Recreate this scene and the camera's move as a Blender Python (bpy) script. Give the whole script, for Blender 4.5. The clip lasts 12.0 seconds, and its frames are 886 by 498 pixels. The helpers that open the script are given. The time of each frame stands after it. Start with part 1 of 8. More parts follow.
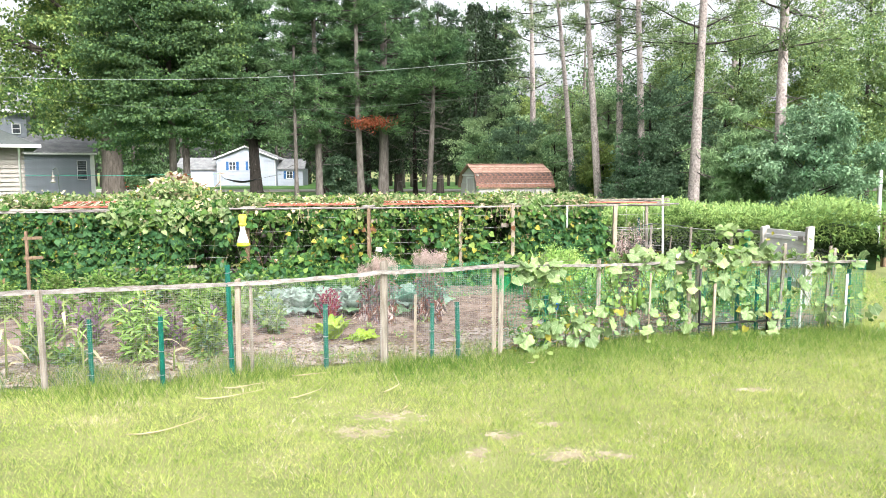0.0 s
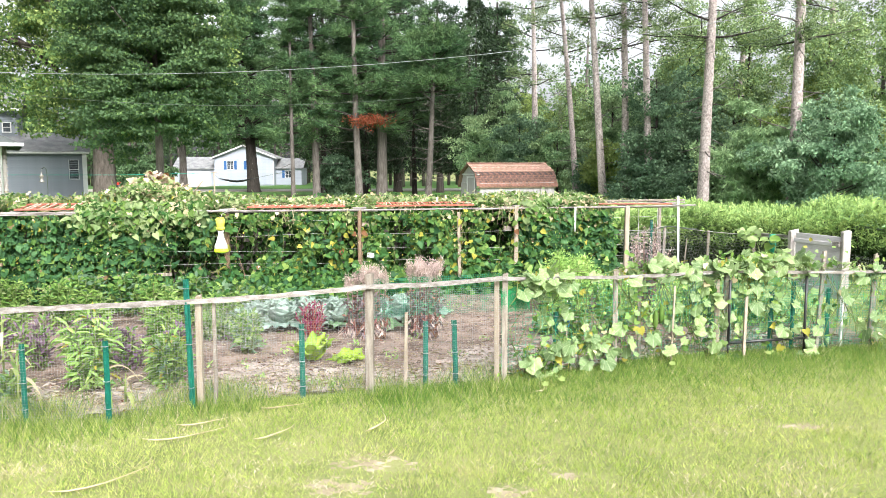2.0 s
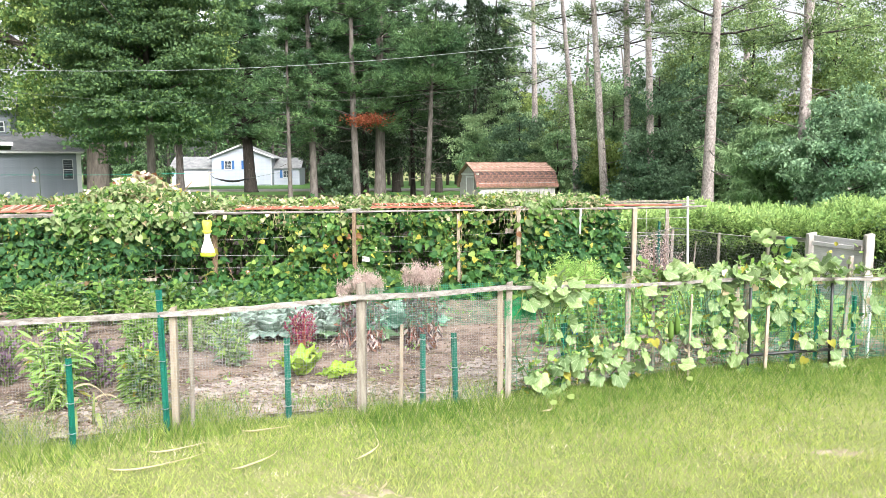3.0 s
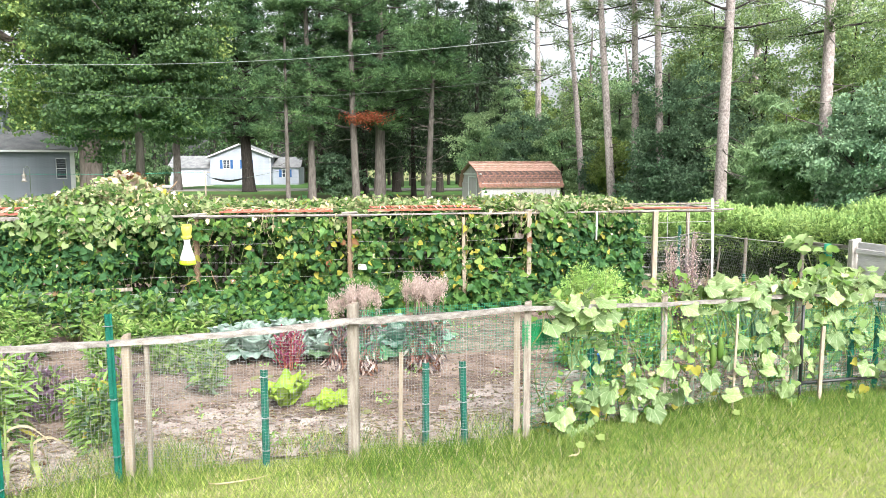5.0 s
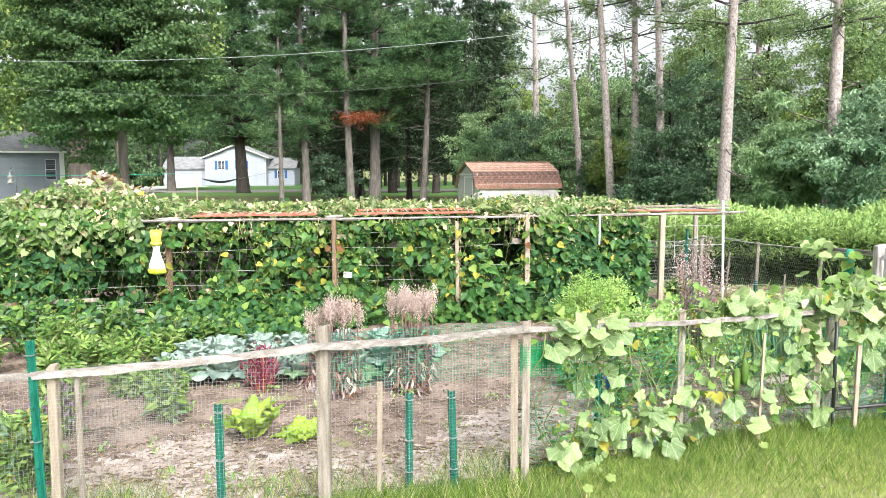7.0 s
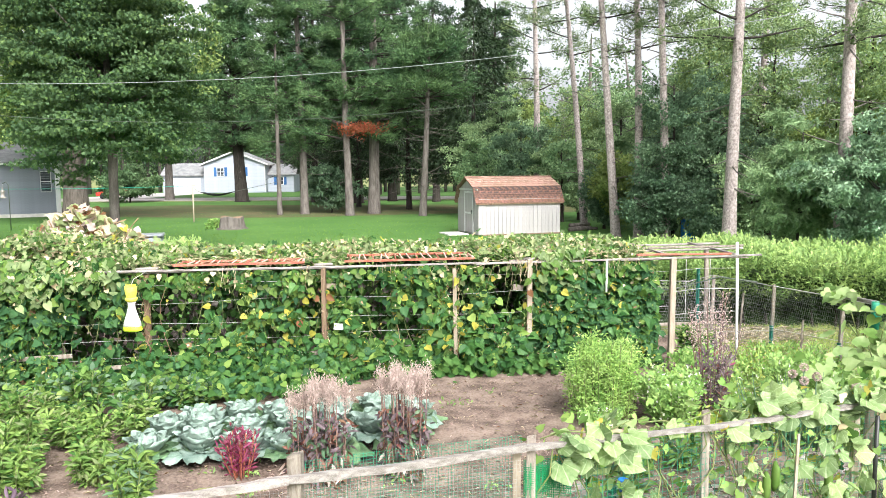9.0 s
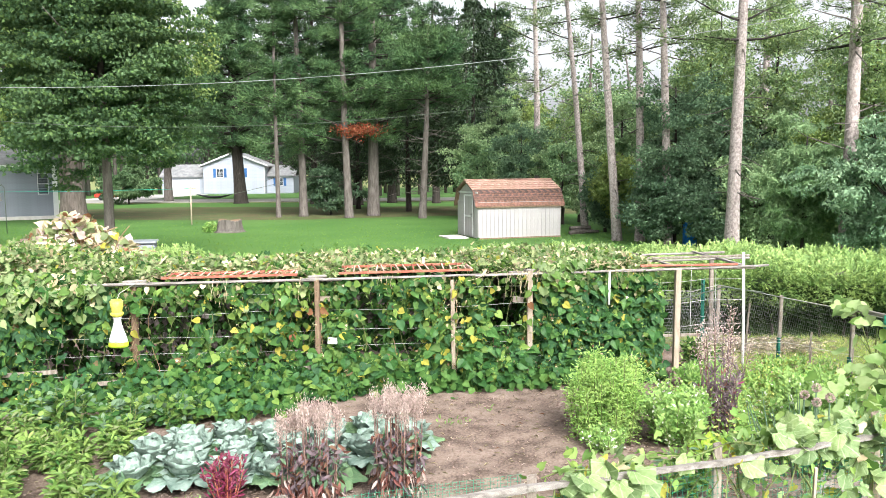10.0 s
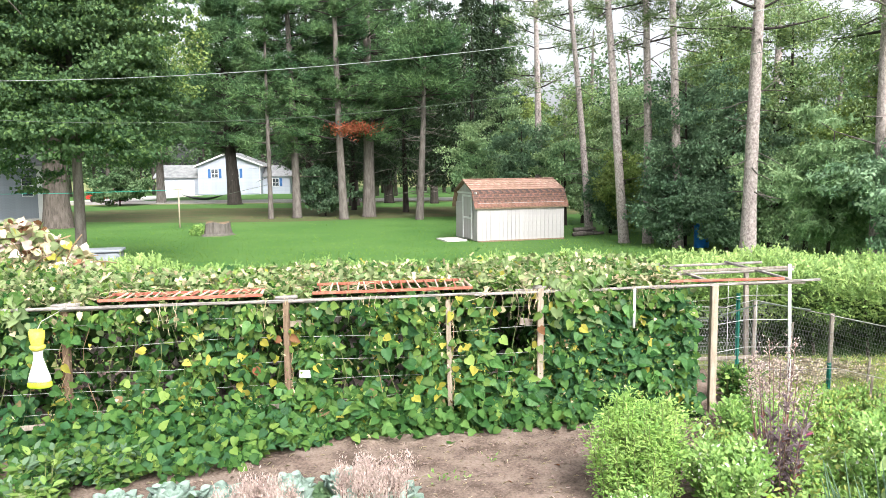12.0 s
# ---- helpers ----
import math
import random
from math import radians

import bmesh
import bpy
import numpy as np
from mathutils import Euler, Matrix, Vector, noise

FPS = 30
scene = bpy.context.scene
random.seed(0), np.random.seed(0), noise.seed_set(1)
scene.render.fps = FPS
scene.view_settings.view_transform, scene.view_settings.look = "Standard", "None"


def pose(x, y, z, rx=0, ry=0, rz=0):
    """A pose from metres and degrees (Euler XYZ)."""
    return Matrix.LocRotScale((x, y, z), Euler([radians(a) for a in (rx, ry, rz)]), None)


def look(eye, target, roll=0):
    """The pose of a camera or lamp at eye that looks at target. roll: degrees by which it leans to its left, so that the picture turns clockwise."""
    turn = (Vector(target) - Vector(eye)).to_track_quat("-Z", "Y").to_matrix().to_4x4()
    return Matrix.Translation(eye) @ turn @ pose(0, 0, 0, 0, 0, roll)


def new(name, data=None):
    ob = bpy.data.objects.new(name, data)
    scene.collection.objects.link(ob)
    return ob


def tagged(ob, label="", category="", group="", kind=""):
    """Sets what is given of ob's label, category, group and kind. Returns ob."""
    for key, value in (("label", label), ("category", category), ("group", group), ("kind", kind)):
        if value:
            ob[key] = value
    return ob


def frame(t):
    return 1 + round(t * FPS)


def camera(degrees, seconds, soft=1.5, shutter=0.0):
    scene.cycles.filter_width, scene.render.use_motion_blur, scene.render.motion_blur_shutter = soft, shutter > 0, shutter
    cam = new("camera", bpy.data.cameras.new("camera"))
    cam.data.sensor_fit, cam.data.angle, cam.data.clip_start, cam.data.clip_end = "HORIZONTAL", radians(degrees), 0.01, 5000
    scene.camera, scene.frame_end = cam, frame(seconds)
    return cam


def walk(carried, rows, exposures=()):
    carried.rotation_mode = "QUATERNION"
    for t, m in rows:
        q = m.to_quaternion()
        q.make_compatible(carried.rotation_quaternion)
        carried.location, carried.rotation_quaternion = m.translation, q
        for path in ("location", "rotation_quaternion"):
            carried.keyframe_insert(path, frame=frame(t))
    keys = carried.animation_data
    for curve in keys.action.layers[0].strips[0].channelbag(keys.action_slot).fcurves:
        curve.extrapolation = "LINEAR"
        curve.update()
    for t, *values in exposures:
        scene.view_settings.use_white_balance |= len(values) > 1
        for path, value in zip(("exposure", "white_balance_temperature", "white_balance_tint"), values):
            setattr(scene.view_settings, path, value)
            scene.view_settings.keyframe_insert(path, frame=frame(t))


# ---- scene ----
cam = camera(60.0, 12.0, soft=0.75)
PATH = [
    (0, (0.343, -0.245, 2.428), (0.23, 1.742, 2.224), -0.2),
    (1.5, (0.339, 0.694, 2.42), (0.224, 2.68, 2.214), -0.3),
    (2.5, (0.318, 1.41, 2.42), (0.204, 3.396, 2.214), -0.2),
    (3.2, (0.281, 1.881, 2.416), (0.17, 3.867, 2.209), -0.3),
    (4.8, (0.169, 2.846, 2.419), (0.056, 4.832, 2.211), -0.2),
    (5.5, (0.169, 3.207, 2.401), (0.059, 5.193, 2.194), -0.3),
    (6.5, (0.219, 3.633, 2.397), (0.108, 5.619, 2.191), -0.3),
    (7.2, (0.204, 3.956, 2.429), (0.1, 5.942, 2.223), -0.3),
    (8.8, (0.225, 4.599, 2.949), (0.117, 6.586, 2.748), -0.5),
    (9.5, (0.246, 4.843, 3.127), (0.136, 6.83, 2.926), -0.4),
    (10.5, (0.255, 5.311, 3.145), (0.147, 7.298, 2.945), -0.7),
    (12, (0.224, 6.799, 3.143), (0.117, 8.786, 2.941), -0.8),
]
walk(cam, [(t, look(eye, target, roll)) for t, eye, target, roll in PATH], exposures=[(0.0, 1.65, 6250, 10), (12.0, 1.65, 6250, 10)])
# ---- world, sun and exposure ----
SUN_EL, SUN_ROT = radians(40), radians(155)
world = bpy.data.worlds.new("overcast_sky")
scene.world = world
world.use_nodes = True
wn, wl = world.node_tree.nodes, world.node_tree.links
bg = wn["Background"]
sky = wn.new("ShaderNodeTexSky")
sky.sky_type = "NISHITA"
sky.sun_disc = False
sky.sun_elevation, sky.sun_rotation = SUN_EL, SUN_ROT
sky.air_density, sky.dust_density, sky.ozone_density = 1.0, 6.0, 1.0
grey = wn.new("ShaderNodeHueSaturation")
grey.inputs["Saturation"].default_value = 0.12
wl.new(sky.outputs["Color"], grey.inputs["Color"])
wl.new(grey.outputs["Color"], bg.inputs["Color"])
bg.inputs["Strength"].default_value = 0.12
sun_data = bpy.data.lights.new("sun", "SUN")
sun_data.energy, sun_data.angle, sun_data.color = 1.9, radians(30), (1.0, 0.95, 0.87)
sun = new("sun", sun_data)
sun.rotation_euler = (radians(90) - SUN_EL, 0, radians(25))
sun.location = (0, 0, 40)
tagged(sun, kind="structure")


# ---- materials ----
def material(name, a, b, scale=6.0, rough=0.8, fine=40.0, bump=0.3, metal=0.0, c=None, stretch=(1, 1, 1), island=0.0, thing=0.0, through_light=0.0, spec=0.3):
    """Two colours mixed by a coarse and a fine noise, with bump; island / thing vary the value leaf by leaf or piece by piece."""
    m = bpy.data.materials.new(name)
    m.use_nodes = True
    n, l = m.node_tree.nodes, m.node_tree.links
    p = n["Principled BSDF"]
    p.inputs["Roughness"].default_value = rough
    p.inputs["Metallic"].default_value = metal
    p.inputs["Specular IOR Level"].default_value = spec
    tc = n.new("ShaderNodeTexCoord")
    mp = n.new("ShaderNodeMapping")
    mp.inputs["Scale"].default_value = stretch
    l.new(tc.outputs["Object"], mp.inputs["Vector"])
    n1, n2 = n.new("ShaderNodeTexNoise"), n.new("ShaderNodeTexNoise")
    n1.inputs["Scale"].default_value, n1.inputs["Detail"].default_value = scale, 4
    n2.inputs["Scale"].default_value, n2.inputs["Detail"].default_value = fine, 3
    l.new(mp.outputs["Vector"], n1.inputs["Vector"])
    l.new(mp.outputs["Vector"], n2.inputs["Vector"])
    ramp = n.new("ShaderNodeValToRGB")
    ramp.color_ramp.elements[0].position, ramp.color_ramp.elements[1].position = 0.36, 0.64
    ramp.color_ramp.elements[0].color, ramp.color_ramp.elements[1].color = (*a, 1), (*b, 1)
    if c:
        e = ramp.color_ramp.elements.new(0.5)
        e.color = (*c, 1)
    add = n.new("ShaderNodeMath")
    add.operation = "MULTIPLY_ADD"
    add.inputs[1].default_value = 0.45
    l.new(n2.outputs["Fac"], add.inputs[0])
    half = n.new("ShaderNodeMath")
    half.operation = "MULTIPLY_ADD"
    half.inputs[1].default_value, half.inputs[2].default_value = 0.8, -0.125
    l.new(n1.outputs["Fac"], half.inputs[0])
    l.new(half.outputs[0], add.inputs[2])
    l.new(add.outputs[0], ramp.inputs["Fac"])
    colour = ramp.outputs["Color"]
    for amount, node, socket in ((island, "ShaderNodeNewGeometry", "Random Per Island"), (thing, "ShaderNodeObjectInfo", "Random")):
        if amount:
            src = n.new(node)
            mr = n.new("ShaderNodeMapRange")
            mr.inputs["To Min"].default_value, mr.inputs["To Max"].default_value = 1 - amount, 1 + amount
            l.new(src.outputs[socket], mr.inputs["Value"])
            hs = n.new("ShaderNodeHueSaturation")
            l.new(mr.outputs[0], hs.inputs["Value"])
            hue = n.new("ShaderNodeMapRange")
            hue.inputs["To Min"].default_value, hue.inputs["To Max"].default_value = 0.5 + 0.035 * amount, 0.5 - 0.05 * amount
            l.new(src.outputs[socket], hue.inputs["Value"])
            l.new(hue.outputs[0], hs.inputs["Hue"])
            l.new(colour, hs.inputs["Color"])
            colour = hs.outputs["Color"]
    l.new(colour, p.inputs["Base Color"])
    if bump:
        bp = n.new("ShaderNodeBump")
        bp.inputs["Strength"].default_value, bp.inputs["Distance"].default_value = bump, 0.02
        l.new(n2.outputs["Fac"], bp.inputs["Height"])
        l.new(bp.outputs["Normal"], p.inputs["Normal"])
    if through_light:
        tr = n.new("ShaderNodeBsdfTranslucent")
        mx = n.new("ShaderNodeMixShader")
        mx.inputs[0].default_value = through_light
        l.new(colour, tr.inputs["Color"])
        l.new(p.outputs[0], mx.inputs[1])
        l.new(tr.outputs[0], mx.inputs[2])
        l.new(mx.outputs[0], n["Material Output"].inputs["Surface"])
    return m


def leafy(name, a, b, island=0.45, scale=0.8, rough=0.62, through_light=0.4, **more):
    return material(name, a, b, scale=scale, fine=9, rough=rough, bump=0, island=island * 0.8, through_light=through_light, spec=0.2, **more)


M = dict(
    lawn=material("lawn_turf", (0.1274, 0.1512, 0.0451), (0.2106, 0.216, 0.0861), scale=1.3, fine=45, rough=0.9, bump=0.5, c=(0.167, 0.183, 0.065)),
    back_lawn=material("back_lawn_turf", (0.045, 0.122, 0.019), (0.074, 0.158, 0.031), scale=0.25, fine=5, rough=0.9, bump=0.5),
    blade=leafy("grass_blade", (0.2835, 0.3727, 0.0798), (0.399, 0.4462, 0.1386), island=0.4, scale=0.9),
    blade_tall=leafy("tall_grass_blade", (0.095, 0.195, 0.03), (0.18, 0.262, 0.062), scale=0.9),
    straw=leafy("dry_straw", (0.346, 0.293, 0.169), (0.477, 0.415, 0.27), through_light=0.1),
    pale_straw=leafy("bleached_straw", (0.48, 0.415, 0.31), (0.62, 0.55, 0.44), island=0.4, scale=5, through_light=0.1),
    bare=material("bare_earth_patch", (0.215, 0.18, 0.115), (0.33, 0.282, 0.2), scale=5, fine=60, rough=0.95, bump=0.5),
    mulch=material("pale_straw_mulch", (0.3, 0.25, 0.18), (0.48, 0.42, 0.33), scale=7, fine=60, rough=0.95, bump=0.8),
    soil=material("garden_soil", (0.078, 0.054, 0.042), (0.245, 0.187, 0.154), scale=2.6, fine=34, rough=0.95, bump=1.0, c=(0.172, 0.126, 0.101)),
    dry_soil=material("dry_pale_soil", (0.22, 0.178, 0.152), (0.46, 0.4, 0.362), scale=3.5, fine=40, rough=0.95, bump=1.0, c=(0.33, 0.275, 0.243)),
    crumb=material("soil_crumb", (0.11, 0.077, 0.06), (0.27, 0.205, 0.168), scale=3, fine=50, rough=0.95, bump=0.5, island=0.35),
    needles=material("pine_needle_litter", (0.105, 0.085, 0.04), (0.06, 0.09, 0.026), scale=0.5, fine=7, rough=0.95, bump=0.5),
    asphalt=material("road_asphalt", (0.228, 0.213, 0.198), (0.304, 0.289, 0.266), scale=0.6, fine=30, rough=0.9, bump=0.2),
    concrete=material("concrete", (0.42, 0.4, 0.37), (0.55, 0.53, 0.5), scale=2, fine=40, rough=0.9, bump=0.3),
    wood_grey=material("weathered_wood", (0.167, 0.137, 0.11), (0.319, 0.281, 0.236), scale=5, fine=50, rough=0.85, bump=0.5, stretch=(6, 6, 0.7), thing=0.15),
    rail=material("weathered_rail_wood", (0.1581, 0.1395, 0.1235), (0.3441, 0.3162, 0.2945), scale=5, fine=50, rough=0.85, bump=0.5, stretch=(0.8, 6, 6), thing=0.12),
    pale_post=material("pale_weathered_post", (0.33, 0.3, 0.27), (0.5, 0.465, 0.43), scale=5, fine=50, rough=0.85, bump=0.5, stretch=(6, 6, 0.8), thing=0.1),
    wood_tan=material("bare_pine_wood", (0.25, 0.2, 0.15), (0.37, 0.31, 0.24), scale=5, fine=50, rough=0.8, bump=0.4, stretch=(6, 6, 0.7), thing=0.12),
    wood_brown=material("brown_old_wood", (0.129, 0.0836, 0.0532), (0.228, 0.16, 0.106), scale=5, fine=50, rough=0.85, bump=0.5, stretch=(6, 6, 0.7), thing=0.15),
    green_metal=material("green_painted_steel", (0.0, 0.075, 0.052), (0.003, 0.115, 0.078), scale=8, fine=60, rough=0.5, bump=0.1, spec=0.5),
    white_pvc=material("white_plastic_pipe", (0.7, 0.7, 0.68), (0.82, 0.82, 0.8), scale=4, fine=30, rough=0.4, bump=0.05, spec=0.5),
    black_pipe=material("black_plastic_pipe", (0.012, 0.013, 0.013), (0.03, 0.03, 0.03), scale=8, fine=50, rough=0.45, bump=0.05, spec=0.5),
    wire=material("galvanised_wire", (0.22, 0.225, 0.23), (0.38, 0.38, 0.38), scale=6, fine=40, rough=0.45, bump=0, metal=0.6),
    wire_dark=material("aged_chicken_wire", (0.2, 0.2, 0.2), (0.36, 0.36, 0.36), scale=6, fine=40, rough=0.6, bump=0, metal=0.5),
    net_green=material("green_plastic_netting", (0.004, 0.13, 0.075), (0.02, 0.24, 0.14), scale=5, fine=40, rough=0.5, bump=0, spec=0.5),
    net_bunch=material("bunched_green_netting", (0.001, 0.12, 0.038), (0.01, 0.235, 0.08), scale=5, fine=40, rough=0.5, bump=0, spec=0.4),
    string=material("pale_twine", (0.35, 0.343, 0.315), (0.49, 0.483, 0.455), scale=20, fine=80, rough=0.8, bump=0),
    red_paint=material("faded_red_paint", (0.27, 0.075, 0.045), (0.36, 0.15, 0.1), scale=7, fine=50, rough=0.65, bump=0.2, c=(0.31, 0.1, 0.062), thing=0.1),
    pink_paint=material("worn_pale_red_paint", (0.5, 0.28, 0.22), (0.62, 0.48, 0.4), scale=9, fine=50, rough=0.7, bump=0.2, thing=0.1),
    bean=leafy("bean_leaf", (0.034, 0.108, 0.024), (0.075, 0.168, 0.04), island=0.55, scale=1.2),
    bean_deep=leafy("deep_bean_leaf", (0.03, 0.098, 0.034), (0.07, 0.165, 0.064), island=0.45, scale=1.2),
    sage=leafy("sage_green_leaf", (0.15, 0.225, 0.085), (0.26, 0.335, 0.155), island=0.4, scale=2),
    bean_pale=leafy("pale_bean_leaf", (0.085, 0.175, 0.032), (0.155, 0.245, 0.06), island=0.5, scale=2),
    # paler bean leaf with sunlight in its colour; also serves pale leaves elsewhere
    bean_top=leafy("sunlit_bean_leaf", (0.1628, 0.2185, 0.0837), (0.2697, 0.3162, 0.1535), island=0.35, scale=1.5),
    bean_yellow=leafy("yellowed_leaf", (0.3, 0.29, 0.04), (0.42, 0.385, 0.08), island=0.2, scale=3),
    dead=leafy("dead_brown_leaf", (0.167, 0.076, 0.0342), (0.243, 0.129, 0.0608), island=0.4, scale=3, through_light=0.15),
    dry_leaf=leafy("olive_brown_leaf", (0.12, 0.085, 0.04), (0.2, 0.145, 0.07), island=0.4, scale=3, through_light=0.15),
    stem=material("plant_stem", (0.106, 0.152, 0.0456), (0.182, 0.198, 0.076), scale=6, fine=30, rough=0.7, bump=0.1),
    dry_stem=material("dry_vine_stem", (0.213, 0.137, 0.076), (0.319, 0.228, 0.137), scale=6, fine=30, rough=0.85, bump=0.2),
    cuke=leafy("cucumber_leaf", (0.1794, 0.2864, 0.0855), (0.3312, 0.4232, 0.1947), island=0.25, scale=3, rough=0.55),
    cuke_one=material("single_cucumber_leaf", (0.153, 0.2447, 0.0821), (0.2535, 0.3392, 0.1569), scale=9, fine=40, rough=0.55, bump=0.5, thing=0.38, through_light=0.3),
    bean_one=material("single_bean_leaf", (0.0329, 0.109, 0.0241), (0.0621, 0.158, 0.0385), scale=10, fine=45, rough=0.5, bump=0.4, thing=0.45, through_light=0.3),
    cabbage=material("cabbage_leaf", (0.1472, 0.23, 0.184), (0.299, 0.3772, 0.322), scale=7, fine=30, rough=0.5, bump=0.6, thing=0.16, through_light=0.15),
    cabbage_low=material("lower_cabbage_leaf", (0.0988, 0.19, 0.0912), (0.167, 0.251, 0.129), scale=7, fine=30, rough=0.5, bump=0.6, thing=0.2, through_light=0.2),
    lettuce=material("bright_green_leaf", (0.22, 0.365, 0.03), (0.35, 0.47, 0.075), scale=8, fine=30, rough=0.5, bump=0.5, thing=0.18, through_light=0.35),
    red_leaf=leafy("crimson_leaf", (0.159, 0.0201, 0.0505), (0.285, 0.0836, 0.123), island=0.5, scale=4),
    celosia=leafy("dry_pink_seed_head", (0.4048, 0.3082, 0.2714), (0.5244, 0.4232, 0.3772), island=0.3, scale=5, through_light=0.2),
    celosia_leaf=leafy("wilting_red_leaf", (0.186, 0.0801, 0.0665), (0.295, 0.16, 0.106), island=0.45, scale=4),
    purple=leafy("dusky_purple_leaf", (0.12, 0.088, 0.1), (0.215, 0.165, 0.172), island=0.4, scale=4),
    celery=leafy("bright_bushy_leaf", (0.2, 0.362, 0.08), (0.345, 0.495, 0.145), island=0.3, scale=3, through_light=0.35),
    herb=leafy("parsley_leaf", (0.17, 0.325, 0.075), (0.3, 0.44, 0.15), island=0.4, scale=3, through_light=0.35),
    pepper=leafy("pepper_leaf", (0.1208, 0.235, 0.0504), (0.231, 0.33, 0.0984), island=0.4, scale=2),
    onion=leafy("onion_leaf", (0.0988, 0.182, 0.0988), (0.152, 0.228, 0.137), island=0.3, scale=4),
    corn=leafy("corn_leaf", (0.2, 0.28, 0.08), (0.32, 0.36, 0.14), island=0.3, scale=3),
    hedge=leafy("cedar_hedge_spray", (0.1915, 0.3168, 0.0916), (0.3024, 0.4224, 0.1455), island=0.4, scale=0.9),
    # darker copy of the hedge spray, with the side's shade in its colour
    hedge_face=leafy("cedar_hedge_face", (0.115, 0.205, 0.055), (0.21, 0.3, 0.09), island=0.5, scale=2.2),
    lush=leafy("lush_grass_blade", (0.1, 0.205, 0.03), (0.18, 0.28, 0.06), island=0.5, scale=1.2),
    # near-black leaf colour that holds the shade low down and inside foliage
    foliage_shade=leafy("inner_cedar_spray", (0.0152, 0.038, 0.0106), (0.038, 0.0684, 0.019), island=0.4, scale=0.9),
    maple=leafy("maple_leaf", (0.0458, 0.096, 0.0404), (0.0819, 0.1421, 0.0594), island=0.28, scale=0.35),
    maple_light=leafy("light_maple_leaf", (0.0749, 0.147, 0.0448), (0.1263, 0.196, 0.0672), island=0.28, scale=0.3),
    wood_leaf=leafy("woodland_leaf", (0.0779, 0.1485, 0.0668), (0.1555, 0.2309, 0.1131), island=0.5, scale=0.25),
    wood_yellow=leafy("yellow_green_leaf", (0.1509, 0.2283, 0.05869), (0.2386, 0.3087, 0.09789), island=0.4, scale=0.3),
    thicket=leafy("thicket_leaf", (0.1565, 0.2675, 0.1275), (0.2903, 0.3919, 0.1955), island=0.5, scale=0.35),
    feathery=leafy("feathery_light_leaf", (0.1412, 0.2457, 0.1063), (0.2437, 0.3543, 0.1771), island=0.4, scale=0.5),
    violet=leafy("violet_leaf", (0.14, 0.09, 0.13), (0.25, 0.172, 0.225), island=0.4, scale=4),
    purple_stem=material("purple_stalk", (0.1, 0.06, 0.055), (0.2, 0.13, 0.1), scale=6, fine=30, rough=0.8, bump=0.2),
    shrub=leafy("dark_shrub_leaf", (0.084, 0.1554, 0.0882), (0.1543, 0.24, 0.1366), island=0.5, scale=0.5),
    shrub_blue=leafy("blue_green_shrub_leaf", (0.1226, 0.2316, 0.1288), (0.2725, 0.3961, 0.2383), island=0.45, scale=0.5),
    pine=leafy("pine_needle", (0.0342, 0.086, 0.0375), (0.1014, 0.1759, 0.0677), island=0.5, scale=0.4, through_light=0.2),
    pine_dark=leafy("dark_spruce_needle", (0.0214, 0.04312, 0.02128), (0.04494, 0.0735, 0.0336), island=0.5, scale=0.4, through_light=0.15),
    red_pine=leafy("red_pine_needle", (0.0956, 0.1537, 0.0625), (0.177, 0.2421, 0.1015), island=0.5, scale=0.4, through_light=0.2),
    rust=leafy("dead_rust_needle", (0.19, 0.0532, 0.0228), (0.274, 0.0988, 0.0456), island=0.4, scale=1),
    cedar=leafy("cedar_needle", (0.1701, 0.271, 0.09957), (0.2708, 0.363, 0.1512), island=0.45, scale=0.4),
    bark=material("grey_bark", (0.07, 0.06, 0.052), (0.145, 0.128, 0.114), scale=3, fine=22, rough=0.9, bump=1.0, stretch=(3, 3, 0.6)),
    bark_red=material("red_pine_bark", (0.19, 0.155, 0.145), (0.43, 0.37, 0.35), scale=7, fine=24, rough=0.9, bump=1.0, stretch=(2.2, 2.2, 1.5)),
    bark_brown=material("grey_brown_bark", (0.058, 0.047, 0.04), (0.135, 0.113, 0.097), scale=3, fine=22, rough=0.9, bump=1.0, stretch=(3, 3, 0.6)),
    # near-black bark for pine limbs, spruces, shrubs and hedge stems
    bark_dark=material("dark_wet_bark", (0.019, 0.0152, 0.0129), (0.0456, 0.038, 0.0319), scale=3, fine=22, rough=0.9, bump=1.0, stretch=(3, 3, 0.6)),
    siding_grey=material("grey_vinyl_siding", (0.15, 0.17, 0.197), (0.19, 0.21, 0.238), scale=0.8, fine=10, rough=0.6, bump=0.05, thing=0.05),
    siding_white=material("white_vinyl_siding", (0.27, 0.295, 0.34), (0.32, 0.346, 0.392), scale=0.8, fine=10, rough=0.6, bump=0.05, thing=0.04),
    siding_tan=material("tan_vinyl_siding", (0.218, 0.198, 0.173), (0.25, 0.229, 0.205), scale=0.8, fine=10, rough=0.6, bump=0.05, thing=0.05),
    shed_paint=material("pale_shed_paint", (0.31, 0.292, 0.286), (0.37, 0.353, 0.343), scale=1.5, fine=14, rough=0.75, bump=0.15, stretch=(3, 3, 0.5), thing=0.05),
    trim=material("white_painted_trim", (0.49, 0.49, 0.483), (0.56, 0.56, 0.553), scale=2, fine=20, rough=0.5, bump=0.05),
    shingle=material("red_brown_shingle", (0.238, 0.142, 0.105), (0.365, 0.257, 0.2), scale=3, fine=40, rough=0.95, bump=0.6, c=(0.306, 0.19, 0.145), thing=0.16),
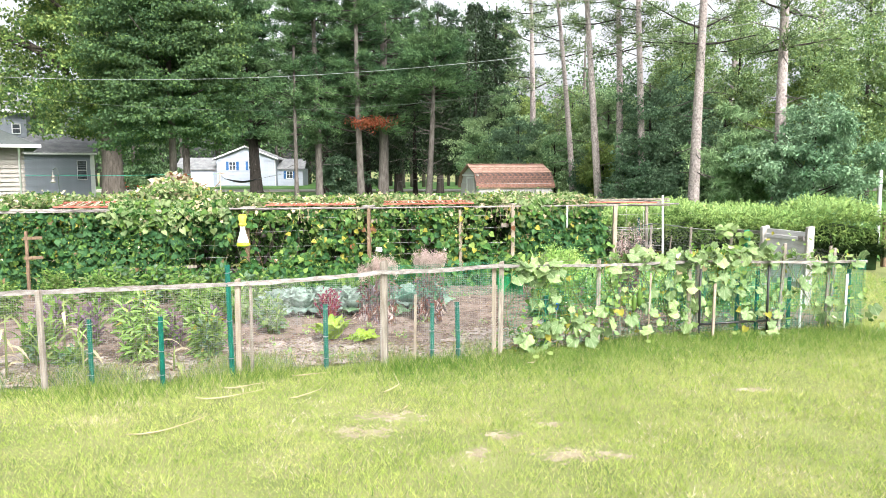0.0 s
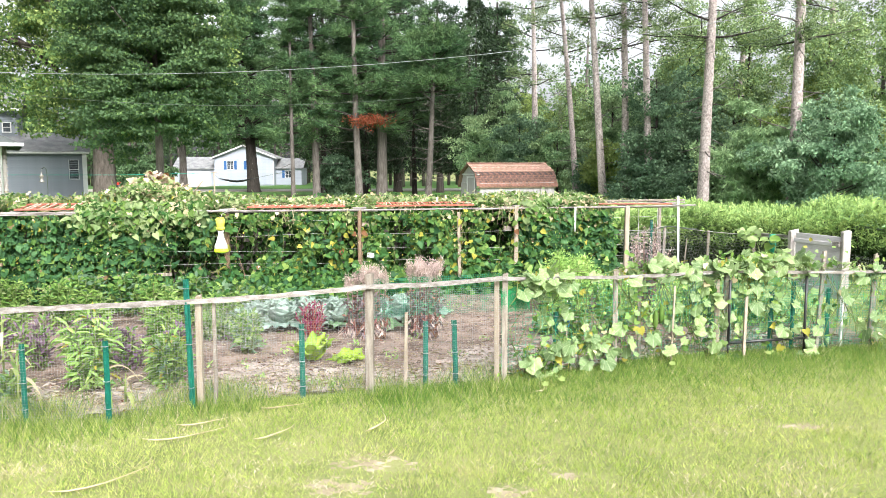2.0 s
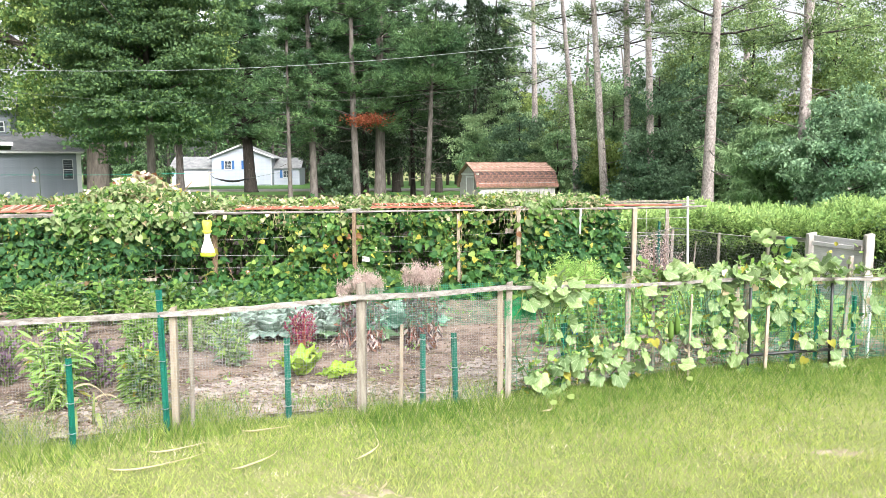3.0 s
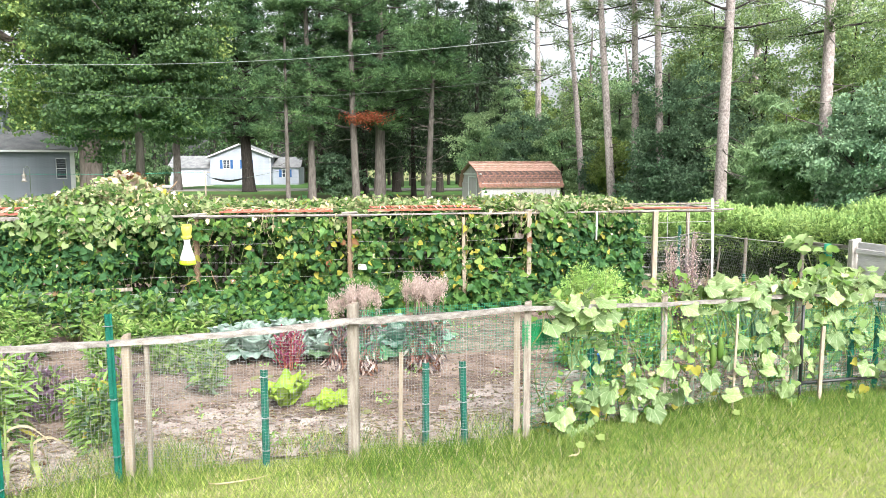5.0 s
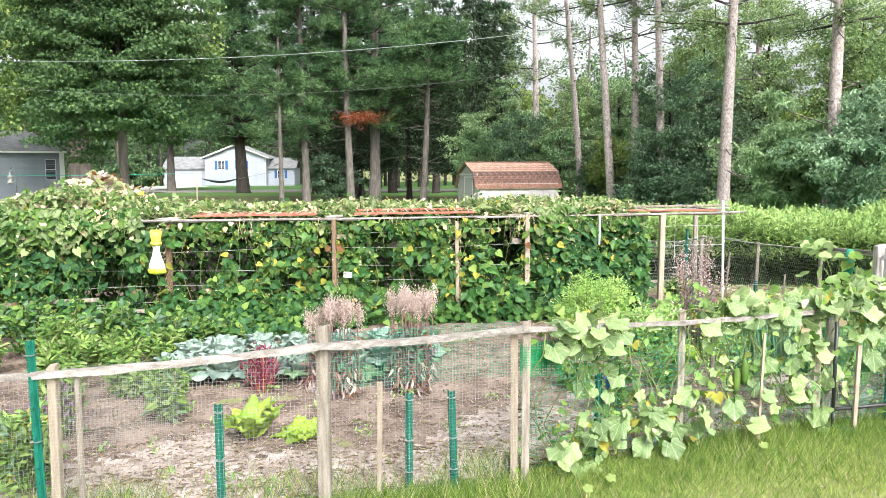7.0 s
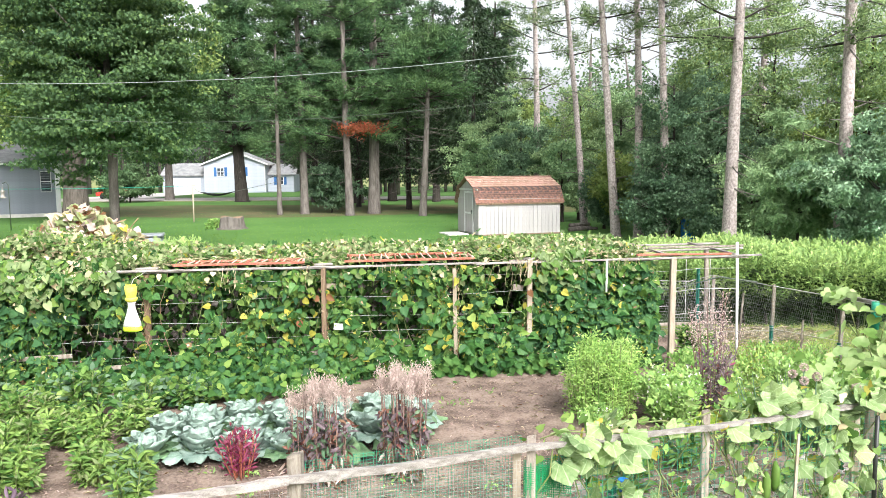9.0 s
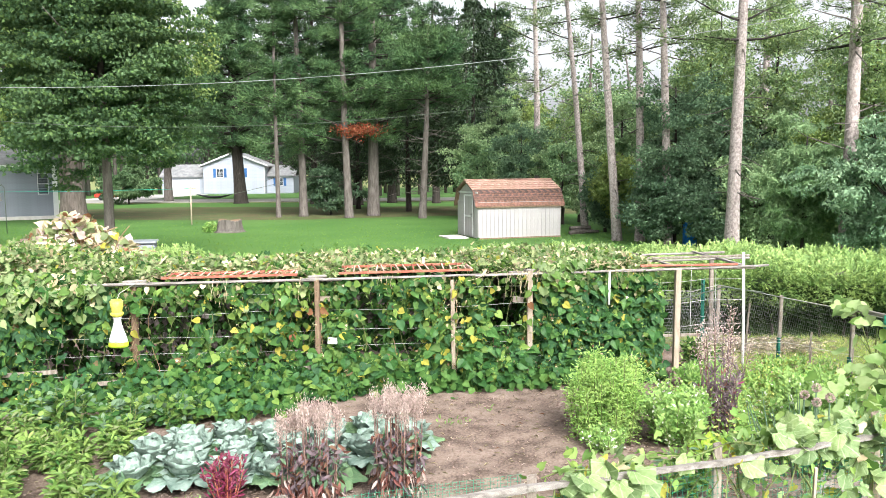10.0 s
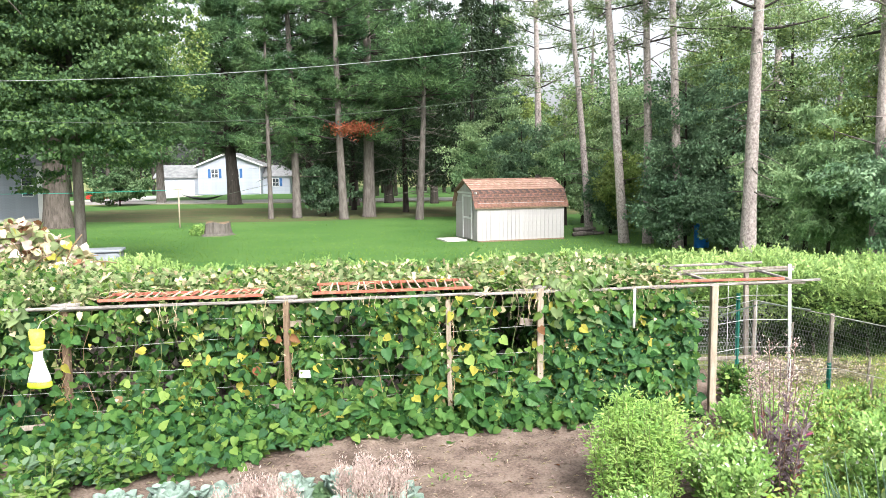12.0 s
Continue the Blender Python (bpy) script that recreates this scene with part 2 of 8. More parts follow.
    shingle_worn=material("stained_shingle", (0.056, 0.0405, 0.0361), (0.232, 0.122, 0.0855), scale=0.7, fine=9, rough=0.95, bump=0.6, c=(0.184, 0.0945, 0.0665), thing=0.14),
    roof_grey=material("grey_asphalt_roof", (0.136, 0.142, 0.146), (0.23, 0.23, 0.23), scale=1.5, fine=14, rough=0.95, bump=0.5),
    roof_green=material("grey_green_roof", (0.0527, 0.062, 0.0589), (0.0837, 0.093, 0.0868), scale=1.5, fine=14, rough=0.95, bump=0.5),
    shutter=material("blue_shutter_paint", (0.015, 0.07, 0.2), (0.03, 0.11, 0.28), scale=3, fine=30, rough=0.6, bump=0.1),
    glass=material("window_glass", (0.02, 0.025, 0.03), (0.05, 0.06, 0.07), scale=1, fine=4, rough=0.15, bump=0, spec=0.3),
    grey_plastic=material("grey_plastic", (0.18, 0.198, 0.216), (0.252, 0.27, 0.288), scale=4, fine=30, rough=0.5, bump=0.1),
    black_cloth=material("black_hammock_cloth", (0.008, 0.008, 0.012), (0.02, 0.02, 0.026), scale=6, fine=60, rough=0.8, bump=0.2),
    trap_yellow=material("yellow_plastic", (0.62, 0.58, 0.06), (0.74, 0.7, 0.14), scale=12, fine=40, rough=0.4, bump=0.05, through_light=0.3),
    trap_white=material("white_plastic_bag", (0.75, 0.77, 0.72), (0.85, 0.86, 0.82), scale=10, fine=30, rough=0.4, bump=0.2, through_light=0.35),
    trap_lime=material("lime_plastic", (0.5, 0.68, 0.02), (0.62, 0.78, 0.08), scale=12, fine=40, rough=0.4, bump=0.1, through_light=0.35),
    blue=material("blue_plastic", (0.01, 0.12, 0.42), (0.03, 0.2, 0.55), scale=4, fine=30, rough=0.5, bump=0.1),
    car_red=material("red_car_paint", (0.4, 0.03, 0.02), (0.5, 0.05, 0.03), scale=4, fine=30, rough=0.3, bump=0),
    car_dark=material("dark_car_paint", (0.03, 0.035, 0.04), (0.05, 0.055, 0.06), scale=4, fine=30, rough=0.3, bump=0),
    flower=leafy("white_blossom", (0.7, 0.7, 0.6), (0.8, 0.8, 0.72), island=0.2),
    plywood=material("grey_weathered_plywood", (0.42, 0.4, 0.4), (0.58, 0.56, 0.56), scale=3, fine=18, rough=0.85, bump=0.3, stretch=(0.7, 4, 4)),
    cable=material("pale_cable", (0.2, 0.21, 0.21), (0.3, 0.31, 0.3), scale=3, fine=20, rough=0.6, bump=0),
    cable_dark=material("dark_cable", (0.05, 0.07, 0.05), (0.09, 0.11, 0.08), scale=3, fine=20, rough=0.6, bump=0),
    teal_line=material("teal_clothes_line", (0.01, 0.25, 0.18), (0.02, 0.33, 0.24), scale=3, fine=20, rough=0.6, bump=0),
)


# ---- mesh helpers ----
rng = np.random.default_rng(7)


def arrays(name, verts, faces, mat, parent=None, label="", smooth=False):
    me = bpy.data.meshes.new(name)
    me.from_pydata(np.asarray(verts, dtype=float).tolist(), [], faces if isinstance(faces, list) else faces.tolist())
    for mm in (mat if isinstance(mat, (list, tuple)) else (mat,)):
        me.materials.append(mm)
    if smooth:
        me.polygons.foreach_set("use_smooth", np.ones(len(me.polygons), dtype=bool))
    ob = new(name, me)
    if parent:
        ob.parent = parent
    if label:
        ob["label"] = label
    return ob


def part(name, bm, mat, parent=None, label=""):
    me = bpy.data.meshes.new(name)
    bm.to_mesh(me)
    bm.free()
    me.materials.append(mat)
    ob = new(name, me)
    if parent:
        ob.parent = parent
    if label:
        ob["label"] = label
    return ob


def empty(name, at=(0, 0, 0), rz=0.0):
    ob = new(name)
    ob.empty_display_size = 0.1
    ob.location = at
    ob.rotation_euler = (0, 0, rz)
    return ob


def box(bm, x0, x1, y0, y1, z0, z1, m=None, bevel=0.0):
    r = bmesh.ops.create_cube(bm, size=1.0)
    vs = r["verts"]
    bmesh.ops.transform(bm, matrix=Matrix.Translation(((x0 + x1) / 2, (y0 + y1) / 2, (z0 + z1) / 2)) @ Matrix.Diagonal((x1 - x0, y1 - y0, z1 - z0, 1)), verts=vs)
    if bevel:
        es = list({e for v in vs for e in v.link_edges})
        rb = bmesh.ops.bevel(bm, geom=es, offset=bevel, segments=1, affect="EDGES")
        vs = list({v for f in rb["faces"] for v in f.verts} | {v for v in vs if v.is_valid})
    if m is not None:
        bmesh.ops.transform(bm, matrix=m, verts=vs)
    return bm


def a_box(name, size, mat, parent=None, m=None, bevel=0.004, label=""):
    bm = bmesh.new()
    box(bm, -size[0] / 2, size[0] / 2, -size[1] / 2, size[1] / 2, -size[2] / 2, size[2] / 2, m, min(bevel, min(size) * 0.3))
    return part(name, bm, mat, parent, label)


def tube_arrays(pts, radii, sides=8):
    """Rings along a polyline; returns vertices and faces."""
    pts = [Vector(p) for p in pts]
    vs, fs = [], []
    for i, p in enumerate(pts):
        d = (pts[min(i + 1, len(pts) - 1)] - pts[max(i - 1, 0)]).normalized()
        a = d.orthogonal().normalized() if abs(d.z) < 0.9 else Vector((1, 0, 0)).cross(d).normalized()
        b = d.cross(a)
        r = radii[i] if hasattr(radii, "__len__") else radii
        for k in range(sides):
            t = 2 * math.pi * k / sides
            vs.append(p + (a * math.cos(t) + b * math.sin(t)) * r)
    for i in range(len(pts) - 1):
        for k in range(sides):
            k2 = (k + 1) % sides
            fs.append((i * sides + k, i * sides + k2, (i + 1) * sides + k2, (i + 1) * sides + k))
    fs.append(tuple(range(sides - 1, -1, -1)))
    fs.append(tuple((len(pts) - 1) * sides + k for k in range(sides)))
    return vs, fs


def join(lists):
    vs, fs, o = [], [], 0
    for v, f in lists:
        vs.extend(v)
        fs.extend([tuple(i + o for i in q) for q in f])
        o += len(v)
    return vs, fs


def tube(name, pts, radii, mat, parent=None, sides=8, label="", smooth=True):
    v, f = tube_arrays(pts, radii, sides)
    return arrays(name, v, f, mat, parent, label, smooth)


LEAF = {  # outline: across, along, lift; then faces
    "oval": ([(0, 0, 0), (-0.38, 0.24, 0.09), (-0.42, 0.58, 0.07), (0, 1, -0.12), (0.42, 0.58, 0.07), (0.38, 0.24, 0.09)], [(0, 3, 2, 1), (0, 5, 4, 3)]),
    "needle": ([(-0.5, 0, 0), (0.5, 0, 0), (0, 1, 0)], [(0, 1, 2)]),
    "diamond": ([(0, 0, 0), (-0.5, 0.45, 0.12), (0, 1, -0.06), (0.5, 0.45, 0.12)], [(0, 2, 1), (0, 3, 2)]),
    "heart": ([(0, 0.04, 0), (-0.2, -0.05, 0.04), (-0.42, 0.08, 0.1), (-0.5, 0.32, 0.1), (-0.34, 0.62, 0.05), (0, 1, -0.16), (0.34, 0.62, 0.05), (0.5, 0.32, 0.1), (0.42, 0.08, 0.1), (0.2, -0.05, 0.04), (0, 0.42, -0.04)], [(10, 2, 1, 0), (10, 4, 3, 2), (10, 5, 4), (10, 6, 5), (10, 8, 7, 6), (10, 0, 9, 8)]),
    "frond": ([(0, 0, 0), (0, 0.3, 0.03), (0, 0.55, 0.02), (0, 0.8, -0.03), (0, 1, -0.1), (-0.42, 0.42, 0.03), (-0.4, 0.7, 0), (-0.25, 0.94, -0.06), (0.42, 0.42, 0.03), (0.4, 0.7, 0), (0.25, 0.94, -0.06)], [(0, 1, 5), (1, 2, 6), (2, 3, 7), (0, 8, 1), (1, 9, 2), (2, 10, 3), (3, 4, 7), (3, 10, 4)]),
    "lobed": ([(0, 0, 0), (-0.5, 0.22, 0.1), (-0.3, 0.58, 0), (0, 1, -0.1), (0.3, 0.58, 0), (0.5, 0.22, 0.1)], [(0, 2, 1), (0, 3, 2), (0, 4, 3), (0, 5, 4)]),
    "maple": ([(0, 0, 0), (-0.5, 0.15, 0.1), (-0.22, 0.42, 0), (-0.42, 0.75, 0.06), (0, 1, -0.1), (0.42, 0.75, 0.06), (0.22, 0.42, 0), (0.5, 0.15, 0.1)], [(0, 2, 1), (0, 4, 2), (2, 4, 3), (0, 6, 4), (6, 5, 4), (0, 7, 6)]),
    "broad": ([(0, 0.08, 0), (-0.2, -0.08, 0.03), (-0.44, -0.04, 0.07), (-0.57, 0.2, 0.09), (-0.47, 0.42, 0.05), (-0.4, 0.6, 0.06), (-0.18, 0.76, 0), (0, 1, -0.16), (0.18, 0.76, 0), (0.4, 0.6, 0.06), (0.47, 0.42, 0.05), (0.57, 0.2, 0.09), (0.44, -0.04, 0.07), (0.2, -0.08, 0.03), (0, 0.42, -0.06)],
              [(14, 2, 1, 0), (14, 4, 3, 2), (14, 6, 5, 4), (14, 7, 6), (14, 8, 7), (14, 10, 9, 8), (14, 12, 11, 10), (14, 0, 13, 12)]),
}


def unit(v):
    return v / np.maximum(np.linalg.norm(v, axis=1, keepdims=True), 1e-9)


def leaf_arrays(at, tip, up, length, width, shape):
    """Leaves at points, with the way of their tips and roughly the way of their faces."""
    tv, tf = LEAF[shape]
    tv = np.array(tv)
    n = len(at)
    tip = unit(np.asarray(tip, float))
    side = unit(np.cross(tip, up))
    nor = np.cross(side, tip)
    L = np.broadcast_to(np.asarray(length, float), (n,))[:, None, None]
    W = np.broadcast_to(np.asarray(width, float), (n,))[:, None, None]
    v = np.asarray(at)[:, None, :] + side[:, None, :] * tv[None, :, 0:1] * W + tip[:, None, :] * tv[None, :, 1:2] * L + nor[:, None, :] * tv[None, :, 2:3] * L
    v = v.reshape(-1, 3)
    step = len(tv)
    base = (np.arange(n) * step)[:, None]
    faces = []
    for f in tf:
        faces.append((base + np.array(f)[None, :]))
    return v, faces


def leaves(name, at, tip, up, length, width, shape, mat, parent=None, label=""):
    """One joined mesh of many leaves; mat may be one material or a list drawn by chance with weights."""
    mats, weights = mat if isinstance(mat, tuple) else ([mat], None)
    v, groups = leaf_arrays(at, tip, up, length, width, shape)
    n = len(at)
    me = bpy.data.meshes.new(name)
    loops = np.concatenate([g.ravel() for g in groups])
    sizes = np.concatenate([np.full(n, g.shape[1]) for g in groups])
    starts = np.concatenate([[0], np.cumsum(sizes)[:-1]])
    me.vertices.add(len(v))
    me.vertices.foreach_set("co", v.ravel())
    me.loops.add(len(loops))
    me.loops.foreach_set("vertex_index", loops.astype(np.int32))
    me.polygons.add(len(sizes))
    me.polygons.foreach_set("loop_start", starts.astype(np.int32))
    for mm in mats:
        me.materials.append(mm)
    if weights is not None:
        pick = rng.choice(len(mats), n, p=np.array(weights) / sum(weights))
        me.polygons.foreach_set("material_index", np.tile(pick, len(groups)).astype(np.int32))
    me.update(calc_edges=True)
    ob = new(name, me)
    if parent:
        ob.parent = parent
    if label:
        ob["label"] = label
    return ob


def rand_dirs(n, zmin=-1.0, zmax=1.0):
    z = rng.uniform(zmin, zmax, n)
    t = rng.uniform(0, 2 * math.pi, n)
    r = np.sqrt(np.maximum(0, 1 - z * z))
    return np.stack([r * np.cos(t), r * np.sin(t), z], 1)


def droop(n, down=0.5):
    d = rand_dirs(n)
    d[:, 2] -= down
    return unit(d)
# ---- ground ----
FRONT = [(-14.0, 5.3), (-8.0, 6.95), (-4.6, 7.9), (-3.35, 8.12), (-2.68, 8.6), (-0.94, 9.15), (0.48, 9.68), (1.88, 10.4), (3.35, 11.02), (4.72, 11.36), (5.75, 11.5)]


def front_y(x):
    return float(np.interp(x, [p[0] for p in FRONT], [p[1] for p in FRONT]))


def sheet(name, xs, ys, height, mat, label, keep=None):
    """A gridded sheet with a height at every node."""
    X, Y = np.meshgrid(xs, ys, indexing="ij")
    Z = height(X, Y)
    v = np.stack([X.ravel(), Y.ravel(), Z.ravel()], 1)
    ny = len(ys)
    f = [(i * ny + j, (i + 1) * ny + j, (i + 1) * ny + j + 1, i * ny + j + 1) for i in range(len(xs) - 1) for j in range(ny - 1)
         if keep is None or keep((xs[i] + xs[i + 1]) / 2, (ys[j] + ys[j + 1]) / 2)]
    ob = arrays(name, v, f, mat, smooth=True)
    return tagged(ob, label, name.replace("_", " "), kind="structure")


def lumps(X, Y, a=0.02, s=0.8):
    return a * (np.sin(X * s * 1.7 + 1.3 * np.sin(Y * s)) * np.sin(Y * s * 1.3 + 0.7 * np.sin(X * s * 1.9)))


def ground_z(X, Y):
    near = np.exp(-((np.maximum(0, np.abs(Y - 5) - 12)) / 4.0) ** 2)
    return lumps(X, Y, 0.012, 0.9) * near - 0.02


gx = np.unique(np.concatenate([np.linspace(-900, -60, 12), np.linspace(-60, 60, 70), np.linspace(-14, 14, 50), np.linspace(60, 900, 12)]))
gy = np.unique(np.concatenate([np.linspace(-500, -12, 10), np.linspace(-12, 20, 64), np.linspace(20, 130, 60), np.linspace(130, 1400, 12)]))
ground = sheet("ground", gx, gy, ground_z, M["lawn"], "mown yellow-green lawn with dry straw-coloured patches")

# darker, wetter lawn behind the hedge
bx, by = np.linspace(-75, 60, 60), np.linspace(20.5, 86, 50)
back_lawn = sheet("back_lawn", bx, by, lambda X, Y: ground_z(X, Y) + 0.03, M["back_lawn"], "dark green mown lawn behind the hedge")


# needle litter under the pines
litter_v, litter_f = [], []
for k in range(64):
    t = 2 * math.pi * k / 64
    r = 1 + 0.12 * math.sin(3 * t + 1) + 0.07 * math.sin(7 * t)
    litter_v.append((-14 + 27 * r * math.cos(t), 66.5 + 9.5 * r * math.sin(t), 0.022))
litter = tagged(arrays("needle_litter", litter_v, [tuple(range(64))], M["needles"]), "brown pine needle litter over thin grass", "ground litter", kind="structure")

# street and its far verge
road = tagged(a_box("road", (260, 9.5, 0.06), M["asphalt"], m=Matrix.Translation((-10, 93, 0.03)), bevel=0), "pale sun-bleached asphalt street", "road", kind="structure")
tagged(a_box("driveway", (9.5, 22, 0.05), M["concrete"], m=Matrix.Translation((-46.5, 108.8, 0.035)), bevel=0), "pale concrete driveway up to a garage", "driveway", kind="structure")
verge_x, verge_y = np.linspace(-100, 100, 30), np.linspace(97.9, 160, 12)
verge = sheet("verge", verge_x, verge_y, lambda X, Y: 0.0 * X + 0.025, M["back_lawn"], "green lawn across the street")

# garden soil, sheet with rake marks
soil_x, soil_y = np.linspace(-13.8, 5.9, 132), np.linspace(5.4, 18.9, 96)


def soil_z(X, Y):
    h = lumps(X, Y, 0.018, 3.1) + lumps(X + 3, Y * 1.4, 0.012, 7.0) + 0.012 * np.sin(Y * 9 + 0.8 * np.sin(X * 1.3))
    return h + 0.012


soil = sheet("garden_soil", soil_x, soil_y, soil_z, M["soil"], "brown crumbly garden soil with straw bits", keep=lambda x, y: front_y(x) + 0.12 < y < 18.7 and x < 5.75)

# dried, trodden crust along the inside of the fence
crust_x, crust_y = np.linspace(-6.5, 4.5, 120), np.linspace(6.9, 13.2, 90)


def crust_edge(x):
    return 1.35 + 0.35 * math.sin(x * 1.9) + 0.2 * math.sin(x * 5.3 + 1) + random.uniform(-0.12, 0.12)


crust = sheet("dry_soil", crust_x, crust_y, lambda X, Y: soil_z(X, Y) + 0.006, M["dry_soil"], "pale dry trodden soil along the fence", keep=lambda x, y: front_y(x) + 0.14 < y < front_y(x) + crust_edge(x))

# straw and dry mulch behind the side fence
mulch_v = [(5.1 + 0.95 * math.cos(t) * (1 + 0.15 * math.sin(5 * t)), 18.45 + 0.5 * math.sin(t) * (1 + 0.3 * math.sin(7 * t + 1)), 0.06) for t in [2 * math.pi * k / 40 for k in range(40)]]
mulch = tagged(arrays("straw_mulch", mulch_v, [tuple(range(40))], M["mulch"]), "pale straw mulch heap at the foot of the hedge", "mulch", kind="structure")


def patch(x, y, rx, ry, seed):
    """A bare, trodden spot: a low ragged rise that comes through the turf unevenly."""
    r0 = random.Random(seed)
    ph = [r0.uniform(0, 6.28) for _ in range(4)]
    vs, fs = [], []
    rings, seg = 12, 44
    for i in range(rings + 1):
        for k in range(seg):
            t, q = 2 * math.pi * k / seg, i / rings
            a, b = x + rx * 1.5 * q * math.cos(t), y + ry * 1.5 * q * math.sin(t)
            rough = 0.35 * math.sin(19 * a + ph[0] + 2 * math.sin(11 * b)) * math.sin(27 * b + ph[1]) + 0.3 * math.sin(47 * a + ph[2]) * math.sin(61 * b + ph[3]) + r0.uniform(-0.3, 0.3)
            vs.append((a, b, float(ground_z(np.array(a), np.array(b))) + 0.014 * (0.3 - 1.6 * q * q + rough * (1.1 + 1.2 * q))))
    fs = [(i * seg + k, (i + 1) * seg + k, (i + 1) * seg + (k + 1) % seg, i * seg + (k + 1) % seg) for i in range(rings) for k in range(seg)]
    ob = arrays("bare_patch", vs, fs, M["bare"], smooth=True)
    tagged(ob, "bare dry earth patch worn in the lawn", "bare patch", kind="structure")


BARE = [(-0.63, 7.2, 0.32, 0.15), (-0.81, 6.72, 0.27, 0.17), (0.5, 6.67, 0.14, 0.1), (1.05, 6.18, 0.24, 0.13), (0.26, 6.2, 0.1, 0.15), (0.97, 6.99, 0.13, 0.08), (1.45, 6.2, 0.12, 0.1), (3.3, 8.3, 0.17, 0.07)]
for i, (x, y, rx, ry) in enumerate(BARE):
    patch(x, y, rx * 1.15, ry * 1.15, i)
# ---- buildings ----
def clapboards(parent, x0, x1, z0, z1, y, mat, step, wall_mat=None, turn=None, name="siding_board"):
    """Lapped boards, each one a part, on a wall facing -y."""
    n = max(1, int(round((z1 - z0) / step)))
    h = (z1 - z0) / n
    me = bpy.data.meshes.new(name)
    w = x1 - x0
    v = [(-w / 2, -0.05, 0), (w / 2, -0.05, 0), (w / 2, 0.03, 0), (-w / 2, 0.03, 0), (-w / 2, 0.022, h), (w / 2, 0.022, h), (w / 2, 0.03, h), (-w / 2, 0.03, h)]
    me.from_pydata(v, [], [(0, 1, 5, 4), (0, 3, 2, 1), (4, 5, 6, 7), (0, 4, 7, 3), (1, 2, 6, 5), (3, 7, 6, 2)])
    me.materials.append(mat)
    for k in range(n):
        o = new(name, me)
        o.parent = parent
        o.matrix_basis = (turn or Matrix()) @ Matrix.Translation(((x0 + x1) / 2, y - 0.03, z0 + k * h))


def prism(pts, y0, y1):
    """A plate from an outline in x, z between y0 and y1."""
    bm = bmesh.new()
    f = bm.faces.new([bm.verts.new((x, y0, z)) for x, z in pts])
    r = bmesh.ops.extrude_face_region(bm, geom=[f])
    bmesh.ops.translate(bm, verts=[e for e in r["geom"] if isinstance(e, bmesh.types.BMVert)], vec=(0, y1 - y0, 0))
    bmesh.ops.recalc_face_normals(bm, faces=bm.faces)
    return bm


def window_unit(parent, x, y, z, w, h, turn=None, shutters=False, bars=1, rim=0.08):
    m = (turn or Matrix()) @ Matrix.Translation((x, y, z))
    win = empty("window")
    win.parent = parent
    win.matrix_basis = m
    fr = bmesh.new()
    for a, b, c, d in ((-w / 2 - rim, w / 2 + rim, h / 2, h / 2 + rim), (-w / 2 - rim, w / 2 + rim, -h / 2 - rim, -h / 2), (-w / 2 - rim, -w / 2, -h / 2, h / 2), (w / 2, w / 2 + rim, -h / 2, h / 2)):
        box(fr, a, b, -0.09, 0.02, c, d)
    for k in range(bars):
        xx = -w / 2 + w * (k + 1) / (bars + 1)
        box(fr, xx - 0.025, xx + 0.025, -0.07, 0.02, -h / 2, h / 2)
    box(fr, -w / 2, w / 2, -0.075, 0.02, -0.025, 0.025)
    part("frame", fr, M["trim"], win)
    a_box("pane", (w, 0.02, h), M["glass"], win, Matrix.Translation((0, -0.04, 0)), 0)
    if shutters:
        for s in (-1, 1):
            bm = bmesh.new()
            x0 = s * (w / 2 + 0.32)
            box(bm, x0 - 0.2, x0 + 0.2, -0.07, -0.02, -h / 2 - 0.06, h / 2 + 0.06, bevel=0.01)
            part("shutter", bm, M["shutter"], win, "blue painted shutter")


def shell(parent, x0, x1, y0, y1, z1, mat, name="wall"):
    """Four thick walls."""
    for n, a, b, c, d in ((name, x0, x1, y0, y0 + 0.15), (name, x0, x1, y1 - 0.15, y1), (name, x0, x0 + 0.15, y0 + 0.15, y1 - 0.15), (name, x1 - 0.15, x1, y0 + 0.15, y1 - 0.15)):
        bm = bmesh.new()
        box(bm, a, b, c, d, 0, z1)
        part(n, bm, mat, parent)


def gable_roof(parent, x0, x1, y0, y1, ze, zr, mat, along="y", over=0.4, thick=0.14):
    """Two slabs; the ridge runs along the named axis."""
    if along == "y":
        xm = (x0 + x1) / 2
        slope = (zr - ze) / (xm - x0)
        for s, e in ((-1, x0 - over), (1, x1 + over)):
            zz = ze - slope * over
            bm = prism([(xm, zr), (e, zz), (e, zz + thick), (xm, zr + thick)], y0 - over, y1 + over)
            part("roof", bm, mat, parent)
    else:
        ym = (y0 + y1) / 2
        slope = (zr - ze) / (ym - y0)
        for s, e in ((-1, y0 - over), (1, y1 + over)):
            zz = ze - slope * over
            bm = prism([(ym, zr), (e, zz), (e, zz + thick), (ym, zr + thick)], x0 - over, x1 + over)
            bmesh.ops.transform(bm, matrix=Matrix(((0, 1, 0, 0), (1, 0, 0, 0), (0, 0, 1, 0), (0, 0, 0, 1))), verts=bm.verts)
            bmesh.ops.recalc_face_normals(bm, faces=bm.faces)
            part("roof", bm, mat, parent)


def gable_wall(parent, x0, x1, y, ze, zr, mat):
    part("gable", prism([(x0, ze), (x1, ze), ((x0 + x1) / 2, zr)], y, y + 0.15), mat, parent)


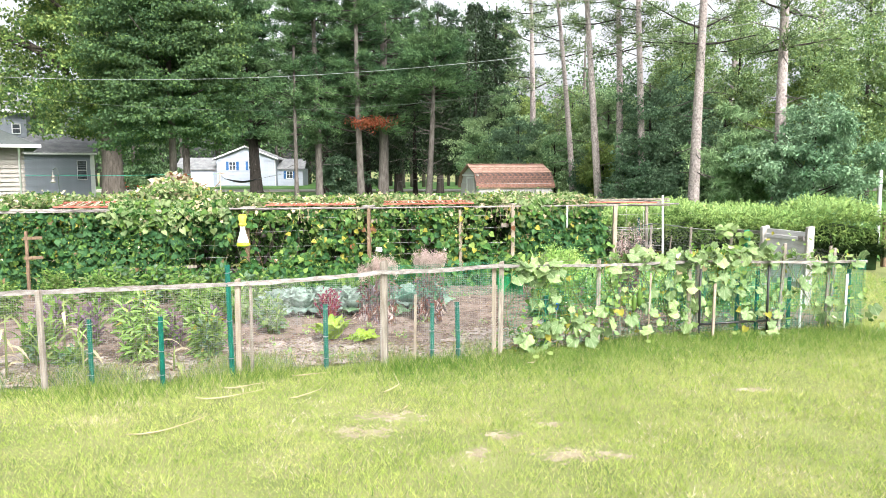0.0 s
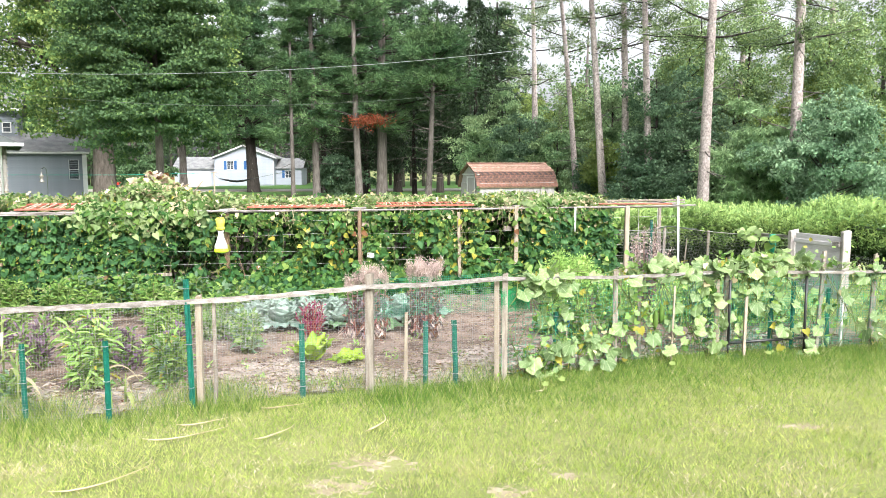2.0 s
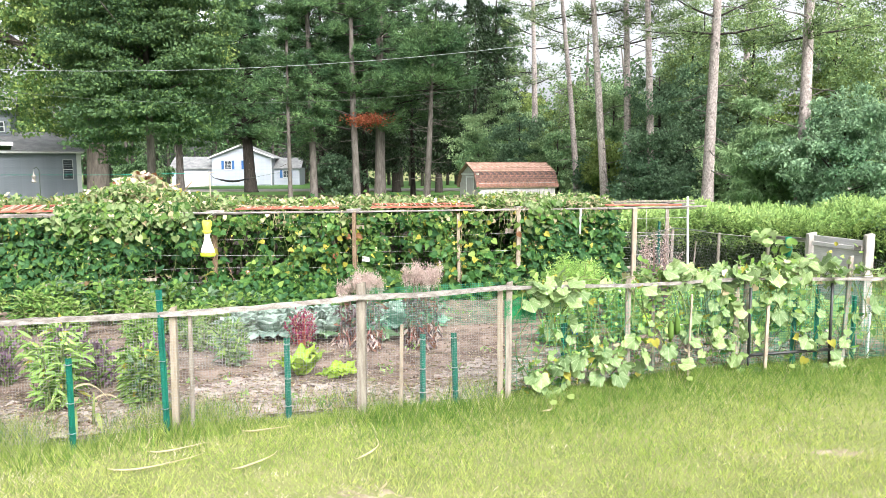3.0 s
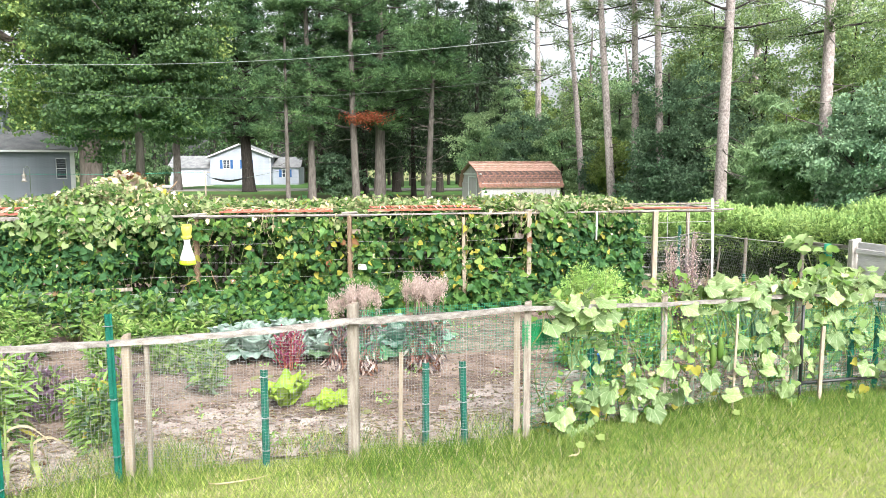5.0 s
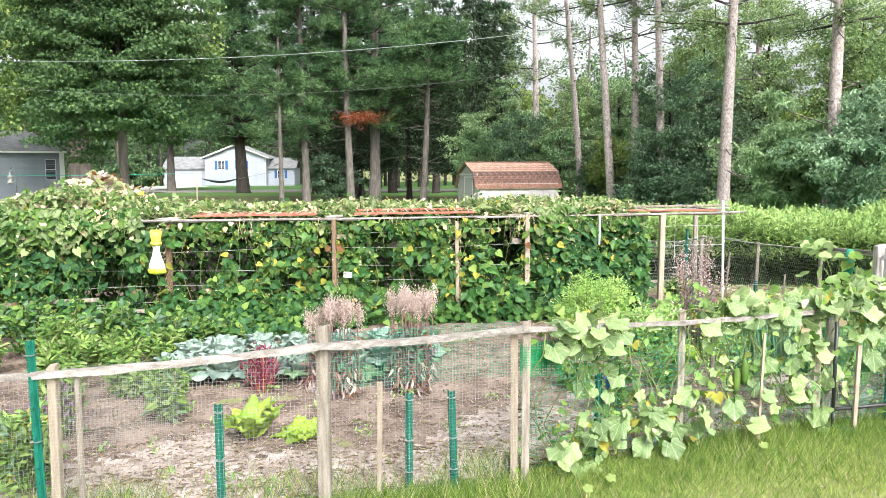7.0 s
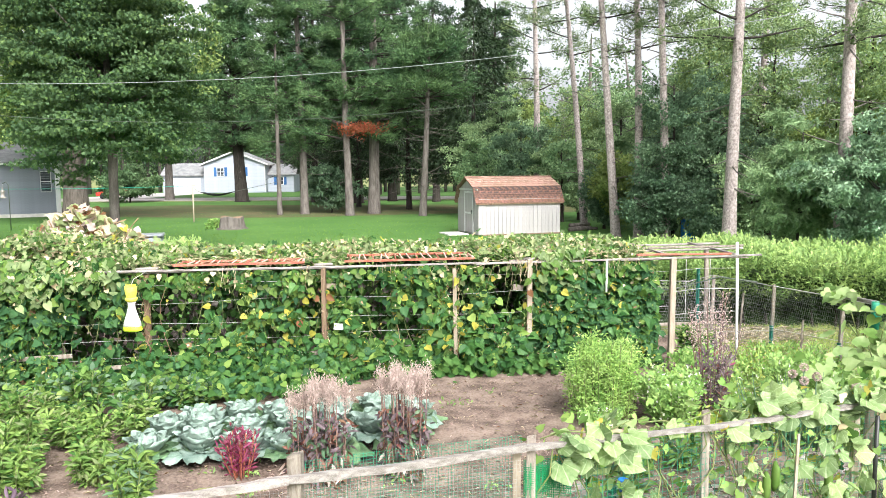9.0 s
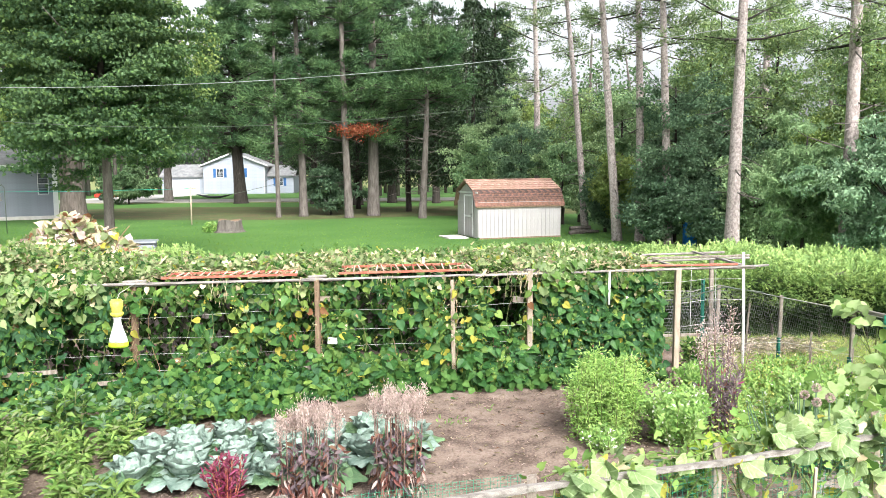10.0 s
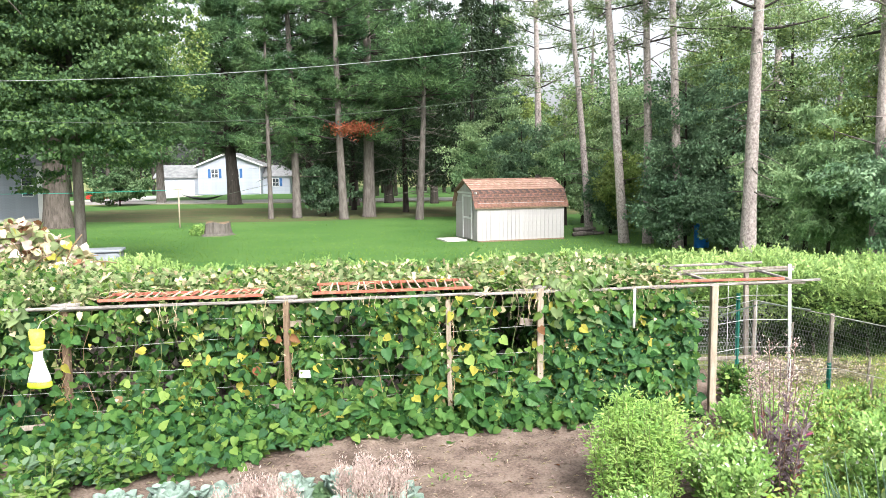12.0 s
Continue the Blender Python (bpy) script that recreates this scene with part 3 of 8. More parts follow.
# white house across the street
wh = tagged(empty("white_house", (-42.6, 120.5, 0), radians(6)), "white two-storey house with blue shutters across the street", "house")
shell(wh, 0, 9.3, 0, 9, 4.4, M["siding_white"])
gable_wall(wh, 0, 9.3, 0, 4.4, 6.25, M["siding_white"])
gable_wall(wh, 0, 9.3, 8.85, 4.4, 6.25, M["siding_white"])
gable_roof(wh, 0, 9.3, 0, 9, 4.4, 6.3, M["roof_grey"], "y", 0.5)
for s, e in ((-1, -0.5), (1, 9.8)):
    part("fascia", prism([(4.65, 6.22), (e, 4.2), (e, 4.42), (4.65, 6.46)], -0.56, -0.51), M["trim"], wh)
clapboards(wh, 0, 9.3, 0.2, 4.4, 0, M["siding_white"], 0.22)
window_unit(wh, 2.5, -0.02, 3.25, 0.95, 1.25, shutters=True)
window_unit(wh, 5.6, -0.02, 3.25, 0.95, 1.25, shutters=True)
shell(wh, -6.6, -0.02, 1.2, 8, 2.8, M["siding_white"], "garage_wall")
gable_roof(wh, -6.6, -0.05, 1.2, 8, 2.8, 4.5, M["roof_grey"], "x", 0.35)
gd = bmesh.new()
for k in range(4):
    box(gd, -5.7, -0.9, 1.12, 1.19, 0.05 + k * 0.56, 0.05 + k * 0.56 + 0.54, bevel=0.015)
part("garage_door", gd, M["trim"], wh, "white panelled garage door")
shell(wh, 9.32, 13.4, 1.5, 8, 2.8, M["siding_white"], "wing_wall")
gable_roof(wh, 9.35, 13.4, 1.5, 8, 2.8, 4.3, M["roof_grey"], "x", 0.35)
clapboards(wh, 9.34, 13.4, 0.2, 2.8, 1.5, M["siding_white"], 0.22)
window_unit(wh, 11.3, 1.46, 1.8, 0.9, 1.1, shutters=True)
a_box("downspout", (0.1, 0.1, 4.2), M["trim"], wh, Matrix.Translation((9.22, -0.1, 2.2)))

# grey house
gh = tagged(empty("grey_house", (-30.5, 58.8, 0), radians(29)), "grey vinyl-sided house with a two-storey part behind", "house")
gh.scale = (0.89, 0.89, 0.89)
shell(gh, -10.5, 0, 0, 8, 4.45, M["siding_grey"])
gable_roof(gh, -10.5, 0, 0, 8, 4.45, 6.0, M["roof_grey"], "x", 0.4)
clapboards(gh, -10.5, 0, 0.3, 4.45, 0, M["siding_grey"], 0.2)
a_box("foundation", (10.5, 0.06, 0.3), M["concrete"], gh, Matrix.Translation((-5.25, -0.035, 0.15)), 0)
a_box("corner_board", (0.36, 0.09, 4.3), M["trim"], gh, Matrix.Translation((-0.1, -0.08, 2.4)))
window_unit(gh, -0.95, -0.02, 2.85, 0.7, 1.6, bars=0, rim=0.04)
window_unit(gh, -6.9, -0.02, 3.2, 0.5, 1.3, bars=0)
a_box("gutter", (11.2, 0.14, 0.14), M["trim"], gh, Matrix.Translation((-5.3, -0.5, 4.27)))
shell(gh, -16, -5.2, 3, 12, 8.2, M["siding_grey"], "upper_wall")
gable_roof(gh, -16, -5.2, 3, 12, 8.2, 9.9, M["roof_grey"], "x", 0.5)
clapboards(gh, -16, -5.2, 3.6, 8.2, 3, M["siding_grey"], 0.2)
window_unit(gh, -8.3, 2.96, 7.0, 1.4, 1.3, bars=1)
window_unit(gh, -6.0, 2.96, 6.5, 0.55, 0.75, bars=0)
a_box("upper_fascia", (11.8, 0.1, 0.26), M["trim"], gh, Matrix.Translation((-10.6, 2.42, 8.0)))

# tan house at the edge of the lot
tan = tagged(empty("tan_house", (-19.75, 32.2, 0), radians(33)), "tan-sided house with a grey-green roof and white gutter", "house")
shell(tan, -9, 0, 0, 9, 3.75, M["siding_tan"])
hip = bmesh.new()
eave = [hip.verts.new((x, y, 3.52)) for x, y in ((-9.7, -0.7), (0.7, -0.7), (0.7, 9.7), (-9.7, 9.7))]
ridge = [hip.verts.new((x, 4.5, 6.1)) for x in (-5.2, -4.4)]
for q in ((eave[0], eave[1], ridge[1], ridge[0]), (eave[1], eave[2], ridge[1]), (eave[2], eave[3], ridge[0], ridge[1]), (eave[3], eave[0], ridge[0]), eave[::-1]):
    hip.faces.new(q)
part("roof", hip, M["roof_green"], tan, "grey-green hipped roof")
clapboards(tan, -9, 0, 0.25, 3.75, 0, M["siding_tan"], 0.2)
clapboards(tan, 0, 9, 0.25, 3.75, 0, M["siding_tan"], 0.2, turn=Matrix.Translation((0, 0, 0)) @ pose(0, 0, 0, 0, 0, 90))
a_box("gutter", (10.4, 0.14, 0.14), M["trim"], tan, Matrix.Translation((-4.5, -0.82, 3.52)))
tube("downspout", [(-0.15, -0.75, 3.5), (-0.15, -0.35, 3.2), (-0.15, -0.12, 3.05), (-0.15, -0.12, 0.1)], 0.045, M["trim"], tan, 6)

# garden shed
shed = tagged(empty("garden_shed", (-0.05, 40.4, 0), radians(20)), "pale wooden barn-roofed shed with red-brown shingles on the lawn", "shed")
SL, SW, SE, SB, SR = 4.15, 3.0, 1.62, 2.26, 2.74
outline = [(0, 0.06), (SW, 0.06), (SW, SE), (SW - 0.36, SB - 0.02), (SW / 2, SR - 0.04), (0.36, SB - 0.02), (0, SE)]
for xx, name in ((0.0, "gable_wall"), (SL - 0.1, "gable_wall")):
    bm = prism(outline, 0, 0.1)
    bmesh.ops.transform(bm, matrix=Matrix(((0, 1, 0, xx), (1, 0, 0, 0), (0, 0, 1, 0), (0, 0, 0, 1))), verts=bm.verts)
    bmesh.ops.recalc_face_normals(bm, faces=bm.faces)
    part(name, bm, M["shed_paint"], shed)
for yy in (0.0, SW - 0.08):
    bm = bmesh.new()
    box(bm, 0.1, SL - 0.1, yy, yy + 0.08, 0.06, SE)
    part("side_wall", bm, M["shed_paint"], shed)
board = bpy.data.meshes.new("board")
bmb = bmesh.new()
box(bmb, -0.094, 0.094, -0.024, 0.0, 0.05, SE + 0.1, bevel=0.006)
bmb.to_mesh(board)
bmb.free()
board.materials.append(M["shed_paint"])
for k in range(21):
    o = new("board", board)
    o.parent = shed
    o.location = (0.095 + 0.198 * k, 0, 0)
for k in range(15):
    o = new("board", board)
    o.parent = shed
    o.location, o.rotation_euler = (0, 0.1 + 0.2 * k, 0), (0, 0, radians(-90))
door = empty("shed_door")
door.parent = shed
bm = bmesh.new()
box(bm, -0.06, -0.027, 0.62, 1.78, 0.12, 1.98, bevel=0.008)
part("door_panel", bm, M["shed_paint"], door)
bm = bmesh.new()
for a, b, c, d in ((0.56, 0.64, 0.1, 2.06), (1.76, 1.84, 0.1, 2.06), (0.56, 1.84, 1.99, 2.07), (0.64, 1.76, 1.0, 1.08)):
    box(bm, -0.085, -0.061, a, b, c, d)
part("door_trim", bm, M["trim"], door, "white door trim boards")
a_box("handle", (0.03, 0.03, 0.16), M["black_pipe"], door, Matrix.Translation((-0.1, 0.72, 1.1)))
bm = bmesh.new()
box(bm, -0.06, -0.03, -0.02, SW + 0.02, SE + 0.5, SE + 0.58)
part("gable_batten", bm, M["trim"], shed)
a_box("skirt", (SL, 0.06, 0.08), M["wood_brown"], shed, Matrix.Translation((SL / 2, -0.03, 0.03)), 0)
for a, b, rows_n, mt in (((-0.12, SE - 0.09), (0.34, SB + 0.03), 4, "shingle_worn"), ((0.34, SB + 0.03), (SW / 2, SR), 5, "shingle")):
    for side in (1, -1):
        for r in range(rows_n):
            y0 = a[0] + (b[0] - a[0]) * r / rows_n
            y1 = a[0] + (b[0] - a[0]) * (r + 1.12) / rows_n
            z0 = a[1] + (b[1] - a[1]) * r / rows_n
            z1 = a[1] + (b[1] - a[1]) * (r + 1.12) / rows_n
            n = 14
            wd = (SL + 0.36) / n
            me = bpy.data.meshes.new("shingle")
            t = 0.022
            ny, nz = -(z1 - z0), (y1 - y0)
            ln = math.hypot(ny, nz)
            ny, nz = ny / ln * t, nz / ln * t
            q = [(0.004, y0 + ny, z0 + nz), (wd - 0.004, y0 + ny, z0 + nz), (wd - 0.004, y1, z1), (0.004, y1, z1), (0.004, y0, z0), (wd - 0.004, y0, z0)]
            if side < 0:
                q = [(x, SW - y, z) for x, y, z in q]
            fs = [(0, 1, 2, 3), (4, 5, 1, 0), (4, 0, 3), (5, 2, 1)]
            me.from_pydata(q, [], fs if side > 0 else [f[::-1] for f in fs])
            me.materials.append(M[mt])
            for k in range(n + (1 if r % 2 else 0)):
                o = new("shingle", me)
                o.parent = shed
                o.location = (-0.18 + wd * (k - (0.5 if r % 2 else 0)), 0, 0)
                if r % 2 and k in (0, n):
                    o.scale = (0.5, 1, 1)
                    o.location.x = -0.18 if k == 0 else SL + 0.18 - wd * 0.5
        bm = bmesh.new()
        qq = [(a[0], a[1] - 0.012), (b[0], b[1] - 0.012), (b[0], b[1] - 0.07), (a[0], a[1] - 0.07)]
        if side < 0:
            qq = [(SW - y, z) for y, z in qq]
        bm.free()
        bm = prism(qq, -0.16, SL + 0.16)
        bmesh.ops.transform(bm, matrix=Matrix(((0, 1, 0, 0), (1, 0, 0, 0), (0, 0, 1, 0), (0, 0, 0, 1))), verts=bm.verts)
        bmesh.ops.recalc_face_normals(bm, faces=bm.faces)
        part("roof_deck", bm, M["wood_brown"], shed)
a_box("ridge_cap", (SL + 0.38, 0.2, 0.035), M["shingle"], shed, Matrix.Translation((SL / 2, SW / 2, SR + 0.02)))
slab = tagged(a_box("concrete_slab", (1.0, 1.5, 0.1), M["concrete"], m=pose(-1.25, 41.5, 0.03, 0, 0, 20)), "pale concrete step slab beside the shed door", "slab")
# ---- trees ----
def limb_path(p, d, length, sag=0.0, wob=0.12, n=5):
    p, d = Vector(p), Vector(d).normalized()
    pts = [p.copy()]
    for i in range(n):
        d = (d + Vector((random.uniform(-wob, wob), random.uniform(-wob, wob), random.uniform(-wob, wob) + sag))).normalized()
        p = p + d * (length / n)
        pts.append(p.copy())
    return pts


def trunk_path(base, height, lean, wob=0.02, n=9):
    b = Vector(base)
    px, py = random.uniform(0, 6), random.uniform(0, 6)
    return [b + Vector((lean[0] * height * (i / n) + wob * height * 0.3 * (math.sin(px + 3 * i / n) - math.sin(px)), lean[1] * height * (i / n) + wob * height * 0.3 * (math.sin(py + 2.6 * i / n) - math.sin(py)), height * i / n)) for i in range(n + 1)]


def along(pts, f):
    f = max(0.0, min(0.9999, f)) * (len(pts) - 1)
    i = int(f)
    return pts[i].lerp(pts[i + 1], f - i)


def trunk_of(tree, base, height, dia, lean, bark, wob=0.02, tip=0.25):
    pts = trunk_path((0, 0, -0.15), height, lean, wob)
    r = [dia / 2 * (1 - (1 - tip) * (i / (len(pts) - 1))) for i in range(len(pts))]
    first = pts[0].lerp(pts[1], 0.14)
    pts2 = [pts[0], first] + pts[1:]
    r2 = [dia * 0.72, dia * 0.56] + r[1:]
    tube("trunk", pts2, r2, bark, tree, 12)
    return pts


def broadleaf(name, base, height, dia, crown, leaf_mat, bark, label, n_clump=150, per=130, leaf=0.2, lean=(0, 0), limbs=9, shape="diamond", bare=0.15, spread=0.85, clump_r=0.75, flat=0.5, slim=0.85, skirt=0.0, gap=None):
    """crown: centre height, radius across, radius up."""
    tree = tagged(empty(name, base), label, "tree")
    pts = trunk_of(tree, base, min(height * 0.92, crown[0] + crown[2] * 0.7), dia, lean, bark)
    cz, rx, rz = crown
    cc = along(pts, cz / max(pts[-1].z, 0.1))
    for k in range(limbs):
        f = random.uniform(0.3, 0.92)
        p = along(pts, f)
        t = 2 * math.pi * (k / limbs) + random.uniform(-0.4, 0.4)
        path = limb_path(p, (math.cos(t), math.sin(t), random.uniform(0.15, 0.8)), rx * random.uniform(0.65, 0.95), 0.03)
        r0 = dia * 0.2 * (1.1 - f * 0.6)
        tube("limb", path, [r0 * (1 - 0.8 * i / 5) for i in range(6)], bark, tree, 6)
    d = rand_dirs(n_clump)
    rad = rng.uniform(bare, 1, n_clump) ** 0.45
    wob = 0.8 + 0.28 * np.sin(d[:, 0] * 4 + base[0]) * np.sin(d[:, 2] * 5 + base[1]) + rng.uniform(-0.12, 0.12, n_clump)
    c = d * (rad * wob)[:, None] * np.array([rx, rx, rz]) + np.array([cc.x, cc.y, cz])
    c[:, :2] = np.array([cc.x, cc.y]) + (c[:, :2] - np.array([cc.x, cc.y])) * (1 + skirt * np.clip(-d[:, 2:3], 0, 1))
    c[:, 2] = np.maximum(c[:, 2], 0.35)
    if gap:
        inside = (c[:, 0] > gap[0]) & (c[:, 0] < gap[1]) & (c[:, 2] > gap[2]) & (c[:, 2] < gap[3]) & (rng.uniform(0, 1, n_clump) < 0.65)
        c = c[~inside]
        n_clump = len(c)
    n = n_clump * per
    which = np.repeat(np.arange(n_clump), per)
    off = rand_dirs(n) * (rng.uniform(0, 1, n) ** 0.5)[:, None] * np.array([1, 1, flat]) * clump_r * rng.uniform(0.7, 1.25, n_clump)[which][:, None]
    at = c[which] + off
    at[:, 2] = np.maximum(at[:, 2], 0.05)
    up = unit(rand_dirs(n) + np.array([0, 0, 0.55]) + off * 0.4)
    leaves("crown", at, droop(n, 0.45), up, leaf * rng.uniform(0.7, 1.35, n), leaf * slim * rng.uniform(0.7, 1.2, n), shape, leaf_mat, tree)
    return tree


def pine(name, base, height, dia, lean, bark, leaf_mat, label, first=0.25, spread=3.2, whorls=16, arms=5, tufts=11, needles=20, dead=0.2, wob=0.02, tuft=0.4, taper=0.6, rust_at=None, low=0.0, shy=0.0):
    """A pine: whorls of level limbs, with fans of needles along their outer parts."""
    tree = tagged(empty(name, base), label, "tree")
    pts = trunk_of(tree, base, height, dia, lean, bark, wob)
    at, tips = [], []
    for w in range(whorls):
        f = first + (0.98 - first) * (w + random.uniform(-0.3, 0.3)) / whorls
        f = min(0.97, max(0.04, f))
        p = along(pts, f)
        reach = spread * (1 - taper * (f - first) / (1 - first)) * (0.75 + 0.5 * random.random())
        for a in range(arms):
            t = 2 * math.pi * (a + random.uniform(-0.3, 0.3)) / arms + w * 1.1
            ln = reach * random.uniform(0.55, 1.1) * (0.5 if math.sin(t) < -0.55 and f < shy else 1.0)
            if math.sin(t) < -0.3 and f < shy and random.random() < 0.55:
                continue
            path = limb_path(p, (math.cos(t), math.sin(t), random.uniform(-0.1, 0.3)), ln, 0.03, 0.1, 4)
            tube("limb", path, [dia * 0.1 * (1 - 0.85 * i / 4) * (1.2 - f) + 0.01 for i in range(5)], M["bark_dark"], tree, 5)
            if random.random() < low and f < 0.5:
                continue
            for k in range(tufts):
                g = 0.3 + 0.7 * (k + random.random()) / tufts
                q = along(path, g)
                side = Vector((-math.sin(t), math.cos(t), 0)) * random.uniform(-1, 1) * ln * 0.26 * (1.15 - abs(g - 0.65))
                q = q + side + Vector((0, 0, random.uniform(-0.2, 0.32)))
                at.append(q)
                tips.append(Vector((math.cos(t), math.sin(t), 0.3)) + side.normalized() * 0.5)
    for k in range(int(dead * 40)):
        f = random.uniform(0.12, first + 0.12)
        t = random.uniform(0, 6.28)
        path = limb_path(along(pts, f), (math.cos(t), math.sin(t), random.uniform(-0.35, 0.25)), random.uniform(0.4, spread * 0.6), -0.03, 0.22, 4)
        tube("dead_twig", path, [0.026 * (1 - 0.2 * i) + 0.005 for i in range(5)], M["bark"], tree, 4)
    at, tips = np.array([tuple(q) for q in at]), np.array([tuple(q) for q in tips])
    n = len(at) * needles
    which = np.repeat(np.arange(len(at)), needles)
    d = unit(rand_dirs(n) + tips[which] * 0.75 + np.array([0, 0, 0.25]))
    start = at[which] + rand_dirs(n) * 0.2
    leaves("needles", start, d, rand_dirs(n), tuft * rng.uniform(0.7, 1.3, n), tuft * 0.15, "needle", leaf_mat, tree)
    if rust_at:
        c = np.array(rust_at) - np.array(base)
        m = 900
        q = c + rng.normal(0, 1, (m, 3)) * np.array([0.75, 0.35, 0.2])
        leaves("dead_spray", q, droop(m, 0.2), rand_dirs(m), 0.3 * rng.uniform(0.6, 1.2, m), 0.07, "needle", M["rust"], tree, "rust-brown dead needle spray")
    return tree


def conifer(name, base, height, rad, leaf_mat, label, n=9000, leaf=0.26, bark="bark_dark", foot=0.08, ragged=0.3):
    """Cedar or spruce: drooping sprays on a tapered cone."""
    tree = tagged(empty(name, base), label, "tree")
    trunk_of(tree, base, height * 0.97, height * 0.028 + 0.08, (0, 0), M[bark], 0.01, 0.08)
    h = foot + (1 - foot) * rng.uniform(0, 1, n) ** 1.25
    t = rng.uniform(0, 2 * math.pi, n)
    layer = 1 + ragged * np.sin(h * height * 3.2 + 2 * np.sin(t * 2 + base[0])) * np.sin(t * 3 + h * 9)
    r = rad * (1.03 - h) ** 0.75 * layer * rng.uniform(0.35, 1, n) ** 0.5
    at = np.stack([r * np.cos(t), r * np.sin(t), h * height], 1)
    tip = np.stack([np.cos(t), np.sin(t), np.full(n, -0.55)], 1) + rng.normal(0, 0.45, (n, 3))
    leaves("foliage", at, tip, rand_dirs(n) * 0.5 + np.array([0, 0, 1]), leaf * rng.uniform(0.6, 1.4, n), leaf * 0.4, "diamond", leaf_mat, tree)
    return tree


wp = "tall white pine with blue-green needles and a grey trunk"
pine("white_pine", (-14.4, 58.9, 0), 17, 0.36, (0.01, 0), M["bark"], M["pine"], wp, shy=0.75, first=0.26, spread=3.0, whorls=17, arms=5, tufts=13)
pine("white_pine", (-12.8, 59.8, 0), 22, 0.6, (-0.005, 0), M["bark"], M["pine"], wp, shy=0.85, first=0.3, spread=4.6, whorls=20, tufts=18, dead=0.5)
pine("white_pine", (-9.15, 57.9, 0), 21, 0.58, (-0.014, 0), M["bark"], M["pine"], wp, shy=0.75, first=0.27, spread=4.4, whorls=19, tufts=17, dead=0.4)
pine("white_pine", (-7.8, 60.2, 0), 24, 0.85, (0.005, 0), M["bark"], M["pine"], "broad white pine with one rust-brown dead branch", shy=0.75, first=0.24, spread=5.4, whorls=21, tufts=19, rust_at=(-8.15, 57.2, 6.0), dead=0.4)
pine("white_pine", (-4.0, 57.0, 0), 13, 0.52, (0.045, 0), M["bark"], M["pine"], "white pine leaning with many bare dead lower twigs", first=0.62, spread=4.2, whorls=9, arms=6, tufts=14, dead=1.6)
pine("white_pine", (-25.4, 84.8, 0), 22, 1.35, (-0.03, 0), M["bark_dark"], M["pine"], "old white pine with a black trunk", first=0.27, spread=6.5, whorls=19, arms=6, tufts=20, needles=20, tuft=0.55)
for x, y, h in ((-12.0, 79, 21), (-9.3, 84, 22), (-4.6, 82, 20), (-17, 82, 21), (1.5, 84, 20)):
    pine("pine_tree", (x, y, 0), h, random.uniform(0.6, 1.0), (0, 0), M["bark_dark"], ([M["pine_dark"], M["pine"]], [0.75, 0.25]), "dark-trunked pine near the street", first=0.18, spread=5.4, whorls=16, arms=5, tufts=15, needles=16, tuft=0.55)
conifer("spruce_tree", (-0.6, 62.0, 0), 15.5, 4.2, M["pine_dark"], "dark spruce with drooping bare-tipped branches", n=9000, leaf=0.3, foot=0.14, ragged=0.4)
conifer("spruce_tree", (-5.8, 66.0, 0), 14, 3.6, M["pine_dark"], "dark spruce in the shade of the pines", n=8000, leaf=0.3, foot=0.16, ragged=0.4)
conifer("spruce_tree", (-10.6, 70.5, 0), 13, 3.4, M["pine_dark"], "dark spruce in the shade of the pines", n=8000, leaf=0.3, foot=0.2, ragged=0.4)

rp = "tall red pine with a bare pinkish-grey trunk"
for x, y, h, dia, lean, first, spr in ((5.55, 45.9, 20, 0.38, (-0.075, 0), 0.46, 2.4), (6.17, 39.6, 20, 0.42, (-0.1, 0), 0.5, 2.2), (7.1, 39.3, 19, 0.42, (-0.03, 0), 0.45, 2.6), (7.9, 37.5, 20, 0.4, (-0.02, 0), 0.45, 2.8), (9.25, 33.5, 20, 0.51, (0.008, 0.0), 0.38, 3.2), (10.55, 27.5, 19, 0.43, (0.005, 0), 0.37, 3.4), (3.5, 53.0, 20, 0.5, (0.0, 0), 0.4, 3.2), (14.5, 46, 20, 0.5, (0, 0), 0.46, 3.0), (18.5, 44, 21, 0.5, (0, 0), 0.4, 3.2)):
    pine("red_pine", (x, y, 0), h, dia, lean, M["bark_red"], M["red_pine"], rp, first=first, spread=spr, whorls=11, arms=3, tufts=15, needles=18, dead=0.6, shy=0.6, tuft=0.28, wob=0.03, taper=0.4)

# maple in front of the houses, and the old ones behind
broadleaf("maple_tree", (-11.8, 29.0, 0), 13.5, 0.36, (7.0, 3.15, 5.4), ([M["maple"], M["maple_light"]], [0.7, 0.3]), M["bark"], "dense dark green maple with a slim trunk", n_clump=740, per=120, skirt=0.9, leaf=0.108, limbs=18, shape="lobed", bare=0.08, clump_r=0.66, flat=0.24, slim=1.0)
old_maple = broadleaf("maple_tree", (-25.7, 52.2, 0), 18, 1.6, (10.8, 10.6, 7.0), ([M["maple_light"], M["wood_yellow"], M["maple"]], [0.45, 0.5, 0.05]), M["bark_brown"], "large old maple with a wide grey-brown trunk", n_clump=420, per=170, leaf=0.22, limbs=14, clump_r=1.3, gap=(-9.5, -2.3, 8.2, 13.2))
tube("great_limb", [(-0.3, -0.2, 5.6), (-1.2, -0.5, 7.6), (-2.8, -0.9, 9.5), (-5.0, -1.2, 11.1), (-8.2, -1.5, 12.6)], [0.36, 0.32, 0.27, 0.23, 0.17], M["bark_brown"], old_maple, 10)
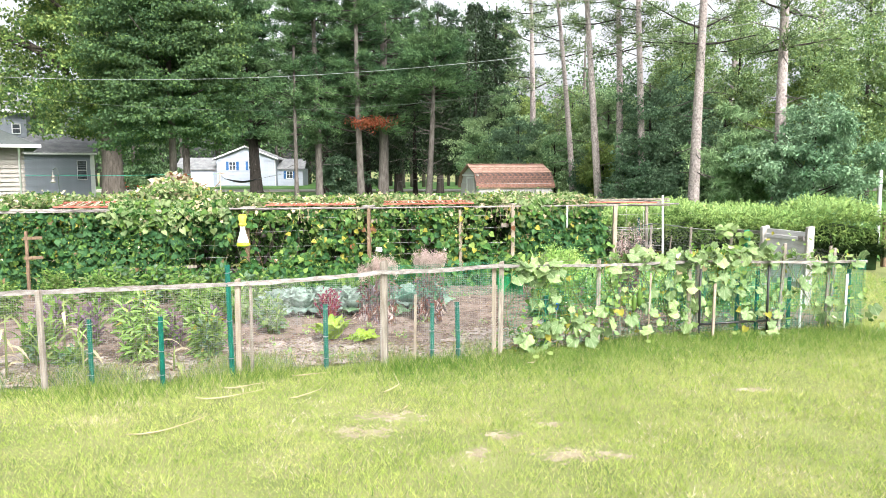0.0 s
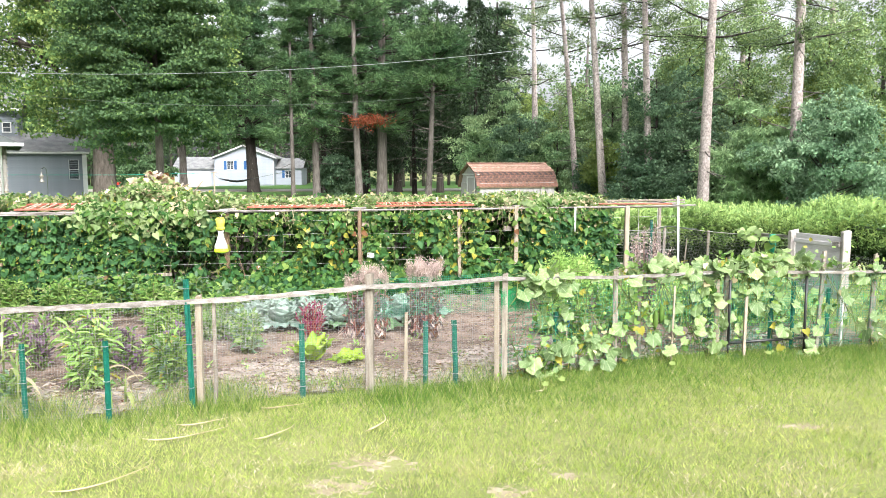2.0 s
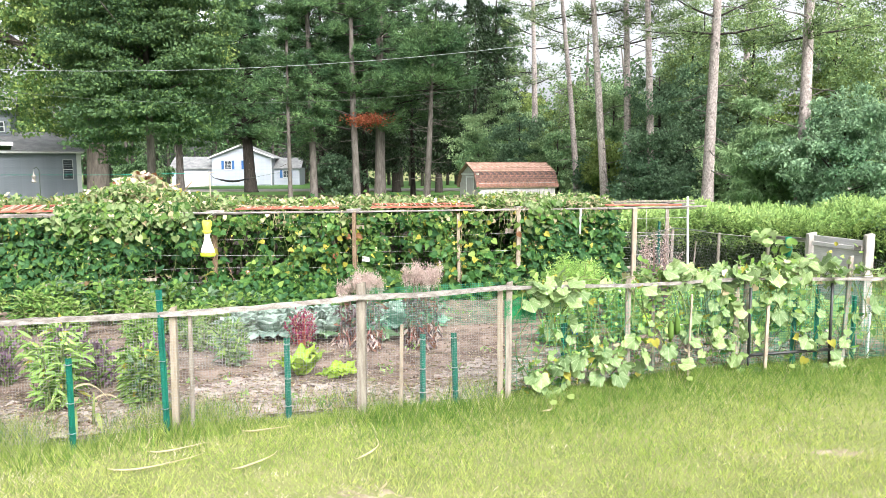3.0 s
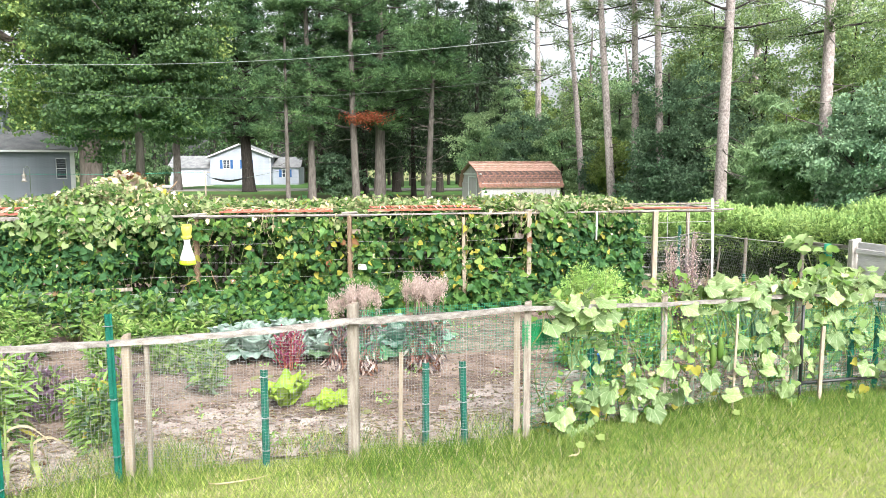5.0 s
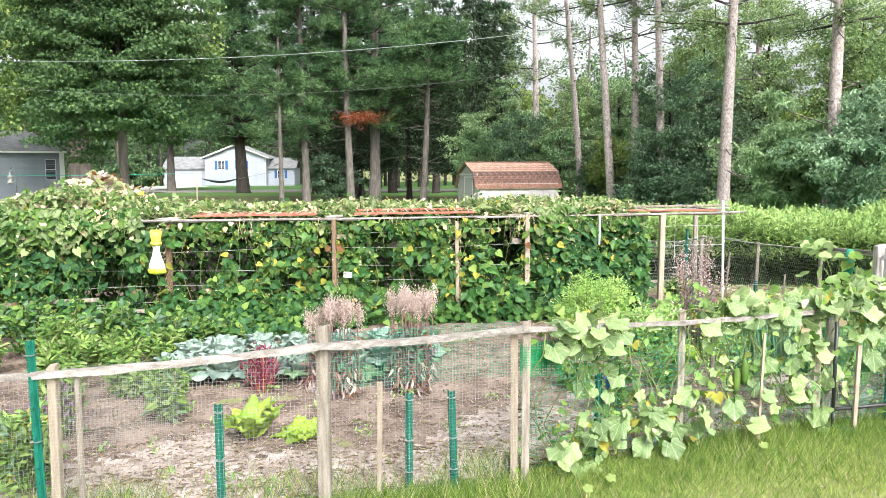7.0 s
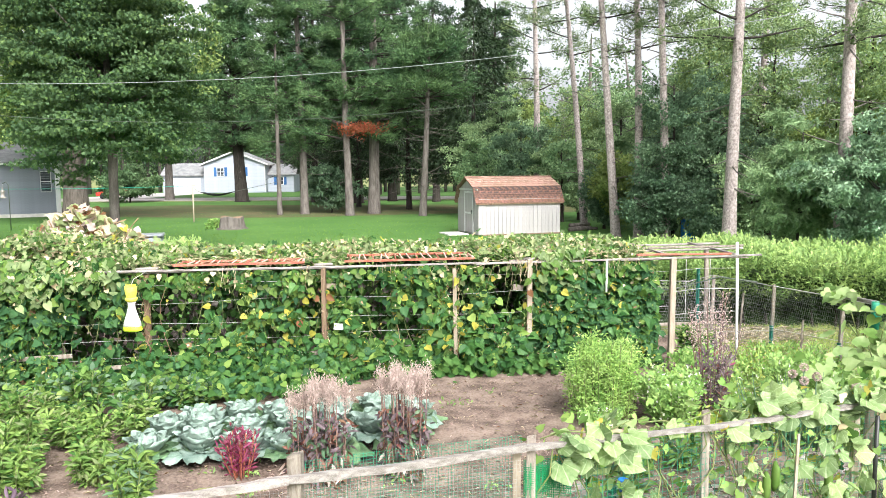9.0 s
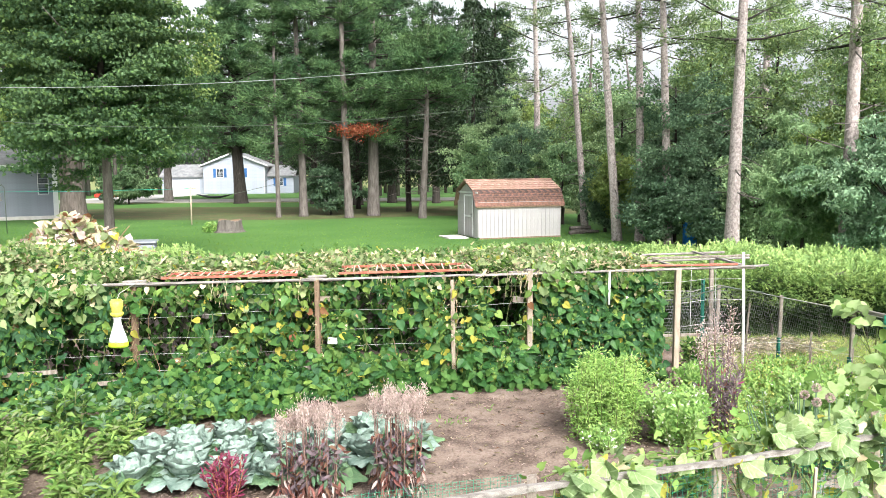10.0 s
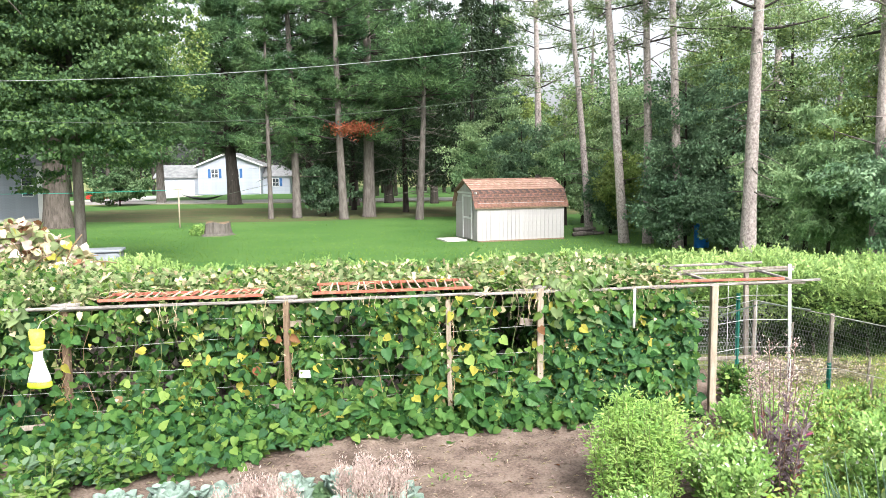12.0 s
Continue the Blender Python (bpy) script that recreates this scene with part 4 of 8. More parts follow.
broadleaf("oak_tree", (-36.0, 91.5, 0), 18, 1.0, (10.5, 8.0, 6.5), M["wood_leaf"], M["bark"], "broad green shade tree near the street", n_clump=260, per=90, leaf=0.33, limbs=9, clump_r=1.4)
broadleaf("oak_tree", (-45.0, 50.0, 0), 17, 0.9, (10.8, 8.0, 5.0), M["wood_yellow"], M["bark"], "light green shade tree beside the houses", n_clump=120, per=110, leaf=0.28, limbs=9, clump_r=1.3)
broadleaf("shrub", (-37.4, 84.5, 0), 4.0, 0.2, (2.0, 3.6, 1.9), M["wood_leaf"], M["bark_dark"], "rounded green shrub on the back lawn", n_clump=130, per=70, leaf=0.25, limbs=6, clump_r=0.6)
broadleaf("shrub", (-11.2, 61.8, 0), 4.6, 0.16, (2.1, 2.5, 2.1), M["shrub"], M["bark_dark"], "dark rounded shrub under the pines", n_clump=70, per=70, leaf=0.22, limbs=6, clump_r=0.55)

# thicket to the side of the shed
for x, y, h, rr, mat, lab in (
    (8.3, 38.2, 7.6, 2.2, "shrub", "tall dark green thicket shrub"), (10.2, 38.4, 6.4, 2.1, "shrub", "dark leafy thicket shrub"), (7.5, 37.6, 3.4, 1.5, "shrub", "low dark green thicket shrub"), (9.2, 35.6, 2.3, 1.2, "shrub", "low dark green thicket shrub"), (10.6, 35.2, 3.6, 1.7, "thicket", "low leafy thicket shrub"), (12.2, 36.0, 4.4, 1.9, "feathery", "low light green thicket shrub"), (8.4, 43.4, 3.2, 1.6, "thicket", "low leafy thicket shrub"), (6.4, 44.6, 3.0, 1.3, "shrub", "low dark green thicket shrub"), (6.9, 43.5, 4.2, 1.5, "wood_yellow", "low yellow-green thicket shrub"),
    (9.8, 44.5, 8.2, 2.2, "thicket", "leafy mid-green tree in a thicket"), (12.6, 40.5, 7.6, 2.3, "thicket", "leafy mid-green tree in a thicket"), (8.2, 50.0, 8.6, 2.3, "thicket", "slim leafy green woodland tree"),
    (2.4, 52.0, 6.2, 2.2, "shrub", "dark green shrub behind the shed"), (4.8, 50.2, 5.2, 2.0, "thicket", "green shrub behind the shed"), (-0.2, 56.0, 6.0, 2.2, "thicket", "green shrub behind the shed"), (4.3, 66.0, 9.6, 2.6, "wood_yellow", "light yellow-green tree in the woods"), (1.4, 60.0, 9.0, 2.8, "thicket", "leafy green tree behind the shed"),
    (13.4, 34.4, 6.0, 2.0, "wood_yellow", "light yellow-green tree in a thicket"), (15.5, 37.0, 7.0, 2.4, "thicket", "leafy mid-green tree in a thicket")):
    broadleaf("thicket_tree", (x, y, 0), h, 0.14 + h * 0.012, (h * 0.54, rr, h * 0.5), M[mat], M["bark_dark"], lab, n_clump=int(60 + 14 * h), per=82, leaf=0.078 + 0.0011 * y, limbs=8, clump_r=0.48, bare=0.3)
broadleaf("elder_shrub", (11.0, 25.6, 0), 4.6, 0.14, (2.45, 2.6, 2.35), M["shrub_blue"], M["bark_dark"], "wide blue-green shrub beyond the hedge", n_clump=230, per=95, leaf=0.115, limbs=14, clump_r=0.36, bare=0.2, shape="oval", slim=0.62)
broadleaf("sumac_shrub", (9.65, 28.3, 0), 4.9, 0.12, (2.6, 1.45, 2.4), M["feathery"], M["bark_dark"], "feathery light green shrub beyond the hedge", n_clump=150, per=80, leaf=0.2, limbs=12, clump_r=0.55, flat=0.14, shape="frond", slim=0.5)
for x, y, h, r in ((14.2, 33.5, 9.5, 2.0), (10.7, 41.5, 11.5, 2.1), (12.0, 44.5, 12.5, 2.0), (17.2, 35.5, 13.5, 2.6), (15.6, 29.5, 8.5, 1.9), (19.8, 33.5, 12.0, 2.4), (13.0, 40.0, 12.0, 2.2), (22.5, 38.0, 12.0, 2.6), (6.0, 52.0, 9.0, 2.0), (11.0, 47.0, 10.5, 2.0)):
    broadleaf("cedar_tree", (x, y, 0), h, 0.26, (h * 0.53, r, h * 0.48), ([M["cedar"], M["wood_yellow"], M["thicket"]], [0.5, 0.15, 0.35]), M["bark_dark"], "ragged yellow-green cedar tree", n_clump=190, per=85, leaf=0.13, limbs=9, clump_r=0.55, bare=0.3, slim=0.6)

# far woods: one mass of foliage on many stems
far_at, far_tip, stems = [], [], []
for k in range(170):
    x = -80 + 175 * (k + random.random()) / 170
    y = 104 + random.uniform(0, 34) if x < 2 else 62 + random.uniform(0, 45)
    if -50 < x < -24 and y < 134:
        y = 136 + random.uniform(0, 10)
    h = random.uniform(21, 31) if x < 4 else random.uniform(9, 18)
    if x < -52:
        h *= 0.72
    rr = random.uniform(2.5, 4.4)
    m = 850 if x < 6 else 1150
    d = rand_dirs(m) * (rng.uniform(0.2, 1, m) ** 0.4)[:, None] * np.array([rr, rr, h * 0.46])
    lobes = 0.75 + 0.3 * np.sin(d[:, 0] * 1.6 + k) * np.sin(d[:, 2] * 1.3 + 2 * k)
    far_at.append(d * lobes[:, None] + np.array([x, y, h * 0.54]))
    stems.append(tube_arrays([(x, y, 0), (x + random.uniform(-0.4, 0.4), y, h * 0.5), (x + random.uniform(-0.6, 0.6), y, h * 0.85)], [0.28, 0.2, 0.06], 6))
for k in range(56):
    x = -125 + 190 * (k + random.random()) / 56
    y = random.uniform(138, 152)
    h = random.uniform(7, 11)
    m = 420
    far_at.append(rand_dirs(m) * (rng.uniform(0.2, 1, m) ** 0.4)[:, None] * np.array([3.6, 2.5, h * 0.5]) + np.array([x, y, h * 0.5]))
far_at = np.concatenate(far_at)
far_size = np.clip(0.0042 * far_at[:, 1], 0.26, 0.56)
woods = tagged(leaves("far_woods", far_at, droop(len(far_at), 0.4), unit(rand_dirs(len(far_at)) + np.array([0, -0.3, 0.7])), far_size * rng.uniform(0.7, 1.3, len(far_at)), far_size * 0.7, "diamond", ([M["wood_leaf"], M["maple_light"], M["pine"]], [0.6, 0.2, 0.2])), "distant mixed green woods", "woods", kind="stuff")
v, f = join(stems)
tagged(arrays("far_trunks", v, f, M["bark"], smooth=True), "distant grey tree trunks", "woods", kind="stuff")
# ---- garden fence ----
def beam(name, a, b, w, h, mat, parent=None, label="", bevel=0.006):
    """A squared timber from a to b."""
    a, b = Vector(a), Vector(b)
    d = b - a
    bm = bmesh.new()
    box(bm, 0, d.length, -w / 2, w / 2, -h / 2, h / 2, None, min(bevel, min(w, h) * 0.25))
    x = d.normalized()
    y = Vector((0, 0, 1)).cross(x)
    y = Vector((0, 1, 0)) if y.length < 0.05 else y.normalized()
    z = x.cross(y)
    m = Matrix(((x.x, y.x, z.x, a.x), (x.y, y.y, z.y, a.y), (x.z, y.z, z.z, a.z), (0, 0, 0, 1)))
    ob = part(name, bm, mat, parent, label)
    ob.matrix_basis = m
    return ob


def square_post(x, y, h, w, mat, parent, name="post", tilt=(0.0, 0.0), label="", d=None):
    """An upright with a worn, slightly slanted top."""
    bm = bmesh.new()
    box(bm, -w / 2, w / 2, -(d or w) / 2, (d or w) / 2, -0.12, h, None, w * 0.08)
    for v in bm.verts:
        if v.co.z > h * 0.9:
            v.co.z += 0.25 * v.co.x + 0.006 * math.sin(v.co.y * 300)
    ob = part(name, bm, mat, parent, label)
    ob.matrix_basis = pose(x, y, 0, tilt[1], tilt[0], random.uniform(-6, 6))
    return ob


def u_post(x, y, h, parent, tilt=0.0):
    """A pressed steel garden post: a channel with a few lugs and wire ties."""
    bm = bmesh.new()
    w = 0.02
    prof = [(-0.03, 0.004), (-0.018, 0.004), (-0.012, -0.018), (0.012, -0.018), (0.018, 0.004), (0.03, 0.004), (0.03, 0.008), (0.015, 0.008), (0.009, -0.013), (-0.009, -0.013), (-0.015, 0.008), (-0.03, 0.008)]
    lo = [bm.verts.new((a, b, -0.12)) for a, b in prof]
    hi = [bm.verts.new((a, b, h)) for a, b in prof]
    n = len(prof)
    for k in range(n):
        bm.faces.new((lo[k], lo[(k + 1) % n], hi[(k + 1) % n], hi[k]))
    bm.faces.new(hi)
    for k in range(int(h / 0.1)):
        box(bm, -0.009, 0.009, -0.028, -0.017, 0.08 + 0.1 * k, 0.1 + 0.1 * k)
    bmesh.ops.recalc_face_normals(bm, faces=bm.faces)
    ob = part("steel_post", bm, M["green_metal"], parent, "green steel garden post")
    ob.matrix_basis = pose(x, y, 0, 0, tilt, random.uniform(-8, 8))
    for z in (h * 0.93, h * 0.5, h * 0.16):
        tie = a_box("wire_tie", (0.064, 0.05, 0.0035), M["wire"], ob, Matrix.Translation((0, -0.006, z)), 0)
    return ob


def net(name, path, z0, z1, sx, sz, w, mat, parent, label="", slant=0.0, sag=0.01):
    """Wire mesh: flat strands, uprights and level ones, along a path of points."""
    P = np.array(path, float)
    seg = np.linalg.norm(np.diff(P, axis=0), axis=1)
    s = np.concatenate([[0], np.cumsum(seg)])
    at = lambda q: np.stack([np.interp(q, s, P[:, 0]), np.interp(q, s, P[:, 1])], -1)
    tops = (lambda q: np.interp(q, s, P[:, 2])) if P.shape[1] > 2 else (lambda q: 0 * q + z1)
    vs, fs = [], []

    def strip(a, b, off):
        o = len(vs)
        a, b, off = np.array(a), np.array(b), np.array(off)
        vs.extend([a - off, a + off, b + off, b - off])
        fs.append((o, o + 1, o + 2, o + 3))

    for q in np.arange(0, s[-1], sx):
        p, p2 = at(q), at(min(q + slant, s[-1]))
        d = at(min(q + 0.01, s[-1])) - at(max(0, q - 0.01))
        d = d / (np.linalg.norm(d) + 1e-9) * w / 2
        strip((p[0], p[1], z0), (p2[0], p2[1], float(tops(np.array(q)))), (d[0], d[1], 0))
        if slant:
            strip((p2[0], p2[1], z0), (p[0], p[1], float(tops(np.array(q)))), (d[0], d[1], 0))
    nq = max(2, int(s[-1] / 0.35))
    qs = np.linspace(0, s[-1], nq)
    if sz:
        for z in np.arange(z0, z1 + 0.001, sz):
            for k in range(nq - 1):
                a, b = at(qs[k]), at(qs[k + 1])
                f = (z - z0) / max(z1 - z0, 0.01)
                za = z0 + f * (float(tops(qs[k])) - z0) + sag * math.sin(qs[k] * 3 + z * 2)
                zb = z0 + f * (float(tops(qs[k + 1])) - z0) + sag * math.sin(qs[k + 1] * 3 + z * 2)
                strip((a[0], a[1], za), (b[0], b[1], zb), (0, 0, w / 2))
    return arrays(name, vs, fs, mat, parent, label)


fence = tagged(empty("garden_fence"), "patched garden fence of weathered posts, wire mesh and green steel posts", "fence")
rail_z = lambda x: float(np.interp(x, [-14, -4.6, -2.66, -0.94, 0.48, 1.9, 3.35, 6.0], [1.08, 1.1, 1.1, 1.18, 1.2, 1.14, 1.11, 1.05]))
for x, y, h, w, mat, tilt, lab in (
    (-9.6, 6.55, 1.2, 0.06, "wood_grey", 0, ""), (-7.0, 7.28, 1.2, 0.06, "wood_grey", 1, ""), (-4.6, 7.9, 1.12, 0.055, "wood_grey", -1, ""), (-2.62, 8.63, 1.15, 0.06, "wood_tan", 0.6, "tan fence post behind the steel post"),
    (-0.94, 9.16, 1.31, 0.088, "wood_grey", 0.4, "stout grey fence post with a worn top"), (0.445, 9.7, 1.16, 0.055, "wood_tan", 0, "tan wooden fence post"), (0.53, 9.69, 1.24, 0.062, "wood_grey", 0.5, ""),
    (1.9, 10.42, 1.2, 0.055, "wood_grey", 0, ""), (3.31, 11.03, 1.24, 0.06, "wood_tan", -0.8, "tan wooden fence post"), (3.4, 11.06, 1.2, 0.06, "wood_grey", 1.5, "")):
    square_post(x, y, h, w, M[mat], fence, "post", (tilt, 0), lab)
for x, y, h, w, mat, tilt in ((-2.47, 8.66, 1.08, 0.032, "wood_grey", 0.5), (-0.57, 9.34, 0.86, 0.034, "wood_tan", 1.2), (2.24, 10.62, 1.05, 0.034, "wood_grey", -1), (2.62, 10.55, 0.98, 0.02, "wood_tan", 1.5), (3.64, 10.97, 0.78, 0.036, "wood_tan", 1), (4.73, 11.4, 1.33, 0.045, "wood_grey", 2.5), (5.46, 11.52, 1.28, 0.04, "wood_grey", 2)):
    square_post(x, y, h, w, M[mat], fence, "stake", (tilt, 0))
for x, y, h, tilt in ((-4.14, 8.05, 0.77, 0), (-3.33, 8.09, 0.8, 0), (-2.68, 8.55, 1.33, -1), (-1.63, 8.95, 0.8, 0), (-0.36, 9.5, 0.73, 0.4), (-0.02, 9.57, 0.73, -1.6), (1.15, 10.08, 0.74, 0), (4.05, 11.2, 0.84, 0), (4.4, 11.38, 0.92, 0), (4.95, 11.6, 0.8, 0), (5.9, 11.75, 0.9, 0)):
    u_post(x, y, h, fence, tilt)
for x, y, h in ((5.09, 11.52, 0.84), (5.72, 11.46, 0.86)):
    tube("plastic_stake", [(x, y, -0.1), (x + 0.01, y, h * 0.5), (x + 0.02, y, h)], 0.018, M["white_pvc"], fence, 8, "white plastic pipe stake")
rail_pts = [(-9.6, 6.5), (-2.7, 8.58), (-0.95, 9.1), (0.5, 9.64), (3.4, 11.0), (6.05, 11.58)]
for a, b in zip(rail_pts[:-1], rail_pts[1:]):
    nseg = max(6, int(8 * (b[0] - a[0])))
    da = Vector((b[0] - a[0], b[1] - a[1], 0)).normalized()
    mid = [(a[0] + (b[0] - a[0]) * k / nseg, a[1] + (b[1] - a[1]) * k / nseg - 0.035, rail_z(a[0] + (b[0] - a[0]) * k / nseg) - 0.012 * math.sin(math.pi * k / nseg) + random.uniform(-0.004, 0.004)) for k in range(nseg + 1)]
    bm = bmesh.new()
    rings = []
    for k, p in enumerate(mid):
        hw, hh = 0.019, (0.024 if a[0] < 0.4 else 0.017) * (1 + 0.12 * math.sin(1.3 * k + a[0]) + random.uniform(-0.12, 0.12))
        nrm = Vector((-da.y, da.x, 0))
        rings.append([bm.verts.new(Vector(p) + nrm * sx * hw + Vector((0, 0, sz * hh))) for sx, sz in ((-1, -1), (1, -1), (1, 1), (-1, 1))])
    for k in range(nseg):
        for j in range(4):
            bm.faces.new((rings[k][j], rings[k][(j + 1) % 4], rings[k + 1][(j + 1) % 4], rings[k + 1][j]))
    bm.faces.new(rings[0])
    bm.faces.new(rings[-1][::-1])
    bmesh.ops.recalc_face_normals(bm, faces=bm.faces)
    part("rail", bm, M["rail"], fence, "pale weathered top rail")
off = -0.03
left = [(-9.6, 6.47), (-8.0, 6.92), (-4.6, 7.87), (-3.35, 8.09), (-2.68, 8.57), (-0.94, 9.12), (0.48, 9.65)]
tagged(net("wire_mesh", left, 0.0, 1.1, 0.026, 0.026, 0.0014, M["wire"], fence, "fine galvanised wire mesh"), kind="stuff")
tagged(net("wire_mesh", [(-2.62, 8.7), (-2.2, 8.86), (-1.9, 8.95)], 0.55, 1.12, 0.013, 0.013, 0.0011, M["wire"], fence, "doubled grey wire mesh"), kind="stuff")
tagged(net("plastic_netting", [(-0.9, 9.2), (-0.3, 9.5), (0.48, 9.72)], 0.82, 1.24, 0.022, 0.022, 0.0021, M["net_green"], fence, "green plastic netting along the top"), kind="stuff")
tagged(net("plastic_netting", [(0.5, 9.66), (1.88, 10.38), (3.35, 10.99), (4.72, 11.33), (6.05, 11.55)], 0.08, 1.08, 0.045, 0.045, 0.0026, M["net_green"], fence, "green plastic netting"), kind="stuff")
tagged(net("plastic_netting", [(3.4, 11.1), (4.72, 11.45), (6.05, 11.65)], 0.05, 1.0, 0.03, 0.03, 0.0026, M["net_green"], fence, "green plastic netting"), kind="stuff")
for k in range(6):
    w = [(0.49 + 0.042 * j, 9.66 + 0.022 * j + 0.045 * math.sin(j * 2.2 + k * 1.7)) for j in range(9)]
    tagged(net("bunched_netting", w, 0.8 + 0.025 * k, 0.98 + 0.02 * k, 0.018, 0.013, 0.0032, M["net_bunch"], fence, "bunched vivid green netting", sag=0.03), kind="stuff")

# black pipe frame leaning at the fence
fr = tagged(empty("pipe_frame"), "black plastic pipe frame leaning against the fence", "frame")
a, b = Vector((3.44, front_y(3.44) - 0.08, 0)), Vector((4.5, front_y(4.5) - 0.08, 0))
for p, q in (((a.x, a.y, 0.16), (a.x, a.y, 1.0)), ((b.x, b.y, 0.0), (b.x, b.y, 1.02)), ((a.x, a.y, 0.18), (b.x, b.y, 0.2))):
    tube("pipe", [p, tuple((Vector(p) + Vector(q)) / 2), q], 0.018, M["black_pipe"], fr, 8)
tube("foot", [(a.x, a.y, -0.02), (a.x, a.y, 0.2)], 0.014, M["black_pipe"], fr, 6)

# ---- gate and side fence ----
gate = tagged(empty("garden_gate"), "grey plywood garden gate between two weathered posts", "gate")
square_post(5.59, 14.55, 1.36, 0.13, M["pale_post"], gate, "gate_post", (0.5, 0), "pale weathered gate post")
square_post(5.95, 13.4, 1.43, 0.12, M["pale_post"], gate, "gate_post", (0.5, 0), "pale weathered gate post")
beam("gate_panel", (5.61, 14.45, 0.83), (5.93, 13.5, 0.83), 0.02, 1.0, M["plywood"], gate, "warped grey plywood panel")
beam("gate_batten", (5.585, 14.45, 1.2), (5.9, 13.5, 1.2), 0.025, 0.07, M["plywood"], gate)
beam("gate_batten", (5.585, 14.45, 0.45), (5.9, 13.5, 0.45), 0.025, 0.07, M["plywood"], gate)
a_box("latch", (0.05, 0.14, 0.08), M["rail"], gate, pose(5.86, 13.48, 1.22, 0, 0, 18))

side = tagged(empty("side_fence"), "chicken wire fence on grey stakes at the garden's side", "fence")
for x, y, h in ((4.97, 17.45, 1.12), (5.42, 16.0, 1.15), (5.5, 15.2, 1.22), (5.98, 12.5, 1.15), (4.3, 18.5, 1.12)):
    square_post(x, y, h, 0.05, M["wood_grey"], side, "stake", (1, 0))
u_post(4.95, 17.4, 0.45, side)
u_post(5.36, 15.9, 0.5, side)
beam("rail", (5.42, 16.02, 1.17), (5.57, 14.6, 1.24), 0.04, 0.05, M["rail"], side)
cw = [(3.3, 18.45, 1.05), (3.9, 18.55, 1.02), (4.3, 18.5, 1.14), (4.97, 17.45, 1.1), (5.42, 16.0, 1.14), (5.57, 14.6, 1.2)]
tagged(net("chicken_wire", cw, 0.02, 1.1, 0.045, 0.06, 0.003, M["wire_dark"], side, "sagging hexagonal chicken wire", slant=0.35), kind="stuff")
tagged(net("chicken_wire", [(5.95, 13.35, 1.1), (6.0, 12.5, 1.1), (6.05, 11.6, 1.05)], 0.02, 1.1, 0.045, 0.05, 0.003, M["wire_dark"], side, "sagging hexagonal chicken wire", slant=0.3), kind="stuff")
tube("top_wire", cw, 0.007, M["string"], side, 5)
tube("low_wire", [(3.2, 17.9, 0.3), (4.3, 17.5, 0.32), (4.97, 17.2, 0.42), (5.5, 15.9, 0.5)], 0.005, M["string"], side, 5)
for x, y, h in ((5.25, 17.0, 0.62), (5.05, 16.5, 0.5), (4.62, 18.0, 0.9)):
    square_post(x, y, h, 0.026, M["wood_grey"], side, "stake", (4, 0))
tube("net_roll", [(5.45, 15.1, 0.82), (5.46, 15.1, 1.05), (5.45, 15.1, 1.24)], [0.05, 0.062, 0.05], M["net_green"], side, 9, "rolled green netting on a stake")

# ---- bean trellis ----
tf = lambda x: 16.05 + 0.2 * x


def back(x, y_off):
    """A point behind the trellis front by y_off."""
    return x - 0.196 * y_off, tf(x) + 0.98 * y_off


trellis = tagged(empty("bean_trellis"), "low timber trellis with level poles, overgrown by climbing beans", "trellis")
for x, h, w, mat in ((-9.4, 1.66, 0.07, "wood_brown"), (-6.7, 1.66, 0.06, "wood_brown"), (-4.55, 1.66, 0.075, "wood_brown"), (-2.1, 1.66, 0.065, "wood_brown"), (-0.2, 1.6, 0.055, "wood_tan"), (0.9, 1.7, 0.075, "wood_tan"), (3.12, 1.66, 0.085, "wood_tan")):
    square_post(x, tf(x) - (0.1 if x > -3 else 0.0), h, w, M[mat], trellis, "post", (random.uniform(-1, 1), 0))
for x, h in ((-9.4, 1.7), (-6.6, 1.7), (-4.2, 1.7), (-2.4, 1.7), (0.9, 1.7), (4.6, 1.6)):
    bx_, by_ = back(x, 1.75)
    square_post(bx_, by_, h, 0.065, M["wood_grey"], trellis, "post", (random.uniform(-1, 1), 0))
tube("plastic_pole", [(4.28, 17.05, -0.1), (4.27, 17.06, 0.9), (4.25, 17.08, 1.86)], 0.021, M["white_pvc"], trellis, 9, "white plastic corner pole")
tube("plastic_pole", [(2.05, tf(2.1) - 0.3, 1.2), (2.06, tf(2.1) - 0.28, 1.68)], 0.016, M["white_pvc"], trellis, 8, "short white plastic pole")
pole_pts = [-9.8, -7.4, -4.6, -2.0, 0.6, 2.4, 4.1]
for k, (a, b) in enumerate(zip(pole_pts[:-1], pole_pts[1:])):
    za = 1.66 + 0.025 * math.sin(k * 2.1)
    tube("front_pole", [(a, tf(a) - 0.05, za), ((a + b) / 2, tf((a + b) / 2) - 0.05, 1.655), (b + 0.25, tf(b) - 0.05, 1.66 + 0.02 * math.cos(k * 1.7))], [0.017, 0.014, 0.011], M["wood_grey"] if k % 2 else M["rail"], trellis, 7, "weathered pole")
